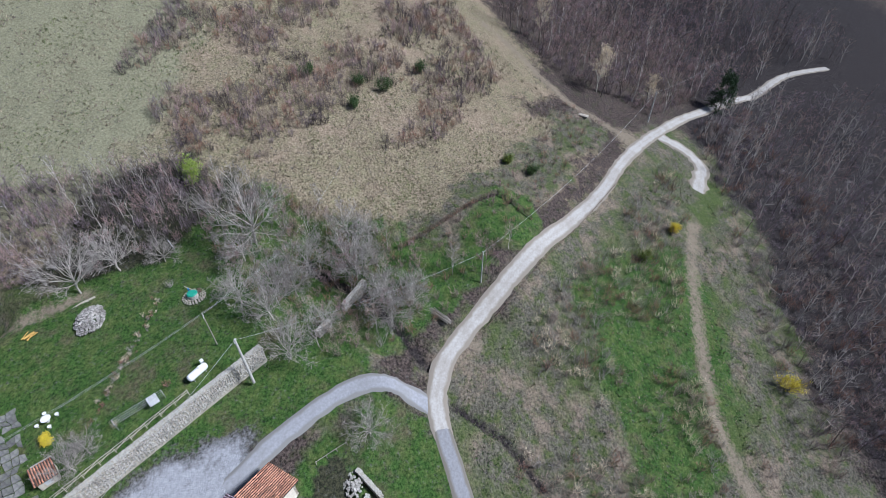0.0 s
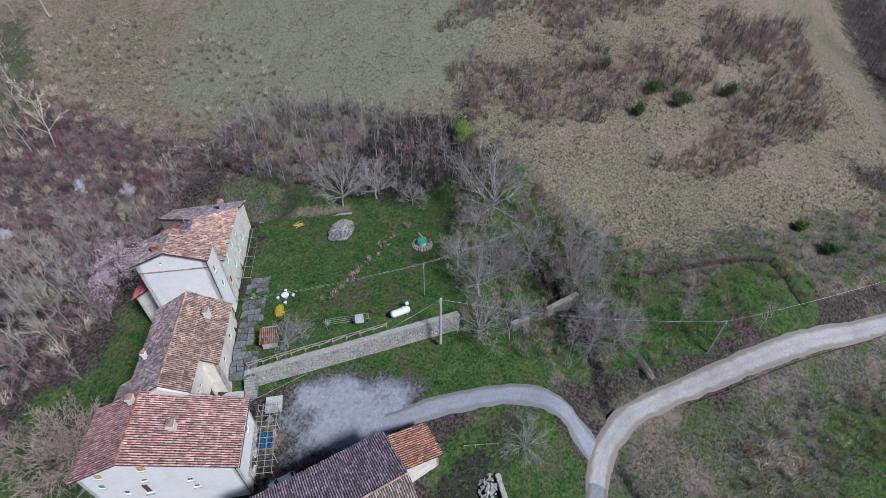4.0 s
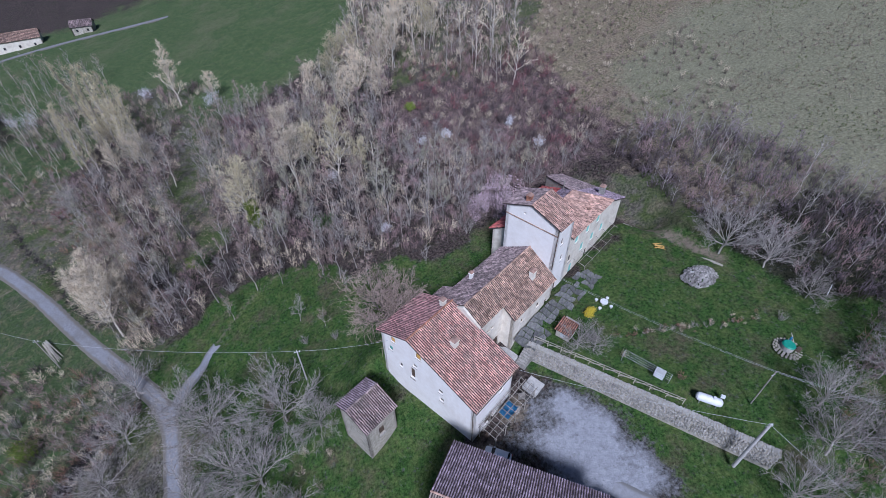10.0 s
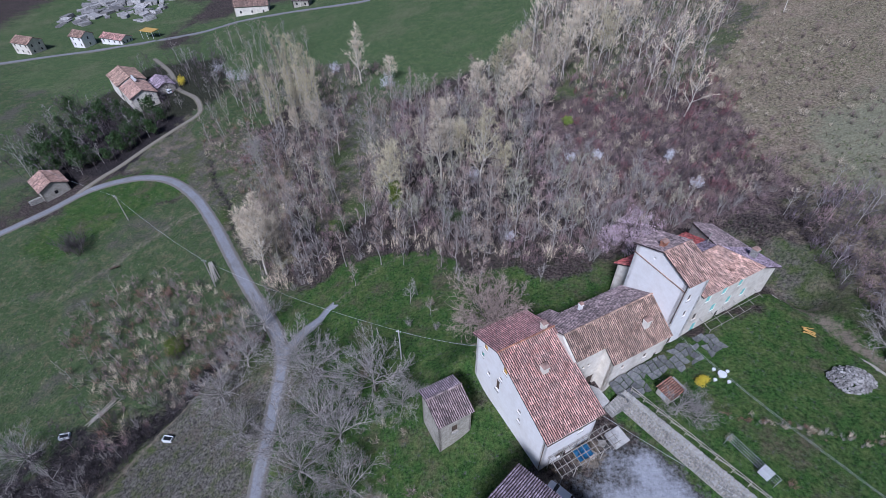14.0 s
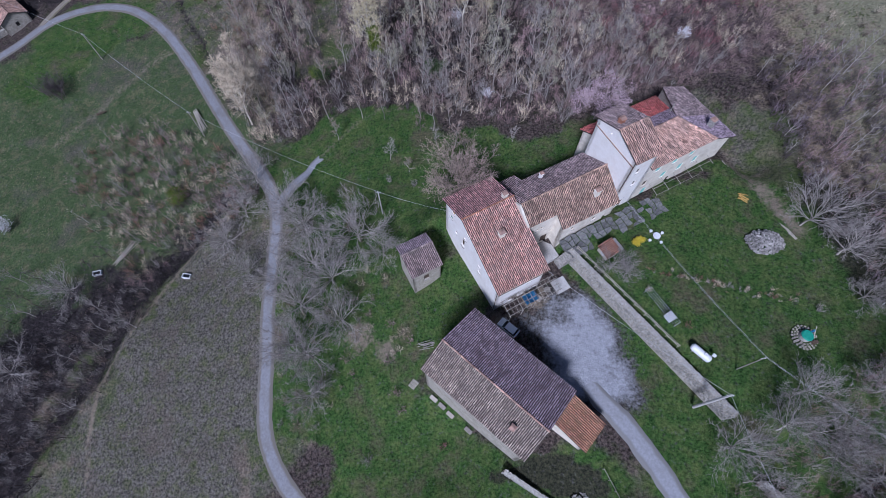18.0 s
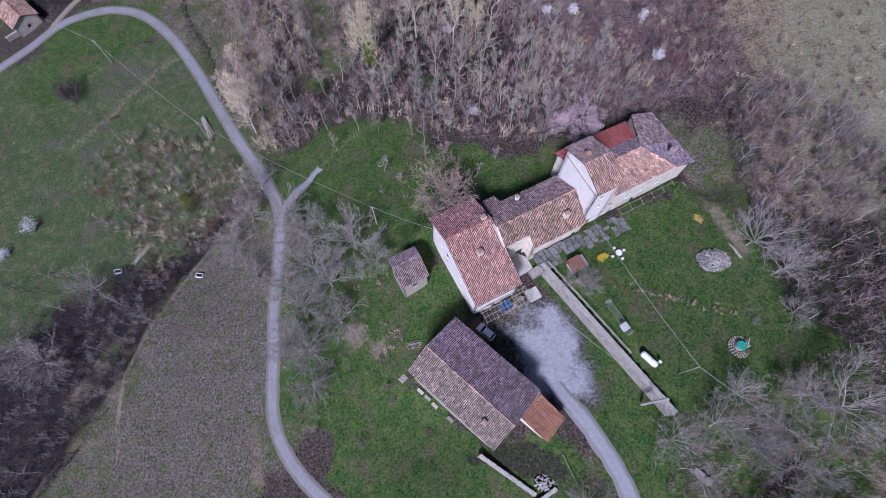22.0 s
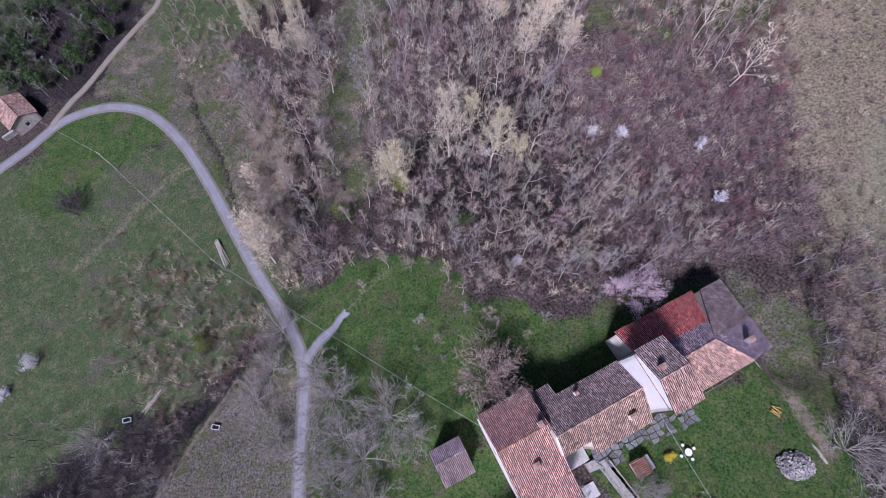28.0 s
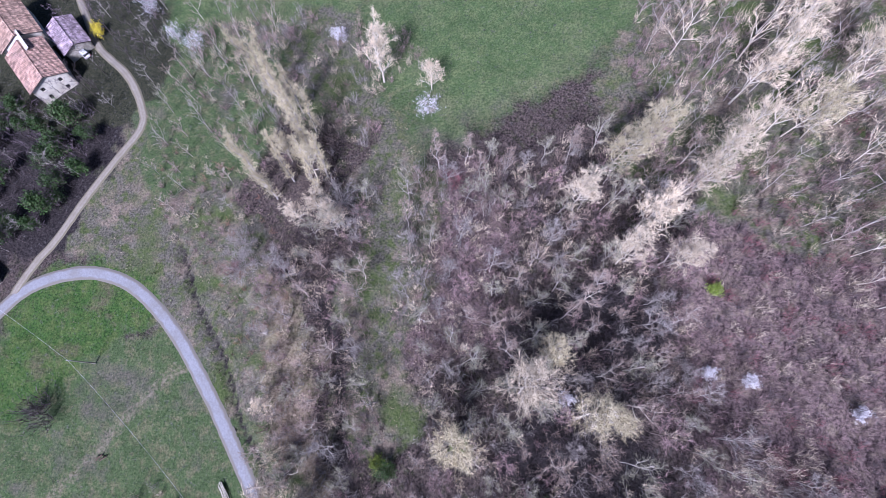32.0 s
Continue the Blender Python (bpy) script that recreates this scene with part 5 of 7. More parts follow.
dryer = thing("washing_line", frame_at(29.8, 47.3, -60, 0), "metal washing line with a white cloth on the lawn", "washing line")
for x in (-3.3, 3.3):
    part("post", fresh(rod, (x, 0, -0.2), (x, 0, 1.75), 0.04), STEEL, dryer)
    part("crossbar", fresh(rod, (x, -0.6, 1.7), (x, 0.6, 1.7), 0.035), STEEL, dryer)
for y in (-0.55, -0.18, 0.18, 0.55):
    part("line", fresh(rod, (-3.3, y, 1.72), (3.3, y, 1.72), 0.018, None, 4), CABLE, dryer)
bm = bmesh.new()
g = [[bm.verts.new((1.2 + i * 0.22, -0.62 + j * 0.3, 1.78 - (0.75 if j in (0, 5) else 0.0) + 0.03 * math.sin(i * 2 + j))) for j in range(6)] for i in range(7)]
for i in range(6):
    for j in range(5):
        bm.faces.new((g[i][j], g[i + 1][j], g[i + 1][j + 1], g[i][j + 1]))
bmesh.ops.solidify(bm, geom=bm.faces[:], thickness=0.015)
cloth = thing("cloth", dryer.matrix_basis.copy(), "white cloth drying over the washing line", "cloth")
part("sheet", bm, WHITE_METAL, cloth)

well = thing("well", frame_at(49.3, 42.0, 20, 0), "round stone well with a green cover", "well")
bm = bmesh.new()
rnd = random.Random(3)
for ring_r, n in ((1.75, 22), (1.4, 18), (1.05, 14)):
    for k in range(n):
        lump(bm, (ring_r * math.cos(k * 6.283 / n), ring_r * math.sin(k * 6.283 / n), 0.1), 0.22, rnd, 0.5)
tagged(part("stone_apron", bm, RUBBLE, well, "dark stone paving ring"), kind="stuff")
part("well_ring", fresh(rod, (0.1, 0.1, 0), (0.1, 0.1, 0.8), 0.85, 0.82, 20), PALE_STONE, well)
part("cover", fresh(rod, (0.1, 0.1, 0.8), (0.1, 0.1, 0.98), 0.88, 0.72, 20), WELL_GREEN, well)
part("pump", fresh(rod, (1.15, 0.35, 0), (1.15, 0.35, 1.25), 0.16, 0.14, 10), BLUE_CLOTH, well, "blue hand pump")
part("bar", fresh(rod, (1.5, -0.4, 0), (1.45, 0.7, 1.7), 0.05), PALE_WOOD, well, "pale wooden bar")
part("trough", fresh(lambda bm: box(bm, 0.3, -1.4, 0.05, 1.3, -0.9, 0.4)), DARK_WOOD, well, "dull brown trough")

pile = thing("stone_heap", frame_at(48.6, 57.9, 0), "large heap of pale field stones on the lawn", "stone heap")
bm = bmesh.new()
rnd = random.Random(8)
for i in range(760):
    a, q = rnd.uniform(0, 6.283), math.sqrt(rnd.random())
    x, y = 3.2 * q * math.cos(a), 2.2 * q * math.sin(a)
    lump(bm, (x, y, 1.35 * (1 - q * q) + rnd.uniform(-0.1, 0.1)), rnd.uniform(0.11, 0.24), rnd, 0.8)
tagged(part("stone_rest", bm, HEAP_STONE, pile), kind="stuff")

hutch = thing("garden_hut", frame_at(23.6, 57.6, -62, 0), "low garden hut with orange tile roof", "hut")
ring = [(-1.1, -1.0), (1.1, -1.0), (1.1, 1.0), (-1.1, 1.0)]
wall_part(hutch, ring, -0.6, [[(0, 1.5), (2.2, 1.5)], [(0, 1.5), (2.0, 2.0)], [(0, 2.0), (2.2, 2.0)], [(0, 2.0), (2.0, 1.5)]], 0.15, {0: [(0.7, 1.5, 0.2, 1.1)]}, CREAM_PLASTER)
roof_part(hutch, (-1.35, -1.3, 1.5), (1.35, -1.3, 1.5), (-1.35, 1.2, 2.2), (1.35, 1.2, 2.2), TILE_FLAME, 31, thick=0.1)
part("door_panel", fresh(lambda bm: box(bm, -0.42, -0.98, 0.2, 0.42, -0.92, 1.1)), WHITE_METAL, hutch)
part("side_roof", fresh(lambda bm: solid(bm, [(-1.2, 1.2, 1.7), (1.2, 1.2, 1.7), (1.2, 2.2, 1.3), (-1.2, 2.2, 1.3)], [(-1.2, 1.2, 1.76), (1.2, 1.2, 1.76), (1.2, 2.2, 1.36), (-1.2, 2.2, 1.36)])), CONCRETE, hutch, "grey sheet side roof")
for x in (-1.1, 1.1):
    part("side_post", fresh(rod, (x, 2.1, -0.2), (x, 2.1, 1.33), 0.05), GREY_WOOD, hutch)

table = thing("garden_table", frame_at(31.9, 59.9, 0), "round white stone garden table on the lawn", "table")
part("tabletop", fresh(rod, (0, 0, 0.68), (0, 0, 0.76), 0.62, 0.62, 20), WHITE_METAL, table)
part("pedestal", fresh(rod, (0, 0, -0.05), (0, 0, 0.68), 0.26, 0.16, 12), CONCRETE, table)
for k in range(4):
    a = 0.5 + k * 1.571
    p = (31.9 + 1.25 * math.cos(a), 59.9 + 1.25 * math.sin(a))
    st = thing("stool", frame_at(*p, 0), "round white stone garden stool", "stool", "stools round the garden table")
    part("seat", fresh(rod, (0, 0, 0.38), (0, 0, 0.46), 0.26, 0.26, 14), WHITE_METAL, st)
    part("pedestal", fresh(rod, (0, 0, -0.05), (0, 0, 0.38), 0.14, 0.12, 10), CONCRETE, st)

plank = thing("standing_board", frame_at(61.9, 46.6, 30), "white wooden board standing at the lawn's edge", "board")
part("board", fresh(lambda bm: solid(bm, [(-0.35, -0.04, -0.1), (0.35, -0.04, -0.1), (0.35, 0.04, -0.1), (-0.35, 0.04, -0.1)], [(-0.30, 0.20, 1.9), (0.36, 0.20, 1.9), (0.36, 0.28, 1.9), (-0.30, 0.28, 1.9)])), WHITE_METAL, plank)
part("stake", fresh(rod, (0, 0.5, -0.2), (0, 0.27, 1.5), 0.05), GREY_WOOD, plank)

# iron pergola in front of the far house
loggia = thing("trellis", FARM, "rusty iron trellis leaning along the far house", "trellis")
for i in range(6):
    part("post", fresh(rod, (33.5 + i * 2.6, 2.6, 3.0), (33.5 + i * 2.6, 2.9, 6.3), 0.05), GREY_WOOD, loggia)
    part("rafter", fresh(rod, (33.5 + i * 2.6, 2.9, 6.3), (33.5 + i * 2.6, 5.3, 6.7), 0.04), GREY_WOOD, loggia)
for y, z in ((2.9, 6.3), (4.1, 6.5)):
    part("rail", fresh(rod, (33.5, y, z), (46.5, y, z), 0.04), GREY_WOOD, loggia)

# vegetable bed of dry stalks across the lawn
bed = []
r_ = np.random.RandomState(61)
for i in range(90):
    f = r_.uniform(0, 1)
    bed.append((29.5 + 20.5 * f + r_.normal(0, 0.35), 54.2 - 6.5 * f + r_.normal(0, 0.35)))

# ---------- troughs, logs and rubble ----------
for x, y, turn in ((-79.6, 66.2, 12), (-58.9, 64.6, -8)):
    tr = thing("water_trough", frame_at(x, y, turn, 0.25), "white-rimmed cattle trough standing in rough pasture", "trough", "troughs in the pasture")
    for b in ((-0.9, -0.5, -0.7, 0.9, -0.4, 0.55), (-0.9, 0.4, -0.7, 0.9, 0.5, 0.55), (-0.9, -0.4, -0.7, -0.8, 0.4, 0.55), (0.8, -0.4, -0.7, 0.9, 0.4, 0.55)):
        part("side", fresh(lambda bm: box(bm, *b)), WHITE_METAL, tr)
    part("water", fresh(lambda bm: box(bm, -0.8, -0.4, -0.5, 0.8, 0.4, 0.3)), DIRTY_WATER, tr)


def log_stack(x, y, turn, n, length, label, mat=GREY_WOOD, r=0.08, tall=3):
    ob = thing("log_pile", frame_at(x, y, turn, 0.2), label, "log pile")
    rnd = random.Random(int(x * 3 + y))
    for i in range(n):
        o = rnd.uniform(-0.6, 0.6)
        yy, zz = rnd.uniform(-0.6, 0.6), 0.05 + (i % tall) * r * 1.7
        part("log", fresh(rod, (-length / 2 + o, yy, zz), (length / 2 + o, yy + rnd.uniform(-0.5, 0.5), zz + rnd.uniform(-0.05, 0.1)), r * rnd.uniform(0.7, 1.2), r * rnd.uniform(0.4, 0.9), 6), mat, ob)
    return ob


log_stack(-62.2, 104.0, -58, 9, 7.0, "long pale poles lying beside the lane", PALE_WOOD, 0.10)
log_stack(-6.4, 45.4, 20, 14, 2.6, "tangle of cut branches beside the barn", GREY_WOOD, 0.06)
log_stack(-74.0, 70.5, 60, 10, 6.0, "fallen white branches across the gully", PALE_WOOD, 0.07)
log_stack(42, 1.5, 35, 22, 5.0, "heap of felled grey branches", GREY_WOOD, 0.06, 5)
log_stack(47.5, 66.5, -30, 5, 1.6, "cut timber lying against the terrace wall", OCHRE, 0.09)
log_stack(-91, 110.8, 30, 4, 1.6, "stump and logs in the field", DARK_WOOD, 0.14)
pallet = thing("pallet", frame_at(-8.9, 39.0, 50, 0.1), "white slatted pallet leaning by the barn", "pallet")
for k in range(6):
    part("slat", fresh(lambda bm: box(bm, -0.75, -0.6 + k * 0.21, 0.12, 0.75, -0.46 + k * 0.21, 0.16)), PALE_WOOD, pallet)
for x in (-0.6, 0, 0.6):
    part("bearer", fresh(lambda bm: box(bm, x - 0.05, -0.6, 0.0, x + 0.05, 0.6, 0.12)), PALE_WOOD, pallet)
for i, (x, y) in enumerate([(-5.4, 36.6), (-4.0, 35.4), (-2.6, 34.0), (0.4, 31.4)]):
    bl = thing("timber_stack", frame_at(x, y, -41, 0.1), "small stack of boards under the barn eaves", "timber", "boards under the barn eaves")
    for k in range(4):
        part("board", fresh(lambda bm: box(bm, -0.7, -0.35 + 0.02 * k, k * 0.12, 0.7, 0.3, k * 0.12 + 0.1)), GREY_WOOD if i % 2 else PALE_WOOD, bl)
rub = thing("rubble_heap", frame_at(17.2, 20.4, 0), "heap of rubble stones in the barn's yard", "rubble")
bm = bmesh.new()
rnd = random.Random(18)
for i in range(130):
    a, q = rnd.uniform(0, 6.283), math.sqrt(rnd.random())
    lump(bm, (2.3 * q * math.cos(a), 1.6 * q * math.sin(a), 0.7 * (1 - q * q)), rnd.uniform(0.15, 0.3), rnd, 0.8)
tagged(part("stone_rest", bm, PALE_STONE, rub), kind="stuff")
bales = [(99.6, -55.0, 40)]
for x, y, turn in bales:
    bench_ = thing("timber_stack", frame_at(x, y, turn, 0.1), "pale sawn timber lying beside the hill track", "timber")
    for k in range(3):
        part("beam", fresh(lambda bm: box(bm, -1.8, -0.6 + k * 0.42, 0, 1.8, -0.22 + k * 0.42, 0.36)), PALE_WOOD, bench_)

# ---------- poles and cables ----------
def pole(x, y, height, label, mat=CONCRETE, r0=0.17, r1=0.11, name="utility_pole", base=None, arms=True):
    z = float(land(x, y)) if base is None else base
    ob = thing(name, Matrix.Translation((x, y, z)), label, "utility pole")
    part("shaft", fresh(rod, (0, 0, -0.4), (0, 0, height), r0, r1, 10), mat, ob)
    if arms:
        part("crossarm", fresh(rod, (-0.45, 0.1, height - 0.35), (0.45, -0.1, height - 0.35), 0.045), STEEL, ob)
        for s in (-0.4, 0, 0.4):
            part("insulator", fresh(rod, (s, 0, height - 0.33 if s else height), (s, 0, height - 0.12 if s else height + 0.16), 0.05, 0.035), WHITE_METAL, ob)
    return Vector((x, y, z + height - 0.1))


def cable(points, sag, label, r=0.02):
    pts = []
    for a, b in zip(points, points[1:]):
        a, b = Vector(a), Vector(b)
        n = 14
        pts += [a.lerp(b, i / n) - Vector((0, 0, sag * (a - b).length / 40 * 4 * (i / n) * (1 - i / n))) for i in range(n)]
    pts.append(Vector(points[-1]))
    bm = bmesh.new()
    rings = []
    for i, p in enumerate(pts):
        d = (pts[min(i + 1, len(pts) - 1)] - pts[max(i - 1, 0)]).normalized()
        s = d.cross((0, 0, 1)).normalized()
        t = d.cross(s)
        rings.append([bm.verts.new(p + (s * math.cos(k * 1.5708) + t * math.sin(k * 1.5708)) * r) for k in range(4)])
    for a, b in zip(rings, rings[1:]):
        for k in range(4):
            bm.faces.new((a[k], a[(k + 1) % 4], b[(k + 1) % 4], b[k]))
    me = bpy.data.meshes.new("cable")
    bm.to_mesh(me)
    bm.free()
    me.materials.append(CABLE)
    return tagged(new("cable", me), label, "cable")


big = pole(33.2, 33.1, 10.2, "pale round concrete utility pole by the garden wall", base=3.4, r0=0.24, r1=0.16)
post = pole(38.6, 37.7, 6.8, "thin wooden pole standing on the lawn", GREY_WOOD, 0.09, 0.07, base=7.6, arms=False)
part("crossarm", fresh(rod, (-0.3, 0, 6.1), (0.3, 0, 6.1), 0.04), WHITE_METAL, bpy.data.objects[[o.name for o in bpy.data.objects if o.name.startswith("utility_pole")][-1]])
midp = pole(-15.2, 71.4, 8.0, "slim grey utility pole in the orchard", CONCRETE, 0.12, 0.09)
lane_pole = pole(-60.2, 99.3, 8.5, "wooden utility pole beside the lane", GREY_WOOD, 0.14, 0.10)
west_pole = pole(-96, 129.5, 8.5, "wooden utility pole in the field", GREY_WOOD, 0.14, 0.10)
far_pole = pole(99.9, -77.8, 9.5, "pale utility pole beside the gravel lane", CONCRETE, 0.2, 0.14)
mid_east = pole(47.4, -8.4, 8.0, "slim utility pole among the roadside trees", CONCRETE, 0.14, 0.1)
corner = FARM @ Vector((-0.3, 15.5, 8.6))
front = FARM @ Vector((8.7, -0.4, 7.0))
cable([far_pole, mid_east, big], 1.4, "pale overhead cable along the lane")
cable([big, front], 0.9, "pale overhead cable to the farmhouse")
cable([corner, midp, lane_pole, west_pole, (-150, 160, -12)], 1.2, "pale overhead cable across the orchard")
wallpt = FARM @ Vector((27.5, 4.9, 7.2))
cable([wallpt, post, (56, 26, 10.5), (75, 14, 14)], 0.9, "pale twin cable across the lawn", 0.014)
cable([wallpt + Vector((0, 0, 0.2)), post + Vector((0, 0, 0.2)), (56, 26, 10.8)], 0.8, "pale twin cable across the lawn", 0.014)
cable([far_pole, (118, -110, 6), (140, -150, 8)], 0.8, "pale overhead cable towards the wood")


# ---------- other houses ----------
def cottage(x, y, turn, length, width, eave, rise, wall, tile, label, seed, lift=0.0, wins=3, storeys=2, depth=3.0, name="house"):
    ob = thing(name, frame_at(x, y, turn, lift), label, "house")
    ring = [(-length / 2, -width / 2), (length / 2, -width / 2), (length / 2, width / 2), (-length / 2, width / 2)]
    tops = [[(0, eave), (length, eave)], [(0, eave), (width / 2, eave + rise), (width, eave)]] * 2
    holes = {s: [] for s in range(4)}
    for s in range(4):
        L_ = length if s % 2 == 0 else width
        n = wins if s % 2 == 0 else max(1, wins - 1)
        for i in range(n):
            for f in range(storeys):
                u = L_ * (i + 0.5) / n
                holes[s].append((u - 0.45, u + 0.45, 0.9 + f * 2.7, 2.1 + f * 2.7))
    wall_part(ob, ring, -depth, tops, 0.4, holes, wall)
    for s in range(4):
        for h in holes[s]:
            window(ob, ring, s, *h, "dark")
    k = rise / (width / 2)
    for sgn in (-1, 1):
        e0, e1 = (-length / 2 - 0.4, sgn * (width / 2 + 0.5), eave - 0.5 * k + 0.16), (length / 2 + 0.4, sgn * (width / 2 + 0.5), eave - 0.5 * k + 0.16)
        roof_part(ob, e0, e1, (-length / 2 - 0.4, 0, eave + rise + 0.16), (length / 2 + 0.4, 0, eave + rise + 0.16), tile, seed + sgn, pitch=0.4, course=0.9)
    part("ridge", fresh(ridge_tiles, (-length / 2 - 0.4, 0, eave + rise + 0.2), (length / 2 + 0.4, 0, eave + rise + 0.2), seed), tile, ob)
    return ob


left_house = cottage(-128.4, 147.6, -42, 9, 7.5, 3.4, 1.8, RUBBLE, TILE_PINK, "stone cottage with faded tile roof beside the lane", 41, wins=2, storeys=1)
stone_wall("terrace_wall", frame_at(-131.5, 140.5, 42, z=0), 11, 0.5, (-25, -23.5), (-21.2, -20.4), "terrace wall before the stone cottage", 42)

# big grouped farm in the valley
cottage(-121.5, 199.6, -49, 13, 9.0, 5.2, 2.0, CREAM_PLASTER, TILE_PINK, "tall pale rural house with patched roof", 43, wins=3, name="valley_house")
cottage(-131.5, 211.5, -49, 14, 10, 6.0, 2.2, CREAM_PLASTER, TILE_BROWN, "large rural house with brown tiled roof", 46, wins=3, name="valley_house")
cottage(-117.5, 209.8, -49, 10, 6.5, 3.0, 1.4, RUBBLE, TILE_PURPLE, "low stone outbuilding behind the rural house", 49, wins=2, storeys=1, name="valley_barn")
patch_ = thing("sheet_roof", frame_at(-124.5, 205.2, -49, 7.4), "pale grey sheet roof patch over the rural house", "roof")
part("sheet", fresh(lambda bm: solid(bm, [(-3.4, -4.9, -1.9), (3.4, -4.9, -1.9), (3.4, 0, 0.35), (-3.4, 0, 0.35)], [(-3.4, -4.9, -1.84), (3.4, -4.9, -1.84), (3.4, 0, 0.41), (-3.4, 0, 0.41)])), CONCRETE, patch_)
# roadside row in the valley
cottage(-189, 280, -20, 8, 7, 5.4, 1.8, WHITE_PLASTER, TILE_BROWN, "white two-storey roadside house in the valley", 52, wins=2)
cottage(-172.5, 281, -20, 14, 6.5, 2.8, 1.4, WHITE_PLASTER, TILE_RED, "long low white roadside building in the valley", 55, wins=4, storeys=1)
cottage(-214, 275, -20, 11, 8, 5.4, 2.0, CREAM_PLASTER, TILE_BROWN, "cream two-storey roadside house in the valley", 58, wins=3)
cottage(-110, 312, 10, 18, 8, 4.4, 2.4, CREAM_PLASTER, TILE_BROWN, "cream farm building at the field's edge", 61, wins=3, storeys=1)
cottage(-82, 312, 0, 9, 7, 3.4, 1.8, RUBBLE, TILE_GREY, "grey stone farm building at the field's edge", 64, wins=2, storeys=1)
canopy = thing("open_shed", frame_at(-156, 284, -20), "open-fronted shed with yellow canopy in the valley", "shed")
part("canopy", fresh(lambda bm: box(bm, -4, -2.5, 3.6, 4, 2.5, 3.9)), OCHRE, canopy)
for x in (-3.6, 0, 3.6):
    for y in (-2.2, 2.2):
        part("post", fresh(rod, (x, y, -1.5), (x, y, 3.6), 0.1), WHITE_METAL, canopy)
lane("valley_road", [(-260, 246), (-205, 263), (-180, 269), (-150, 277), (-128, 284), (-112, 296), (-84, 300), (-40, 296)], 4.5, ASPHALT, "valley road of grey asphalt", 0.12, seed=7)
car2 = copy_thing(car, frame_at(-113.9, 206.0, -40, 0.05))
tagged(car2, "small white hatchback parked beside the valley house", "car")

# ---------- bare trees, shrubs and thickets ----------
def bark(name, dark, light, vary=0.2):
    return material(name, dark, light, 1.2, 0.95, 0.0, vary=vary, stretch=(1, 1, 0.4))


BARK = {"pale": bark("pale_poplar_bark", (0.48, 0.43, 0.35), (0.70, 0.65, 0.55)), "grey": bark("grey_bark", (0.31, 0.28, 0.245), (0.52, 0.48, 0.43)),
        "brown": bark("brown_bark", (0.10, 0.08, 0.07), (0.21, 0.17, 0.15)), "dark": bark("dark_bark", (0.075, 0.06, 0.055), (0.16, 0.13, 0.12))}
TWIG = {"olive": bark("olive_grey_twigs", (0.24, 0.225, 0.155), (0.44, 0.42, 0.305)), "pale": bark("cream_twigs", (0.58, 0.48, 0.33), (0.80, 0.70, 0.52)), "yellow": bark("budding_yellow_twigs", (0.44, 0.38, 0.22), (0.64, 0.57, 0.38)),
        "grey": bark("grey_twigs", (0.22, 0.20, 0.18), (0.41, 0.37, 0.335)), "brown": bark("brown_twigs", (0.23, 0.175, 0.14), (0.43, 0.34, 0.275)),
        "mauve": bark("mauve_twigs", (0.24, 0.155, 0.15), (0.45, 0.325, 0.31)), "wine": bark("wine_red_twigs", (0.20, 0.075, 0.085), (0.36, 0.165, 0.17)),
        "russet": bark("russet_twigs", (0.22, 0.115, 0.08), (0.34, 0.20, 0.14)), "dark": bark("dark_twigs", (0.055, 0.044, 0.046), (0.14, 0.115, 0.115)), "purple": bark("purple_grey_twigs", (0.14, 0.105, 0.125), (0.31, 0.245, 0.27))}
BLOSSOM_WHITE = material("white_blossom", (0.66, 0.64, 0.66), (0.84, 0.83, 0.84), 5.0, 0.8, 0.0, vary=0.1, island=True)
BLOSSOM_PINK = material("pink_blossom", (0.50, 0.36, 0.40), (0.72, 0.58, 0.62), 5.0, 0.8, 0.0, vary=0.2, island=True)
LEAF_IVY = material("ivy_leaves", (0.06, 0.10, 0.012), (0.20, 0.24, 0.03), 3.0, 0.6, 0.0, vary=0.4, island=True)
LEAF_LIME = material("fresh_lime_leaves", (0.16, 0.24, 0.03), (0.30, 0.38, 0.06), 3.0, 0.6, 0.0, vary=0.3, island=True)
LEAF_GREEN = material("evergreen_leaves", (0.03, 0.06, 0.015), (0.07, 0.12, 0.03), 3.0, 0.6, 0.0, vary=0.4, island=True)
LEAF_YELLOW = material("yellow_flowers", (0.55, 0.45, 0.02), (0.75, 0.62, 0.05), 3.0, 0.6, 0.0, vary=0.2, island=True)
NEEDLES = material("dark_conifer_needles", (0.015, 0.035, 0.012), (0.035, 0.07, 0.02), 3.0, 0.7, 0.0, vary=0.3, island=True)


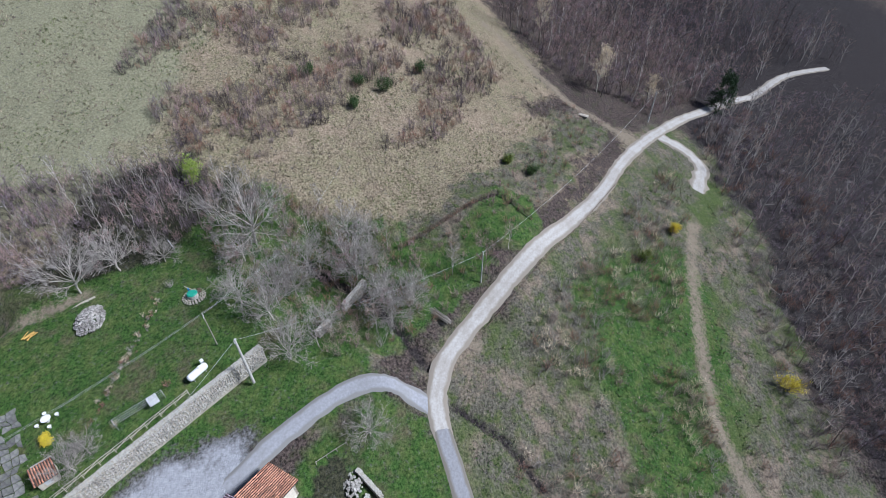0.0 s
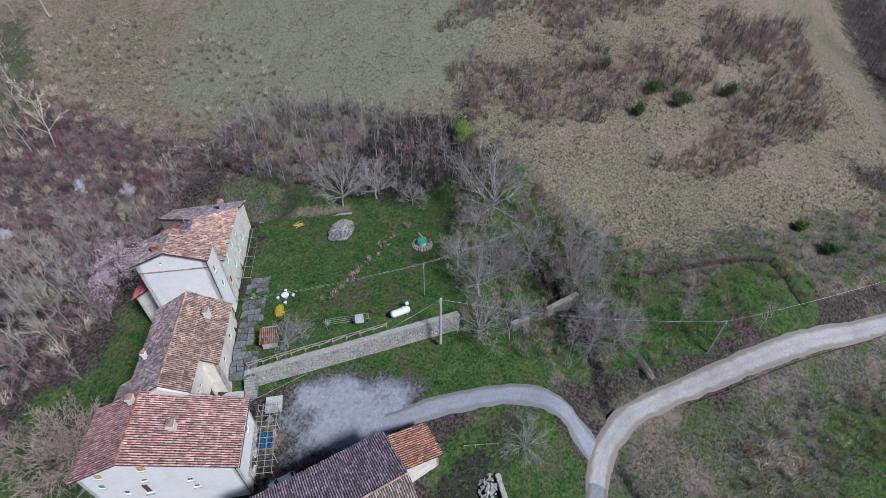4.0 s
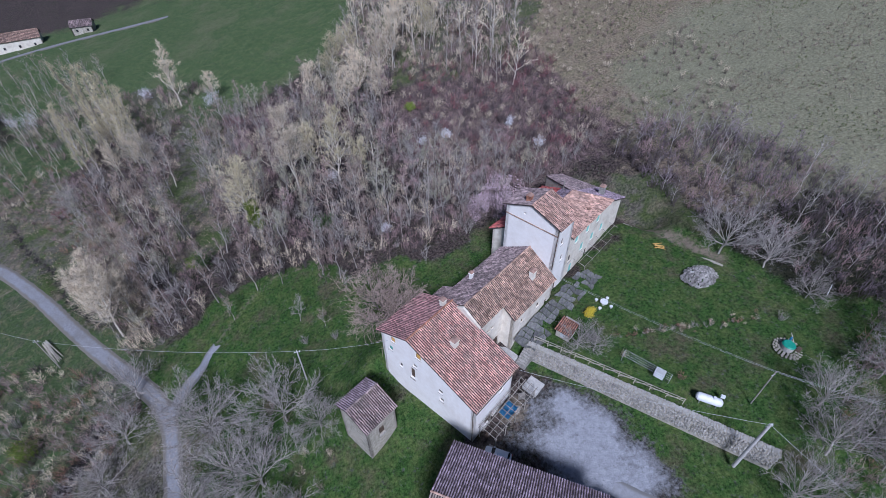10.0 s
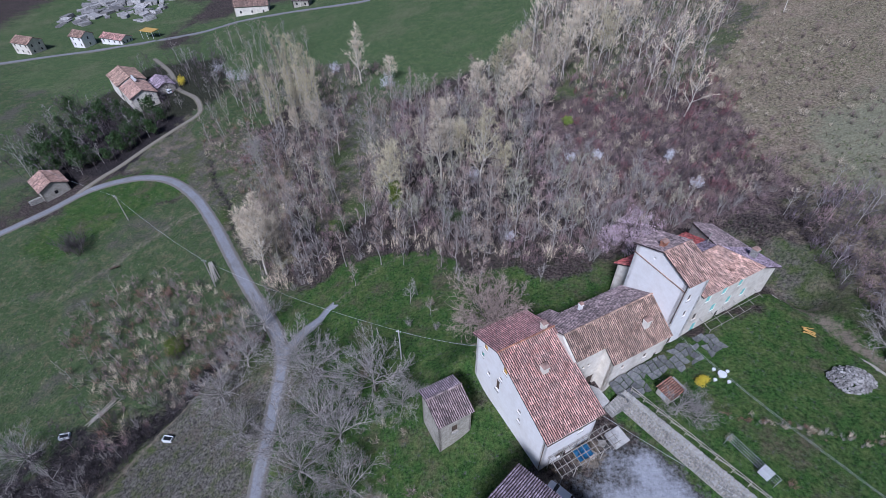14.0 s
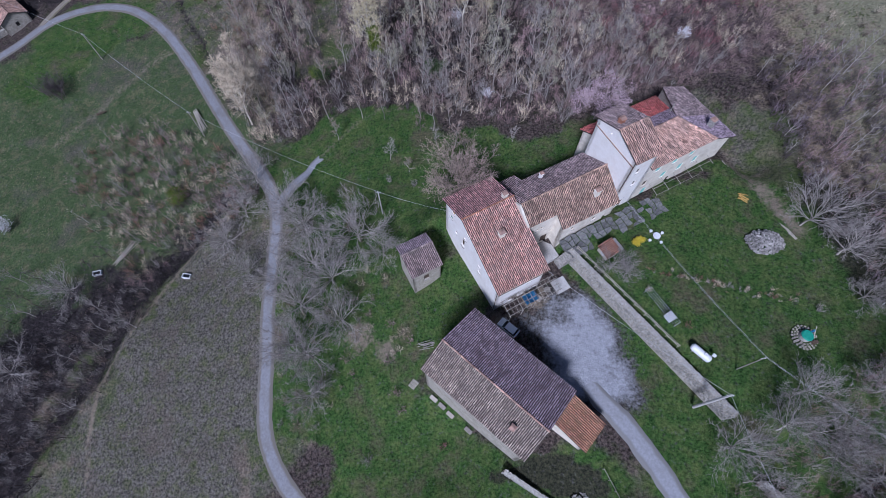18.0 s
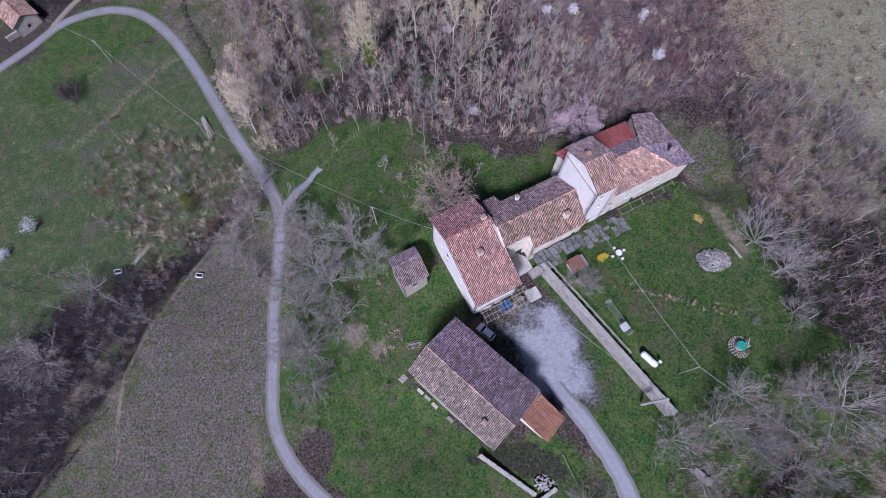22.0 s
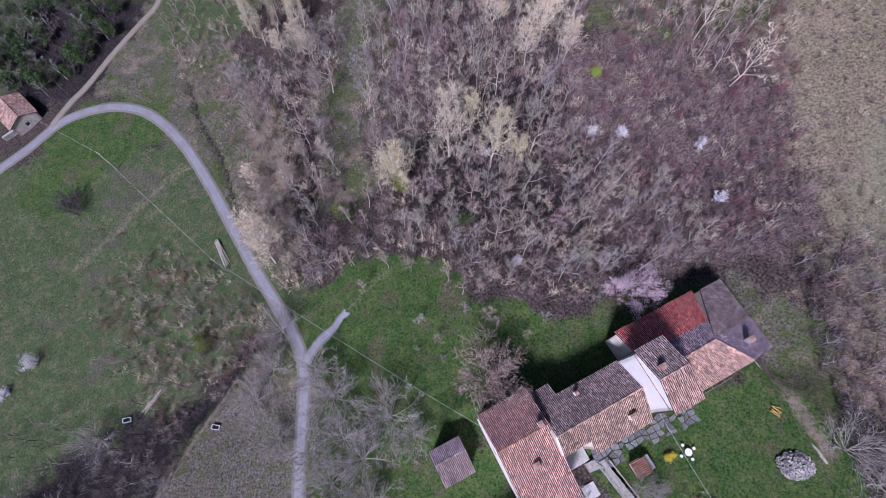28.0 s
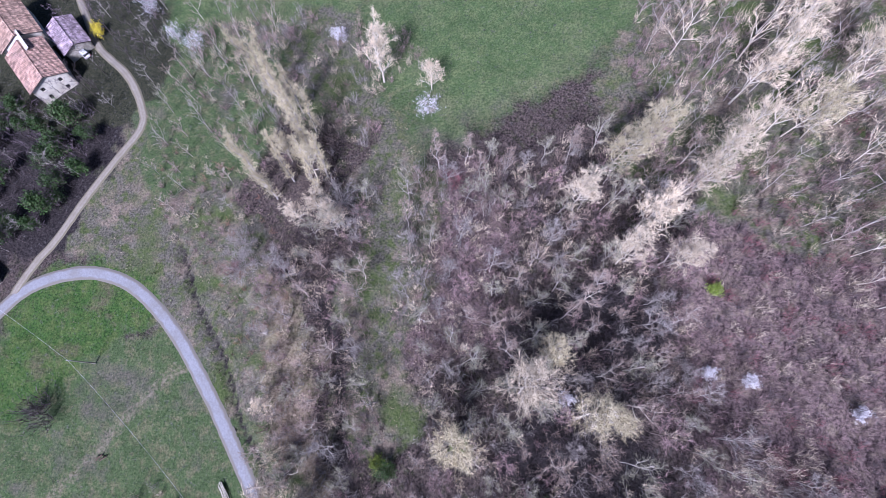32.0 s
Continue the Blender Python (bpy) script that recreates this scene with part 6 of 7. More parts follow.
class Limbs:
    """Gathers limbs (three-sided, tapered) and twigs (slender blades)."""

    def __init__(self):
        self.p, self.q, self.r0, self.r1, self.tip = [], [], [], [], []

    def add(self, p, q, r0, r1, tip=False):
        self.p.append(p), self.q.append(q), self.r0.append(r0), self.r1.append(r1), self.tip.append(tip)

    def many(self, p, q, r0, r1):
        n = len(p)
        self.p.extend(p), self.q.extend(q), self.r0.extend(r0), self.r1.extend(np.broadcast_to(r1, n)), self.tip.extend([True] * n)

    def arrays(self):
        p, q = np.array(self.p, float), np.array(self.q, float)
        r0, r1 = np.array(self.r0)[:, None, None], np.array(self.r1)[:, None, None]
        d = q - p
        d /= np.linalg.norm(d, axis=1, keepdims=True) + 1e-9
        s = np.cross(d, np.where(np.abs(d[:, 2:]) < 0.8, [[0, 0, 1.0]], [[1.0, 0, 0]]))
        s /= np.linalg.norm(s, axis=1, keepdims=True) + 1e-9
        t = np.cross(d, s)
        ang = np.array([0, 2.094, 4.189])
        ring = s[:, None] * np.cos(ang)[None, :, None] + t[:, None] * np.sin(ang)[None, :, None]
        co = np.concatenate([p[:, None] + ring * r0, q[:, None] + ring * r1], 1)
        n = len(p)
        base = np.arange(n)[:, None] * 6
        quads = (base[:, :, None] + np.array([[0, 1, 4, 3], [1, 2, 5, 4], [2, 0, 3, 5]])[None]).reshape(-1, 4)
        return co.reshape(-1, 3), quads


class Spikes(Limbs):
    def arrays(self):
        co, _ = super().arrays()
        co = co.reshape(-1, 6, 3)
        n = len(co)
        turn = np.arange(n) % 3
        co = np.stack([co[np.arange(n), turn], co[np.arange(n), (turn + 1) % 3], co[:, 3:].mean(1)], 1)
        return co.reshape(-1, 3), np.arange(n * 3).reshape(-1, 3)


def mesh_of(name, co, faces, mat):
    me = bpy.data.meshes.new(name)
    n, k = len(faces), faces.shape[1]
    me.vertices.add(len(co))
    me.vertices.foreach_set("co", np.asarray(co, np.float32).ravel())
    me.loops.add(n * k)
    me.loops.foreach_set("vertex_index", np.asarray(faces, np.int32).ravel())
    me.polygons.add(n)
    me.polygons.foreach_set("loop_start", np.arange(0, n * k, k, dtype=np.int32))
    me.update(calc_edges=True)
    me.materials.append(mat)
    return me


def unit(v):
    return v / (np.linalg.norm(v) + 1e-9)


def fork(r, d, n, low, high, up=0.0):
    """n directions for each of d, turned away from it by low to high degrees."""
    d = np.repeat(d, n, 0)
    side = r.normal(0, 1, d.shape)
    side -= (side * d).sum(1, keepdims=True) * d
    side /= np.linalg.norm(side, axis=1, keepdims=True) + 1e-9
    a = np.radians(r.uniform(low, high, (len(d), 1)))
    d = d * np.cos(a) + side * np.sin(a) + np.array([0, 0, up])
    return d / (np.linalg.norm(d, axis=1, keepdims=True) + 1e-9)


def grow(seed, height, spread_, limbs=11, boughs=5, shoots=4, twigs=3, clear=0.25, lift=0.7, girth=0.018, twig_len=1.0, twig_r=0.03, droop=0.0, dome=False, plain=False):
    """A bare tree: trunk, limbs, boughs, shoots and twigs. lift: how steeply the limbs rise; dome: a short trunk that forks into a round crown."""
    r = np.random.RandomState(seed)
    wood, fine = Limbs(), Spikes()
    r0 = height * girth
    lean = r.normal(0, 0.05, 2)
    trunk = height * (0.42 if dome else 1.0)
    rings = 3 if plain or dome else 5
    pts = [np.array([0, 0, -0.4])]
    for i in range(1, rings + 1):
        f = i / rings
        pts.append(np.array([lean[0] * trunk * f, lean[1] * trunk * f, trunk * f]) + np.array([*r.normal(0, 0.015 * height, 2), 0]))
    thin = 0.45 if dome else 0.95
    for i in range(rings):
        wood.add(pts[i], pts[i + 1], r0 * (1 - thin * i / rings), r0 * (1 - thin * (i + 1) / rings))

    def along(f):
        i = min(int(f * rings), rings - 1)
        return pts[i] + (pts[i + 1] - pts[i]) * (f * rings - i)

    segs = 2 if plain else 4
    roots, ways, lengths, widths = [], [], [], []
    for l in range(limbs):
        u = (l + r.uniform(0, 1)) / limbs
        a = l * 2.4 + r.uniform(-0.4, 0.4)
        if dome:
            f, rise = 0.5 + 0.5 * u, radians(8 + 72 * u**1.2)
            reach = spread_ * math.cos(rise) * 0.95 + height * 0.62 * math.sin(rise)
            reach *= r.uniform(0.8, 1.1)
            d, lr = np.array([math.cos(a) * math.cos(rise), math.sin(a) * math.cos(rise), math.sin(rise)]), r0 * 0.34
        else:
            f = clear + (0.96 - clear) * u
            reach = spread_ * (1.08 - 0.62 * f) * r.uniform(0.75, 1.15) * 1.15
            d, lr = unit(np.array([math.cos(a), math.sin(a), (lift + r.uniform(-0.15, 0.2)) * 1.1])), r0 * (1 - f) * 0.55 + 0.035
        path = [along(f)]
        for k in range(segs):
            d = unit(d + np.array([*r.normal(0, 0.18, 2), r.normal((0.02 if dome else 0.16) - droop, 0.10)]))
            path.append(path[-1] + d * reach / segs)
        for k in range(segs):
            wood.add(path[k], path[k + 1], lr * (1 - 0.78 * k / segs), lr * (1 - 0.78 * (k + 1) / segs))
        for b in range(boughs):
            g = 0.22 + 0.78 * (b + r.uniform(0, 0.95)) / boughs
            k = min(int(g * segs), segs - 1)
            roots.append(path[k] + (path[k + 1] - path[k]) * (g * segs - k))
            ways.append(unit(path[k + 1] - path[k]))
            lengths.append(reach * (0.62 - 0.30 * g) * r.uniform(0.6, 1.2))
            widths.append(lr * (1 - 0.8 * g) * 0.6 + 0.015)
    o, way, length, width = np.array(roots), np.array(ways), np.array(lengths)[:, None], np.array(widths)
    way = fork(r, way, 1, 22, 58, 0.12 - droop)
    bend = fork(r, way, 1, 5, 25, 0.12 - droop)
    mid, end = o + way * length * 0.5, o + way * length * 0.5 + bend * length * 0.5
    if plain:
        fine.many(o, end, width * 1.3, 0.0)
    else:
        wood.many(o, mid, width, width * 0.6)
        fine.many(mid, end, width * 0.9, 0.0)
    h = r.uniform(0.15, 1.0, (len(o) * shoots, 1))
    rep_ = lambda v: np.repeat(v, shoots, 0)
    q = np.where(h < 0.5, rep_(o) + rep_(way) * rep_(length) * h, rep_(mid) + rep_(bend) * rep_(length) * (h - 0.5))
    sd = fork(r, bend, shoots, 22, 60, 0.10 - droop)
    sl = rep_(length) * r.uniform(0.28, 0.55, h.shape) + 0.15
    fine.many(q, q + sd * sl, np.full(len(q), twig_r * 1.15), 0.0)
    h = r.uniform(0.2, 1.0, (len(q) * twigs, 1))
    rep_ = lambda v: np.repeat(v, twigs, 0)
    t = rep_(q) + rep_(sd) * rep_(sl) * h
    td = fork(r, sd, twigs, 18, 55, 0.10 - droop)
    fine.many(t, t + td * twig_len * r.uniform(0.35, 0.85, h.shape), np.full(len(t), twig_r), 0.0)
    return wood, fine


def bush(seed, height, width, stems=16, twigs=4, twig_r=0.02):
    r = np.random.RandomState(seed)
    wood, fine = Limbs(), Spikes()
    for s in range(stems):
        a, o = r.uniform(0, 6.283), r.uniform(0, width * 0.18, 2)
        out = r.uniform(0.15, 1.0) * width * 0.5
        p = np.array([math.cos(a) * o[0], math.sin(a) * o[1], -0.25])
        e = np.array([math.cos(a) * out, math.sin(a) * out, height * r.uniform(0.65, 1.0) * (1 - 0.25 * out / width)])
        m = (p + e) / 2 + np.array([*r.normal(0, 0.1 * width, 2), height * 0.1])
        wood.add(p, m, 0.04, 0.026)
        fine.add(m, e, 0.028, 0.0)
        for w in range(twigs * 2):
            h = r.uniform(0.1, 0.9)
            q = m + (e - m) * h if w % 2 else p + (m - p) * (0.4 + 0.6 * h)
            d = unit(unit(e - p) + r.normal(0, 0.55, 3))
            fine.add(q, q + d * height * r.uniform(0.22, 0.55), twig_r, 0.0)
    return wood, fine


def leaves(seed, centres, per, reach, size):
    """Small folded leaves round given points."""
    r = np.random.RandomState(seed)
    c = np.repeat(np.asarray(centres, float), per, 0)
    n = len(c)
    o = c + r.normal(0, reach, (n, 3))
    d, e = r.normal(0, 1, (n, 3)), r.normal(0, 1, (n, 3))
    d /= np.linalg.norm(d, axis=1, keepdims=True)
    e = np.cross(d, e)
    e /= np.linalg.norm(e, axis=1, keepdims=True) + 1e-9
    f = np.cross(d, e)
    s = size * r.uniform(0.6, 1.3, (n, 1))
    co = np.stack([o, o + d * s * 0.5 + e * s * 0.4 + f * s * 0.15, o + d * s, o + d * s * 0.5 - e * s * 0.4 + f * s * 0.15], 1).reshape(-1, 3)
    base = np.arange(n)[:, None] * 4
    return co, (base[:, :, None] + np.array([[0, 1, 2], [0, 2, 3]])[None]).reshape(-1, 3)


def twig_points(fine):
    return np.array(fine.q)


KINDS = {}  # kind -> list of (wood arrays, fine arrays, leaf arrays or None)
WOODS = {"poplar": ("pale", "pale"), "poplar_buds": ("pale", "yellow"), "woodland": ("grey", "brown"), "woodland_mauve": ("brown", "mauve"), "woodland_grey": ("grey", "grey"), "walnut": ("grey", "grey"),
         "spindly": ("grey", "brown"), "shrub": ("brown", "brown"), "shrub_mauve": ("brown", "mauve"), "shrub_wine": ("dark", "wine"), "shrub_dark": ("dark", "dark"), "shrub_russet": ("brown", "russet"),
         "shrub_grey": ("grey", "grey"), "shrub_straw": ("brown", "pale"), "woodland_dark": ("dark", "dark"), "column": ("grey", "yellow"), "woodland_purple": ("dark", "purple"), "woodland_cream": ("pale", "brown"), "woodland_olive": ("grey", "olive"), "fruit": ("brown", "brown"), "shrub_purple": ("dark", "purple")}


def variant(kind, i):
    s = sum(map(ord, kind)) * 10 + i
    light = i > 3  # plainer ones for woods that stay far off
    if kind.startswith("poplar"):
        return grow(s, 15 + 2 * (i % 3), 5.2, 11 if light else 20, 5 if light else 7, 3 if light else 5, 2 if light else 4, 0.2, 0.9, 0.014, 1.4, 0.045 if light else 0.036, plain=light)
    if kind == "column":
        return grow(s, 23, 2.3, 34, 5, 3, 3, 0.04, 2.6, 0.012, 1.6, 0.034)
    if kind.startswith("woodland"):
        return grow(s, 8.5 + 1.3 * (i % 4), 3.4, 7 if light else 9, 3 if light else 4, 3 if light else 5, 2 if light else 4, 0.2, 0.8, 0.012, 1.1, 0.042 if light else 0.022, plain=light)
    if kind == "walnut":
        return grow(s, 8.0 + 1.0 * (i % 3), 5.4, 15, 9, 6, 3, girth=0.026, twig_len=1.0, twig_r=0.028, dome=True)
    if kind == "fruit":
        return grow(s, 6.4, 3.7, 22, 9, 7, 3, girth=0.024, twig_len=0.9, twig_r=0.027, dome=True)
    if kind == "spindly":
        return grow(s, 9.5 + i % 4, 2.0, 9, 4, 4, 3, 0.3, 1.0, 0.012, 1.0, 0.03)
    if light:
        return bush(s, 2.6 + 0.4 * (i % 4), 3.2 + 0.3 * (i % 4), 12, 4, 0.026)
    return bush(s, 2.6 + 0.4 * (i % 4), 3.2 + 0.3 * i, 18, 6, 0.022)


def made(kind, i):
    key = (kind, i)
    if key not in KINDS:
        w, f = variant(kind, i)
        KINDS[key] = (w.arrays(), f.arrays())
    return KINDS[key]


TREE_LABELS = {"poplar": "tall bare pale-barked poplar in the wood", "poplar_buds": "tall pale poplar with yellowish buds", "woodland": "slender bare brown woodland tree",
               "woodland_mauve": "slender bare woodland tree with mauve twigs", "woodland_grey": "slender bare grey woodland tree", "walnut": "broad bare grey walnut tree with spreading limbs",
               "spindly": "thin bare tree at the wood's edge", "woodland_dark": "bare dark-twigged woodland tree", "woodland_purple": "bare tree with dull purple twigs", "woodland_cream": "slender bare woodland tree with cream twigs", "woodland_olive": "slender bare woodland tree with olive-grey budding twigs", "fruit": "round dense bare fruit tree", "column": "narrow upright bare poplar with yellow buds"}
PLANTS = {}


def plant(kind, i, x, y, size=1.0, turn=None, label="", group=""):
    """A tree or shrub of its own: built once a kind, then copied."""
    h = np.random.RandomState(int(x * 31 + y * 17) % 100000)
    m = Matrix.Translation(at(x, y)) @ Matrix.Rotation(h.uniform(0, 6.28) if turn is None else turn, 4, "Z") @ Matrix.Rotation(h.normal(0, 0.04), 4, "X")
    tree = not kind.startswith("shrub")
    key = (kind, i)
    if key not in PLANTS:
        (wc, wf), (fc, ff) = made(kind, i)
        bark_, twig = WOODS[kind]
        PLANTS[key] = (mesh_of("trunk" if tree else "stem", wc, wf, BARK[bark_]), mesh_of("crown", fc, ff, TWIG[twig]))
    ob = thing("tree" if tree else "shrub", m, label or TREE_LABELS.get(kind, {"shrub": "bare brown shrub in rough grass", "shrub_mauve": "bare shrub with mauve twigs", "shrub_wine": "wine-red bare shrub on the lawn",
               "shrub_dark": "dark bare bramble shrub", "shrub_russet": "russet bare shrub on the lawn", "shrub_grey": "grey bare shrub on the grass", "shrub_straw": "pale straw-coloured shrub on the lawn"}.get(kind, "")), "tree" if tree else "shrub", group)
    for me, name in zip(PLANTS[key], ("trunk", "crown") if tree else ("stem", "crown")):
        o = new(name, me)
        o.parent = ob
        o.scale = (size,) * 3
    return ob


def scatter(poly, count, seed, gap, clump=0.0):
    """Places in a polygon, at least gap apart; clump: how far they gather in drifts (0 to 1)."""
    r = np.random.RandomState(seed)
    px, py = np.array(poly).T
    out, grid = [], {}
    tries = r.uniform(0, 1, (count * 12, 2)) * (px.max() - px.min(), py.max() - py.min()) + (px.min(), py.min())
    ok = inside(tries[:, 0], tries[:, 1], poly, 0.01) > 0.5
    if clump:
        ok &= hash_noise(tries[:, 0], tries[:, 1], 16, seed % 9) > r.uniform(-1, 1, len(tries)) * (1 - clump)
    for x, y in tries[ok]:
        c = (int(x // gap), int(y // gap))
        if any((x - a) ** 2 + (y - b) ** 2 < gap * gap for i in (-1, 0, 1) for j in (-1, 0, 1) for a, b in grid.get((c[0] + i, c[1] + j), ())):
            continue
        grid.setdefault(c, []).append((x, y))
        out.append((x, y))
        if len(out) >= count:
            break
    return out


FOOTPRINTS = [[(5, 50), (13.5, 54), (24, 60), (28, 62), (50, 72), (44, 90), (24, 84), (-4, 66)], [(2, 50), (17, 36), (23, 31), (18, 25), (8, 24), (-10, 40)], [(-11, 54), (-3, 58), (-7, 65), (-13, 61)]]


def clear_of(x, y, margin=2.4):
    for line in LANES:
        if -hollow(np.array([x]), np.array([y]), line, margin, 1.0)[0] > 0.02:
            return False
    if -hollow(np.array([x]), np.array([y]), [(-33, 182), (-32, 166), (-34, 150), (-34, 138), (-29, 118)], 3.0, 1.0)[0] > 0.02:
        return False
    return all(inside(np.array([x]), np.array([y]), f, 0.8)[0] < 0.5 for f in FOOTPRINTS)


def thicket(name, label, category, places, kinds, sizes, seed, plain=True):
    """Many plants that nobody could count, one mesh for the wood and one for the twigs of each colour."""
    r = np.random.RandomState(seed)
    sorted_in = {}
    for x, y in places:
        kind = kinds[r.randint(len(kinds))]
        sorted_in.setdefault(kind, []).append((x, y))
    for kind, spots in sorted_in.items():
        xy = np.array(spots)
        z = land(xy[:, 0], xy[:, 1])
        pieces = {0: [], 1: []}
        offset = {0: 0, 1: 0}
        faces = {0: [], 1: []}
        for (x, y), h in zip(spots, z):
            s, a, i = r.uniform(*sizes), r.uniform(0, 6.283), r.randint(4) + (4 if plain else 0)
            c, n = math.cos(a) * s, math.sin(a) * s
            rot = np.array([[c, n, 0], [-n, c, 0], [0, 0, s * r.uniform(0.85, 1.2)]])
            for k, (co, fa) in enumerate(made(kind, i)):
                pieces[k].append(co @ rot + (x, y, h))
                faces[k].append(fa + offset[k])
                offset[k] += len(co)
        bark_, twig = WOODS[kind]
        root = thing(name, Matrix(), label, category, kind="stuff")
        for k, (part_name, mat) in enumerate((("stems", BARK[bark_]), ("twigs", TWIG[twig]))):
            ob = new(part_name, mesh_of(part_name, np.concatenate(pieces[k]), np.concatenate(faces[k]), mat))
            ob.parent = root
            ob["kind"] = "stuff"


def leafy(name, m, seed, kind, label, category, leaf, points, per, reach, size):
    """A plant of leaves or blossom about given points, on stems."""
    ob = thing(name, m, label, category)
    w, f = bush(seed, points[0], points[1], 14, 4) if not isinstance(points[0], Limbs) else points
    o = new("stem", mesh_of("stem", *w.arrays(), BARK["brown"]))
    o.parent = ob
    o = new("crown", mesh_of("crown", *f.arrays(), TWIG["brown"]))
    o.parent = ob
    co, fa = leaves(seed, np.concatenate([twig_points(f), (np.array(f.p) + np.array(f.q)) / 2]), per, reach, size)
    o = new("blossom" if "blossom" in label or "flower" in label else "leaves", mesh_of("leaves", co, fa, leaf))
    o.parent = ob
    return ob


# single trees that stand out
for i, (kind, x, y, size) in enumerate([
        ("poplar_buds", -20.0, 116.5, 1.15), ("poplar", -7.5, 124.5, 1.2), ("poplar_buds", 2.0, 120.5, 1.0), ("poplar", -48.0, 100.5, 1.15), ("poplar", -51.5, 106, 0.9), ("poplar", -46.5, 105.5, 0.75),
        ("woodland_grey", -14.2, 84.5, 0.55), ("spindly", -21.0, 97.2, 0.8), ("spindly", -26.1, 92.0, 0.7), ("spindly", -16, 96, 0.8), ("spindly", -5.1, 89.8, 0.95), ("spindly", -8, 93, 0.8), ("spindly", 0.5, 92, 0.8),
        ("woodland", -0.6, 85, 0.7), ("woodland_mauve", 7.3, 88.6, 0.6), ("walnut", -19.4, 66.2, 1.15), ("walnut", -14.6, 62.5, 0.7), ("walnut", -24.3, 58.4, 1.0), ("walnut", -27.8, 44.8, 0.95), ("walnut", -31.2, 70.5, 1.1),
        ("walnut", -22, 50.5, 0.85), ("walnut", -28.5, 62, 0.9), ("walnut", -30.5, 53.5, 0.95), ("walnut", -32, 47, 0.9), ("walnut", -27, 37.8, 0.75), ("walnut", -44, 84, 0.8), ("walnut", -45.5, 76, 0.7), ("walnut", -49, 70, 0.8), ("walnut", -34.8, 60, 0.9), ("walnut", -42.5, 62, 0.6), ("walnut", -35, 75.5, 0.8), ("walnut", -92, 45, 1.1), ("walnut", -101, 47, 1.0), ("walnut", -84, 62, 0.8),
        ("walnut", 60.4, 32.2, 1.25), ("walnut", 55.2, 23.4, 0.95), ("walnut", 45.8, 34.2, 0.72), ("walnut", 36.6, 27.6, 0.72), ("walnut", 42.5, 29.5, 0.7), ("walnut", 50.5, 29, 0.75), ("woodland_mauve", -7.8, 90.6, 0.55), ("woodland_grey", -4.5, 86.0, 0.50), ("woodland", -1.6, 90.0, 0.60), ("woodland_mauve", 4.7, 87.8, 0.60), ("woodland_grey", 10.4, 83.7, 0.45), ("woodland", 6.5, 80.7, 0.40), ("woodland_mauve", 1.1, 83.2, 0.45), ("woodland_mauve", 15.9, 86.7, 0.50), ("woodland", -10.1, 80.6, 0.50), ("walnut", 54.8, 60.6, 0.95), ("walnut", 58.5, 55, 0.7),
        ("walnut", 41.5, 10.2, 0.75), ("woodland_mauve", 48.8, -10.1, 0.95), ("woodland_grey", 49.6, -3.3, 0.7), ("woodland_mauve", 51.2, 15.9, 0.9), ("walnut", 44.7, 5.5, 0.55), ("woodland", 53.0, -15.9, 0.7), 
        ("walnut", 52.5, 15, 0.95), ("walnut", 43.2, 10.3, 0.75), ("walnut", 22.6, 17.0, 0.62), ("walnut", 58.8, 47.6, 0.5), ("walnut", 23.6, 54.6, 0.5), ("walnut", 25.7, 53.2, 0.36),
        ("poplar", 15.4, 155.5, 1.05), ("poplar_buds", 10.2, 168.4, 1.1), ("poplar", 34.3, 180, 1.1), ("poplar", 11.3, 148.5, 0.8), ("poplar_buds", -2.5, 131, 0.8), ("poplar_buds", 7.5, 121, 0.7), ("poplar", 20.5, 148, 0.85),
        ("poplar", 24, 162, 1.0), ("poplar_buds", 18, 172, 1.0), ("poplar", 4, 160, 0.9), ("poplar", 30, 168, 1.0), ("poplar", 44, 190, 1.0), ("poplar_buds", 42, 172, 1.0), ("poplar", 52, 182, 1.0),
        *[("column", x, y, z) for x, y, z in ((-62.5, 193, 1.0), (-59.5, 188, 0.95), (-60.5, 191.5, 0.9), (-56.5, 183.5, 1.0), (-54.5, 186, 0.85), (-53.5, 179, 0.95), (-51, 181, 0.8), (-50.5, 174.5, 1.0), (-47.5, 170, 0.9), (-61.7, 168, 0.9), (-58.5, 165, 0.8), (-64, 171, 0.85), (-55, 169, 0.8), (-49, 166, 0.8))],
        ("poplar_buds", -56, 174, 0.7), ("poplar", -44, 158, 0.7), ("poplar", -52, 160, 0.6), ("walnut", -43, 163, 0.7), ("poplar", -47, 161, 0.7), ("walnut", -63.6, 150, 0.7), ("poplar_buds", -50, 170, 0.8),
        ("poplar", -35.9, 193, 0.95), ("poplar", -24.8, 190, 0.6), ("poplar", -55.2, 121.5, 0.5), ("walnut", -64, 154.5, 0.55), ("poplar", 139, -57.7, 0.8), ("poplar", 113, -66.5, 0.85), ("poplar", 108.5, -82.5, 0.6)]):
    plant(kind, i % 4, x, y, size)
round_tree = plant("fruit", 2, -0.4, 72.2, 1.5, label="round dense bare fruit tree beside the farmhouse")

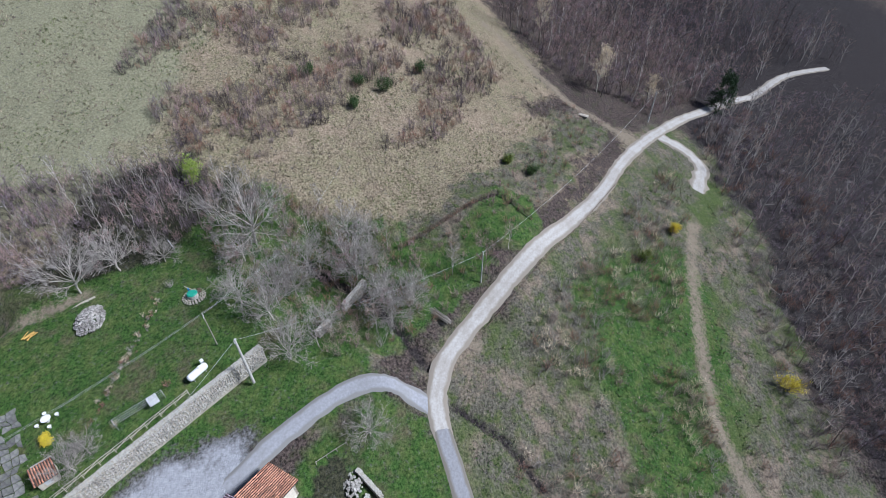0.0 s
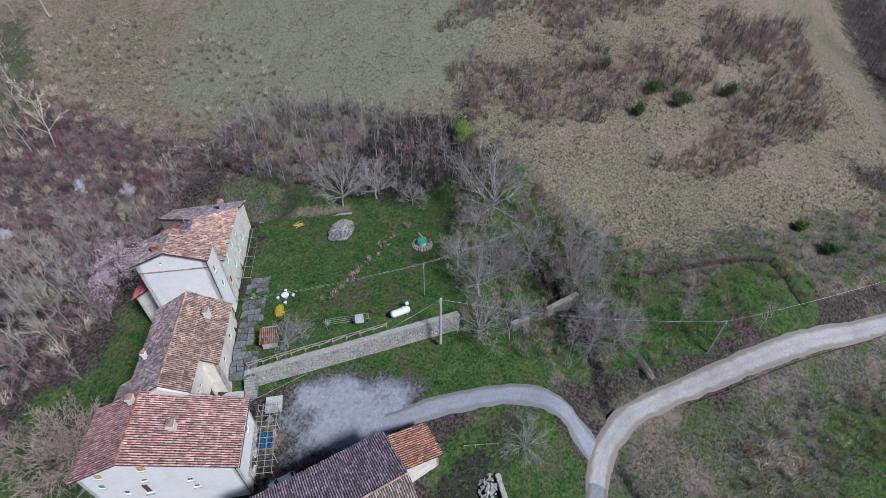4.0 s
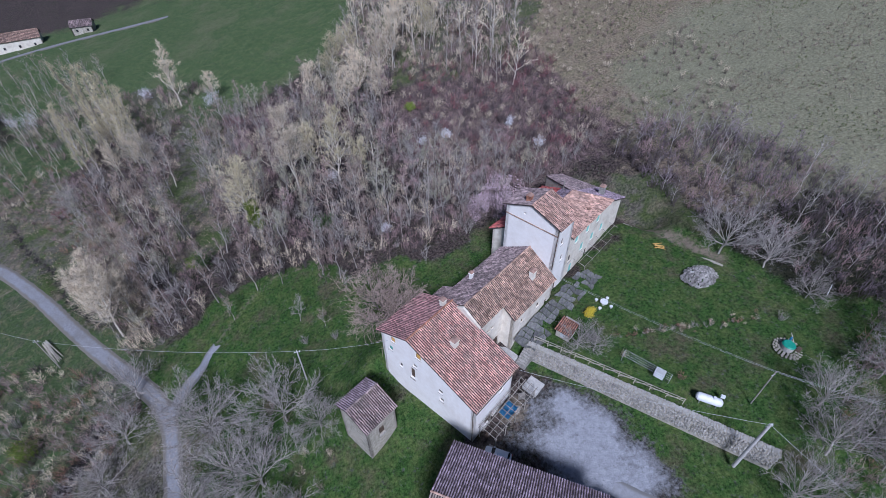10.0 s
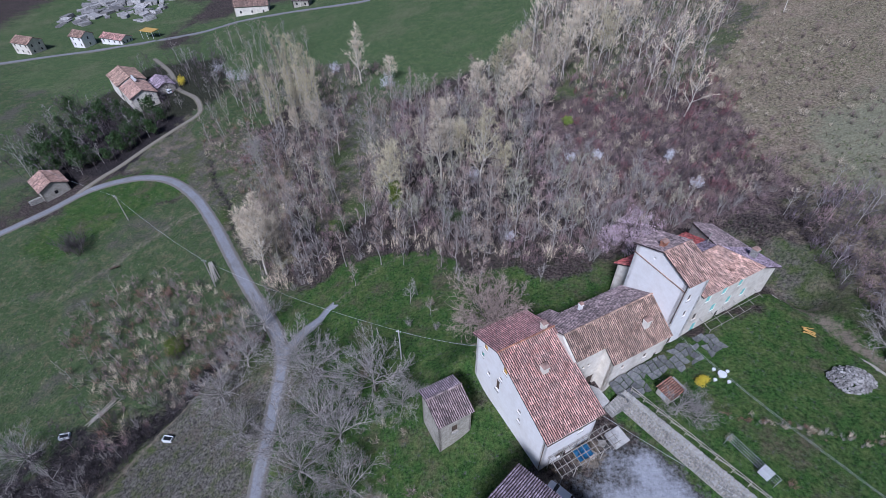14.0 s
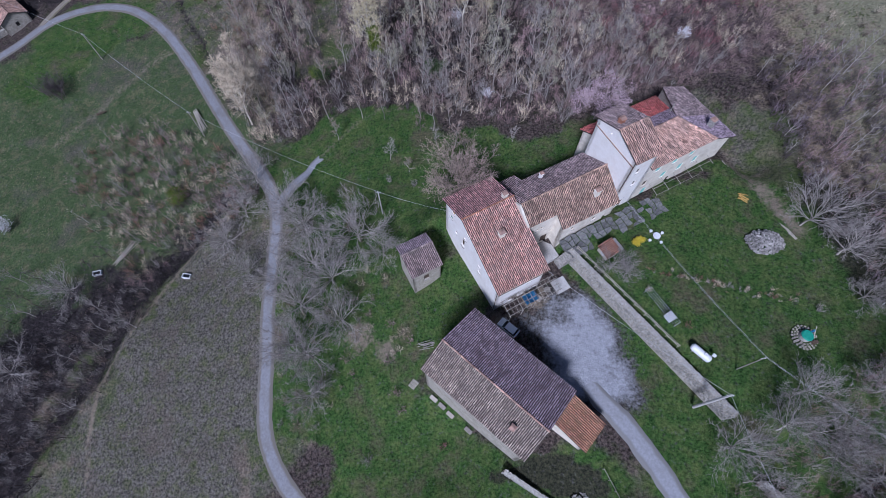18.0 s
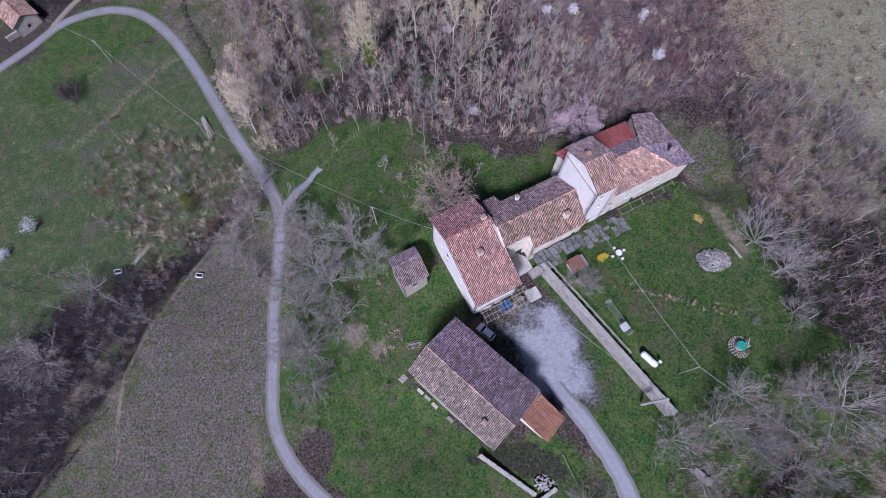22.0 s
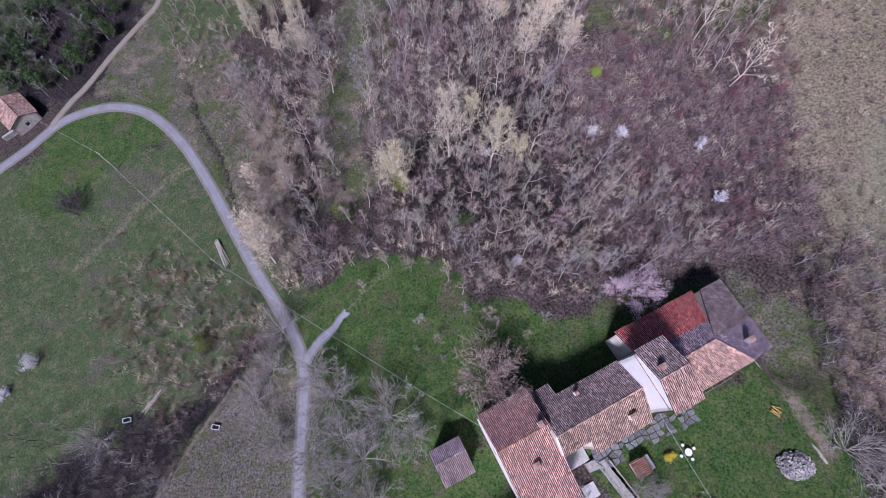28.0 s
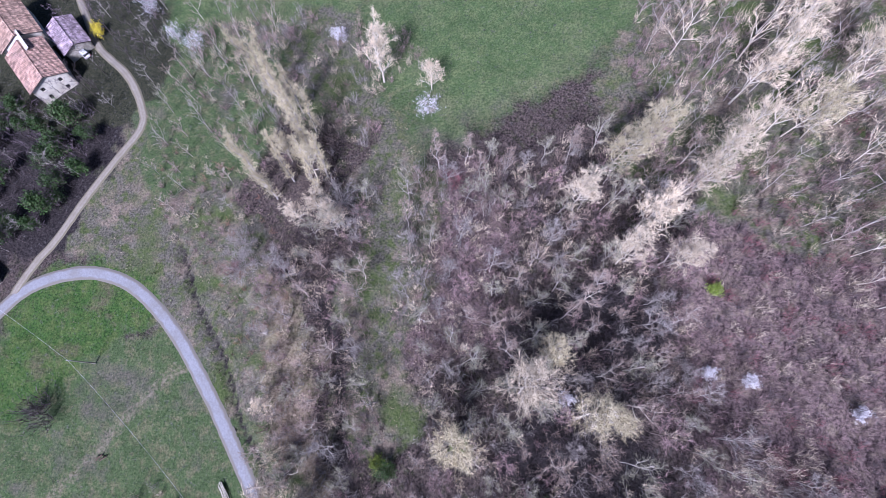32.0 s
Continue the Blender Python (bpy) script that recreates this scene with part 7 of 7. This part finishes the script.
# woods in which the nearer trees stand singly
WOOD_NORTH = [(-60, 150), (-56, 112), (-46, 95), (-38, 93), (-24, 101), (-10, 97), (0, 92), (10, 88), (24, 90), (46, 98), (40, 112), (24, 122), (22, 150), (30, 165), (20, 176), (-30, 170), (-46, 160)]
WOOD_CREST = [(20, 176), (46, 150), (54, 130), (62, 150), (84, 180), (110, 240), (40, 240), (20, 205)]
HEDGE_EAST = [(56, 92), (55, 78), (56, 66), (60, 56), (63, 44), (72, 36), (80, 44), (80, 62), (76, 82), (66, 96)]
COPSE_SOUTH = [(40, 28), (64, 42), (72, 32), (66, 16), (56, 2), (46, 2), (38, 10), (36, 20)]
near = [p for p in scatter(WOOD_NORTH, 320, 11, 3.9) if clear_of(*p, 3.5)]
r = np.random.RandomState(5)
for n, (x, y) in enumerate(near):
    kind = ("woodland", "woodland_olive", "woodland_grey", "woodland_mauve", "woodland_cream", "spindly", "woodland_olive", "woodland_grey")[r.randint(8)]
    plant(kind, r.randint(4), x, y, r.uniform(0.7, 1.15), group="trees of the north wood")
for n, (x, y) in enumerate(scatter(COPSE_SOUTH, 62, 12, 3.5)):
    if clear_of(x, y, 3.5):
        plant(("woodland_grey", "woodland_mauve", "walnut", "woodland")[r.randint(4)], r.randint(4), x, y, r.uniform(0.42, 0.72), group="trees below the garden")

WOOD_KINDS = ["woodland", "woodland_olive", "woodland_grey", "woodland_cream"]


def keep(places, margin=2.6):
    return [p for p in places if clear_of(*p, margin)]


thicket("crest_wood", "bare wood along the hill crest", "wood", keep(scatter(WOOD_CREST, 300, 21, 4.0)), WOOD_KINDS + ["poplar"], (0.7, 1.05), 1)
thicket("east_hedge", "dense bare mauve thicket along the garden's edge", "thicket", keep(scatter(HEDGE_EAST, 260, 22, 2.5)), ["woodland_mauve", "woodland_purple", "woodland_grey", "woodland_grey"], (0.42, 0.7), 2)
thicket("east_wood", "dark bare wood beside the lane", "wood", keep(scatter([(103, -82), (108, -66), (124, -54), (150, -46), (225, -50), (225, -190), (140, -200), (126, -140)], 720, 23, 3.4, 0.35), 3.5), ["woodland_dark", "woodland_mauve", "woodland_purple", "woodland", "woodland_mauve"], (0.8, 1.35), 3)
thicket("south_wood", "dark bare wood on the valley side", "wood", keep(scatter([(100, -98), (86, -92), (40, -78), (10, -66), (-6, -84), (40, -140), (110, -170), (120, -140)], 430, 24, 3.6), 3.5), ["woodland_purple", "woodland_mauve", "woodland_grey", "woodland"], (0.6, 1.05), 4)
thicket("stream_wood", "dark bare trees along the stream gully", "wood", keep(scatter([(-64, 62), (-74, 70), (-96, 66), (-118, 60), (-130, 20), (-96, 0), (-80, 22)], 150, 25, 4.2)), ["woodland_dark", "woodland_grey", "woodland_dark"], (0.45, 0.8), 5)
thicket("valley_wood", "dark bare wood below the side lane", "wood", keep(scatter([(-103, 176), (-112, 160), (-130, 150), (-160, 160), (-150, 200), (-134, 196), (-124, 188), (-108, 196)], 230, 26, 3.2)), ["woodland_dark", "woodland_purple", "woodland_dark", "woodland_grey"], (0.5, 0.9), 6)
thicket("far_wood", "bare wood beyond the green field", "wood", keep(scatter([(-62, 190), (-70, 160), (-84, 160), (-92, 186), (-88, 215), (-110, 250), (-90, 262), (-60, 236)], 150, 27, 4.4)), WOOD_KINDS, (0.5, 0.9), 7)
thicket("hill_wood", "bare wood on the far hillside", "wood", scatter([(110, 230), (84, 178), (90, 168), (130, 200), (220, 230), (220, 300), (60, 300)], 220, 28, 6.5), WOOD_KINDS, (0.9, 1.2), 8)

# undergrowth
thicket("wood_undergrowth", "tangled bare undergrowth in the north wood", "undergrowth", keep(scatter(WOOD_NORTH, 1900, 31, 1.6, 0.15)), ["shrub_mauve", "shrub", "shrub_grey", "shrub_straw", "shrub_dark"], (0.55, 1.15), 11)
thicket("hill_scrub", "low bare scrub on the hillside", "undergrowth", keep(scatter([(44, 96), (60, 98), (68, 150), (60, 176), (34, 168), (24, 150), (22, 124), (34, 112)], 900, 32, 1.5, 0.3)), ["shrub_mauve", "shrub_wine", "shrub", "shrub_straw", "shrub_dark"], (0.45, 1.05), 12)
thicket("hedge_undergrowth", "mauve undergrowth of the garden hedge", "undergrowth", keep(scatter(HEDGE_EAST, 420, 33, 1.8)), ["shrub_purple", "shrub_dark", "shrub_mauve", "shrub_dark"], (0.7, 1.2), 13)
thicket("copse_undergrowth", "bare bushes below the garden", "undergrowth", keep(scatter(COPSE_SOUTH, 340, 34, 1.8)), ["shrub", "shrub_grey", "shrub_mauve", "shrub_russet"], (0.45, 0.9), 14)
thicket("meadow_scrub", "olive-brown scrub on the dry hillside", "undergrowth", keep(scatter([(80, 44), (84, -8), (110, -34), (150, -30), (150, 40), (110, 60)], 1000, 35, 1.4, 0.75)), ["shrub_russet", "shrub_dark", "shrub", "shrub_purple", "shrub_mauve"], (0.4, 1.15), 15)
thicket("slope_scrub", "bare scrub on the slope below the lane", "undergrowth", keep(scatter([(38, -16), (60, -44), (84, -76), (60, -66), (26, -46), (6, -52), (-6, -30), (14, -4)], 560, 36, 1.5, 0.5)), ["shrub", "shrub_straw", "shrub_grey", "shrub_russet"], (0.45, 1.0), 16)
thicket("gully_scrub", "bare brambles along the stream gully", "undergrowth", keep(scatter([(-48, 92), (-62, 102), (-78, 100), (-84, 84), (-70, 62), (-56, 70), (-44, 80)], 230, 37, 1.6, 0.4)), ["shrub_russet", "shrub_mauve", "shrub_straw", "shrub_dark"], (0.45, 0.85), 17)
thicket("gully_scrub", "dark brambles in the stream gully", "undergrowth", keep(scatter([(-62, 66), (-70, 70), (-100, 40), (-124, 0), (-108, -6), (-84, 22)], 300, 38, 1.8)), ["shrub_dark", "shrub", "shrub_grey"], (0.5, 0.95), 18)
thicket("orchard_scrub", "bare bushes under the orchard trees", "undergrowth", keep(scatter([(-34, 72), (-22, 70), (-14, 58), (-20, 40), (-26, 28), (-34, 34), (-35, 56)], 150, 39, 2.4)), ["shrub", "shrub_grey", "shrub_mauve", "shrub_straw"], (0.4, 0.8), 19)
thicket("bank_scrub", "straw-coloured brush between lane and wood", "undergrowth", keep(scatter([(-86, 160), (-70, 148), (-58, 120), (-50, 108), (-54, 150), (-66, 172), (-88, 180)], 230, 40, 2.2)), ["shrub_straw", "shrub", "shrub_mauve", "shrub_russet"], (0.4, 0.8), 20)
thicket("roadside_scrub", "bare brush beside the lane", "undergrowth", keep(scatter([(36, 8), (60, -22), (96, -62), (104, -52), (70, -18), (48, 6)], 170, 41, 2.0)), ["shrub_russet", "shrub", "shrub_mauve"], (0.4, 0.8), 21)

thicket("heath_scrub", "scattered low brown scrub fading into the dry meadow", "undergrowth", keep(scatter([(60, 96), (84, 84), (96, 120), (92, 170), (68, 160), (66, 120)], 260, 42, 2.2, 0.4)), ["shrub_mauve", "shrub", "shrub_straw"], (0.3, 0.75), 23)
thicket("wood_floor_scrub", "low mauve brush on the floor of the lane wood", "undergrowth", keep(scatter([(103, -80), (124, -52), (190, -50), (190, -120), (126, -130)], 500, 43, 2.4), 3.0), ["shrub_mauve", "shrub", "shrub_purple"], (0.6, 1.2), 24)

thicket("valley_side_scrub", "bare brush on the dark valley side", "undergrowth", keep(scatter([(100, -94), (70, -84), (40, -72), (6, -60), (-10, -80), (40, -110), (110, -125)], 480, 44, 2.0, 0.2), 3.0), ["shrub_purple", "shrub_grey", "shrub_russet", "shrub"], (0.6, 1.2), 25)

PASTURE = [(-96, 96), (-78, 106), (-56, 97), (-44, 78), (-58, 70), (-84, 76)]
thicket("pasture_brush", "bare brown brushwood on the pasture bank", "undergrowth", keep(scatter(PASTURE, 330, 45, 1.8, 0.25)), ["shrub", "shrub_straw", "shrub_mauve", "shrub_russet", "shrub_grey"], (0.4, 0.95), 26)
thicket("pasture_trees", "small bare trees on the pasture bank", "wood", keep(scatter(PASTURE, 60, 46, 3.6, 0.2)), ["woodland", "woodland_mauve", "woodland_olive"], (0.35, 0.6), 27)
thicket("house_trees", "dark bare trees round the valley house", "wood", keep(scatter([(-112, 190), (-98, 190), (-90, 204), (-96, 226), (-108, 242), (-136, 240), (-140, 224), (-122, 222)], 110, 47, 3.6), 1.6), ["woodland_dark", "woodland_purple", "woodland_grey"], (0.5, 0.85), 28)
thicket("orchard_brush", "pinkish dry brush beside the barn", "undergrowth", [(-11.7, 44.6), (-10.6, 47.8), (-9.6, 46.2), (-12.4, 46.8), (-13.4, 43.0), (-13.0, 49.2)], ["shrub_mauve", "shrub_straw"], (0.5, 0.8), 29)
bank = thing("rock_bank", Matrix(), "pale grey limestone bank behind the roadside houses", "rock", kind="structure")
bm, rnd = bmesh.new(), random.Random(77)
for i in range(120):
    x, y = rnd.uniform(-232, -172), rnd.uniform(318, 372)
    lump(bm, at(x, y, rnd.uniform(-1.6, 0.4)), rnd.uniform(2.0, 5.5), rnd, 0.5)
tagged(part("boulders", bm, HEAP_STONE, bank), kind="stuff")

hedge_line = [(56.7 + (65.8 - 56.7) * f / 26, 5.4 + (-17.7 - 5.4) * f / 26) for f in range(27)] + [(65.8 - 6.0 * f / 8, -17.7 - 5.8 * f / 8) for f in range(9)]
thicket("fence_brush", "low dark brush grown through the wire fence", "undergrowth", hedge_line, ["shrub_dark", "shrub_russet"], (0.22, 0.42), 30)

thicket("crest_brush", "bare brush under the crest wood", "undergrowth", keep(scatter([(16, 178), (46, 152), (58, 150), (84, 182), (96, 225), (40, 235), (18, 205)], 460, 48, 2.2)), ["shrub", "shrub_mauve", "shrub_straw"], (0.6, 1.2), 31)

thicket("glade_brush", "bare brush and saplings before the far field", "undergrowth", keep(scatter([(-84, 188), (-62, 172), (-40, 176), (-24, 184), (-30, 206), (-60, 214), (-86, 212)], 300, 49, 2.2, 0.2)), ["shrub", "shrub_mauve", "shrub_straw", "shrub_grey"], (0.5, 1.2), 32)
thicket("bank_brush", "mauve brush on the bank behind the houses", "undergrowth", keep(scatter([(6, 88), (24, 87), (34, 92), (48, 94), (60, 98), (52, 106), (20, 100)], 260, 50, 1.5)), ["shrub_mauve", "shrub", "shrub_grey", "shrub_mauve"], (0.45, 0.9), 33)

# grass that stands up: tufts of blades
TUFT = {"straw": material("dry_grass_blades", (0.16, 0.13, 0.085), (0.40, 0.34, 0.24), 0.5, 0.9, 0.0, vary=0.4, island=True), "olive": material("olive_grass_blades", (0.08, 0.10, 0.035), (0.20, 0.22, 0.095), 0.5, 0.9, 0.0, vary=0.4, island=True),
        "green": material("green_grass_blades", (0.025, 0.06, 0.01), (0.085, 0.15, 0.035), 0.5, 0.8, 0.0, vary=0.4, island=True), "umber": material("withered_weed_blades", (0.10, 0.08, 0.07), (0.24, 0.19, 0.165), 0.5, 0.9, 0.0, vary=0.4, island=True)}


def tufts(name, label, poly, count, seed, tones, low, high, clump=0.5):
    """Blades of grass in tufts over a patch of ground, one mesh for each tone."""
    r = np.random.RandomState(seed)
    px, py = np.array(poly, float).T
    p = r.uniform(0, 1, (count, 2)) * (px.max() - px.min(), py.max() - py.min()) + (px.min(), py.min())
    ok = inside(p[:, 0], p[:, 1], poly, 0.01) > 0.5
    ok &= hash_noise(p[:, 0], p[:, 1], 9, seed % 7) > r.uniform(-1, 1, count) * (1 - clump) - 0.25
    for line in LANES:
        ok &= hollow(p[:, 0], p[:, 1], line, 2.3, 1.0) > -0.02
    for f in FOOTPRINTS:
        ok &= inside(p[:, 0], p[:, 1], f, 0.3) < 0.5
    ok &= cover("gravel", p[:, 0], p[:, 1]) < 0.3
    p = p[ok]
    z = relief(p[:, 0], p[:, 1])
    tone = (hash_noise(p[:, 0], p[:, 1], 14, seed % 5) * 0.5 + 0.5 + r.normal(0, 0.22, len(p))).clip(0, 0.999)
    for i, key in enumerate(tones):
        w = (tone * len(tones)).astype(int) == i
        q, h = np.repeat(p[w], 4, 0), np.repeat(z[w], 4)
        n = len(q)
        if not n:
            continue
        a, tall = r.uniform(0, 6.283, n), r.uniform(low, high, n)
        root = np.stack([q[:, 0] + r.normal(0, 0.16, n), q[:, 1] + r.normal(0, 0.16, n), h - 0.05], -1)
        side = np.stack([np.cos(a), np.sin(a), a * 0], -1) * (tall * 0.22)[:, None]
        tip = root + np.stack([r.normal(0, 0.5, n) * tall, r.normal(0, 0.5, n) * tall, tall], -1)
        co = np.stack([root - side, root + side, tip], 1).reshape(-1, 3)
        tagged(new(name, mesh_of(name, co, np.arange(n * 3).reshape(-1, 3), TUFT[key])), label, "grass", kind="stuff")


tufts("lawn_grass", "tufts of green grass in the lawn", [(-36, 100), (50, 96), (62, 60), (64, 40), (40, 16), (24, 8), (-4, 8), (-20, 20), (-34, 40)], 24000, 1, ["green", "green", "olive"], 0.08, 0.2)
tufts("slope_grass", "rough dry and green grass on the slope", [(28, 2), (60, -44), (90, -82), (60, -78), (10, -60), (-40, -56), (-40, 0), (0, 2)], 26000, 2, ["straw", "olive", "straw", "green"], 0.15, 0.42)
tufts("pasture_grass", "rough grass of the pasture", [(-130, 60), (-128, 134), (-100, 147), (-84, 138), (-46, 88), (-40, 76), (-38, 30), (-60, 0), (-90, -20), (-80, 40)], 22000, 3, ["olive", "green", "straw", "olive"], 0.12, 0.3)
tufts("meadow_grass", "dry tussocks of the hillside meadow", [(50, 2), (66, 36), (62, 60), (70, 100), (54, 104), (66, 160), (100, 190), (150, 180), (150, -30), (112, -44), (96, -52)], 42000, 4, ["straw", "umber", "straw", "olive"], 0.18, 0.5)
tufts("bank_grass", "rough grass along the wood's edge", [(-100, 156), (-84, 162), (-66, 172), (-36, 184), (-22, 180), (-24, 120), (-40, 98), (-50, 96), (-78, 138)], 12000, 5, ["straw", "straw", "olive"], 0.18, 0.45)

# blossom, ivy and evergreens
for i, (x, y, s) in enumerate([(47.8, 108.0, 2.6), (47.0, 122, 2.2), (25.5, 128.3, 2.4), (31.8, 127, 2.4), (6.1, 95.8, 2.0), (-25.4, 184.5, 5.0), (-83, 205, 6.0), (-97, 217, 5.0), (-47, 205, 3.5), (-106.5, 79, 4.0), (-112, 72, 2.4), (-89, 209, 4.5), (0.5, 124, 3.0)]):
    leafy("blossom_shrub", Matrix.Translation(at(x, y)), 50 + i, "", "wild shrub covered in white spring blossom", "shrub", BLOSSOM_WHITE, (s, s * 1.05), 5, 0.14, 0.16)
leafy("blossom_tree", Matrix.Translation(at(26.5, 87.6)), 70, "", "pink-blossomed fruit tree behind the far house", "tree", BLOSSOM_PINK, grow(70, 7.4, 4.2, 14, 6, 3, 1, girth=0.022, twig_len=0.8, dome=True), 6, 0.30, 0.17)
ivy = leafy("ivy", Matrix.Translation(at(-18.6, 116.2)), 71, "", "dense yellow-green ivy column climbing a poplar", "ivy", LEAF_IVY, grow(71, 8.5, 1.0, 14, 4, 3, 2, 0.05, 0.8, 0.02, 0.5), 7, 0.35, 0.28)
leafy("evergreen_shrub", Matrix.Translation(at(75.4, 42.6)), 72, "", "lime-green leafy shrub in the hedge", "shrub", LEAF_LIME, (4.6, 3.4), 8, 0.3, 0.26)
for i, (x, y, s, leaf, label) in enumerate([(-31, 110.6, 3.4, LEAF_GREEN, "dark evergreen shrub in the undergrowth"), (-4.5, 106, 4.0, LEAF_GREEN, "dark evergreen shrub in the undergrowth"), (-33, 111.8, 2.4, LEAF_IVY, "ivy-green shrub in the undergrowth"),
                                            (52.1, -49.4, 2.4, LEAF_IVY, "yellow-green shrub on the slope"), (59.5, -61.7, 2.0, LEAF_YELLOW, "shrub with yellow spring leaves"), (20.4, -66, 3.4, LEAF_YELLOW, "shrub with yellow spring leaves"),
                                            (27.4, 142.8, 2.2, LEAF_LIME, "fresh green shrub in the wood"), (-110.5, 212, 3.0, LEAF_YELLOW, "forsythia shrub with yellow flowers"), (-62.5, 82, 3.0, LEAF_IVY, "ivy-covered bush beside the lane"),
                                            (-64, 83.5, 2.4, LEAF_IVY, "ivy-covered bush beside the lane"), (-112, 166, 4.0, LEAF_GREEN, "dark evergreen shrub in the undergrowth"), (-116, 176, 4.5, LEAF_GREEN, "dark evergreen shrub in the undergrowth"), (-122, 160, 4.0, LEAF_GREEN, "dark evergreen shrub in the undergrowth"),
                                            (103.5, 0, 3.0, LEAF_GREEN, "dark broom bush on the dry hillside"), (111.5, -11, 3.0, LEAF_GREEN, "dark broom bush on the dry hillside"), (97, 8, 2.6, LEAF_GREEN, "dark broom bush on the dry hillside"), (105, 6, 2.6, LEAF_GREEN, "dark broom bush on the dry hillside"),
                                            (108, 18, 2.6, LEAF_GREEN, "dark broom bush on the dry hillside"), (76, -30, 2.4, LEAF_GREEN, "dark broom bush on the dry hillside"), (79, -25, 2.0, LEAF_IVY, "dark broom bush on the dry hillside")]):
    leafy("evergreen_shrub", Matrix.Translation(at(x, y)), 80 + i, "", label, "shrub", leaf, (s, s * 1.2), 6, 0.25, 0.22)
dark_bush = leafy("evergreen_tree", Matrix.Translation(at(-113, 178)), 120, "", "dark evergreen tree below the side lane", "tree", LEAF_GREEN, grow(120, 6.0, 2.6, 9, 3, 2, 1, 0.12, 0.8, 0.02, 0.8, plain=True), 4, 0.45, 0.46)
bushes = keep(scatter([(-104, 174), (-112, 162), (-128, 152), (-150, 164), (-146, 196), (-132, 192), (-122, 188), (-108, 190)], 34, 121, 4.5), 3.0)
for i, (x, y) in enumerate(bushes):
    copy_thing(dark_bush, Matrix.Translation(at(x, y)) @ Matrix.Rotation(i * 2.4, 4, "Z") @ Matrix.Scale(0.6 + 0.5 * ((i * 0.37) % 1), 4))
leafy("evergreen_shrub", Matrix.Translation(at(28.6, 59.2)), 101, "", "round shrub with bright yellow flowers on the lawn", "shrub", LEAF_YELLOW, (1.0, 1.2), 9, 0.12, 0.12)
leafy("evergreen_shrub", Matrix.Translation(at(29.6, 59.6)), 102, "", "small shrub with yellow flowers on the lawn", "shrub", LEAF_YELLOW, (0.7, 0.9), 5, 0.12, 0.10)


def conifer(x, y, height, label):
    r_ = np.random.RandomState(int(x))
    ob = thing("conifer", Matrix.Translation(at(x, y)), label, "tree")
    w, f = grow(9, height, height * 0.26, 36, 4, 2, 2, 0.06, 0.1, 0.02, 0.6, droop=0.16)
    o = new("trunk", mesh_of("trunk", *w.arrays(), BARK["dark"]))
    o.parent = ob
    co, fa = leaves(9, np.concatenate([twig_points(f), np.array(f.p)]), 3, 0.28, 0.36)
    o = new("crown", mesh_of("crown", co, fa, NEEDLES))
    o.parent = ob


conifer(111.1, -113.3, 13, "dark green conifer beside the lane")
for i, (x, y, s, kind, label) in enumerate([(-3.9, 29.0, 0.6, "shrub_wine", ""), (-12, 37.6, 0.7, "shrub_mauve", ""), (-11, 35, 0.5, "shrub_mauve", ""), (-16.7, 27.1, 0.6, "shrub_grey", ""), (52.6, 46, 0.55, "shrub_grey", ""),
                                            (-106, 121, 2.0, "shrub_dark", "dark bramble mound in the field"), (-108, 119, 1.8, "shrub_dark", "dark bramble mound in the field"), (-104.5, 118, 1.7, "shrub_dark", "dark bramble mound in the field"), (-66.3, 149, 1.3, "shrub_wine", "wine-red bare bush by the bank"), (-20, 166.5, 1.6, "shrub_wine", "wine-red bare bush in the glade"),
                                            (28.8, 50.6, 0.35, "shrub_straw", ""), (33.4, 44.4, 0.35, "shrub_russet", ""), (26.0, 58.5, 0.3, "shrub_straw", ""), (23.4, 51.4, 0.45, "shrub_straw", ""), (-14.2, 79, 0.5, "shrub_grey", ""), (-9, 77, 0.45, "shrub_grey", "")]):
    plant(kind, i % 4, x, y, s, label=label)

thicket("vegetable_bed", "row of dry stalks in the lawn's vegetable bed", "plants", bed, ["shrub_straw", "shrub_russet", "shrub_grey"], (0.12, 0.28), 22)
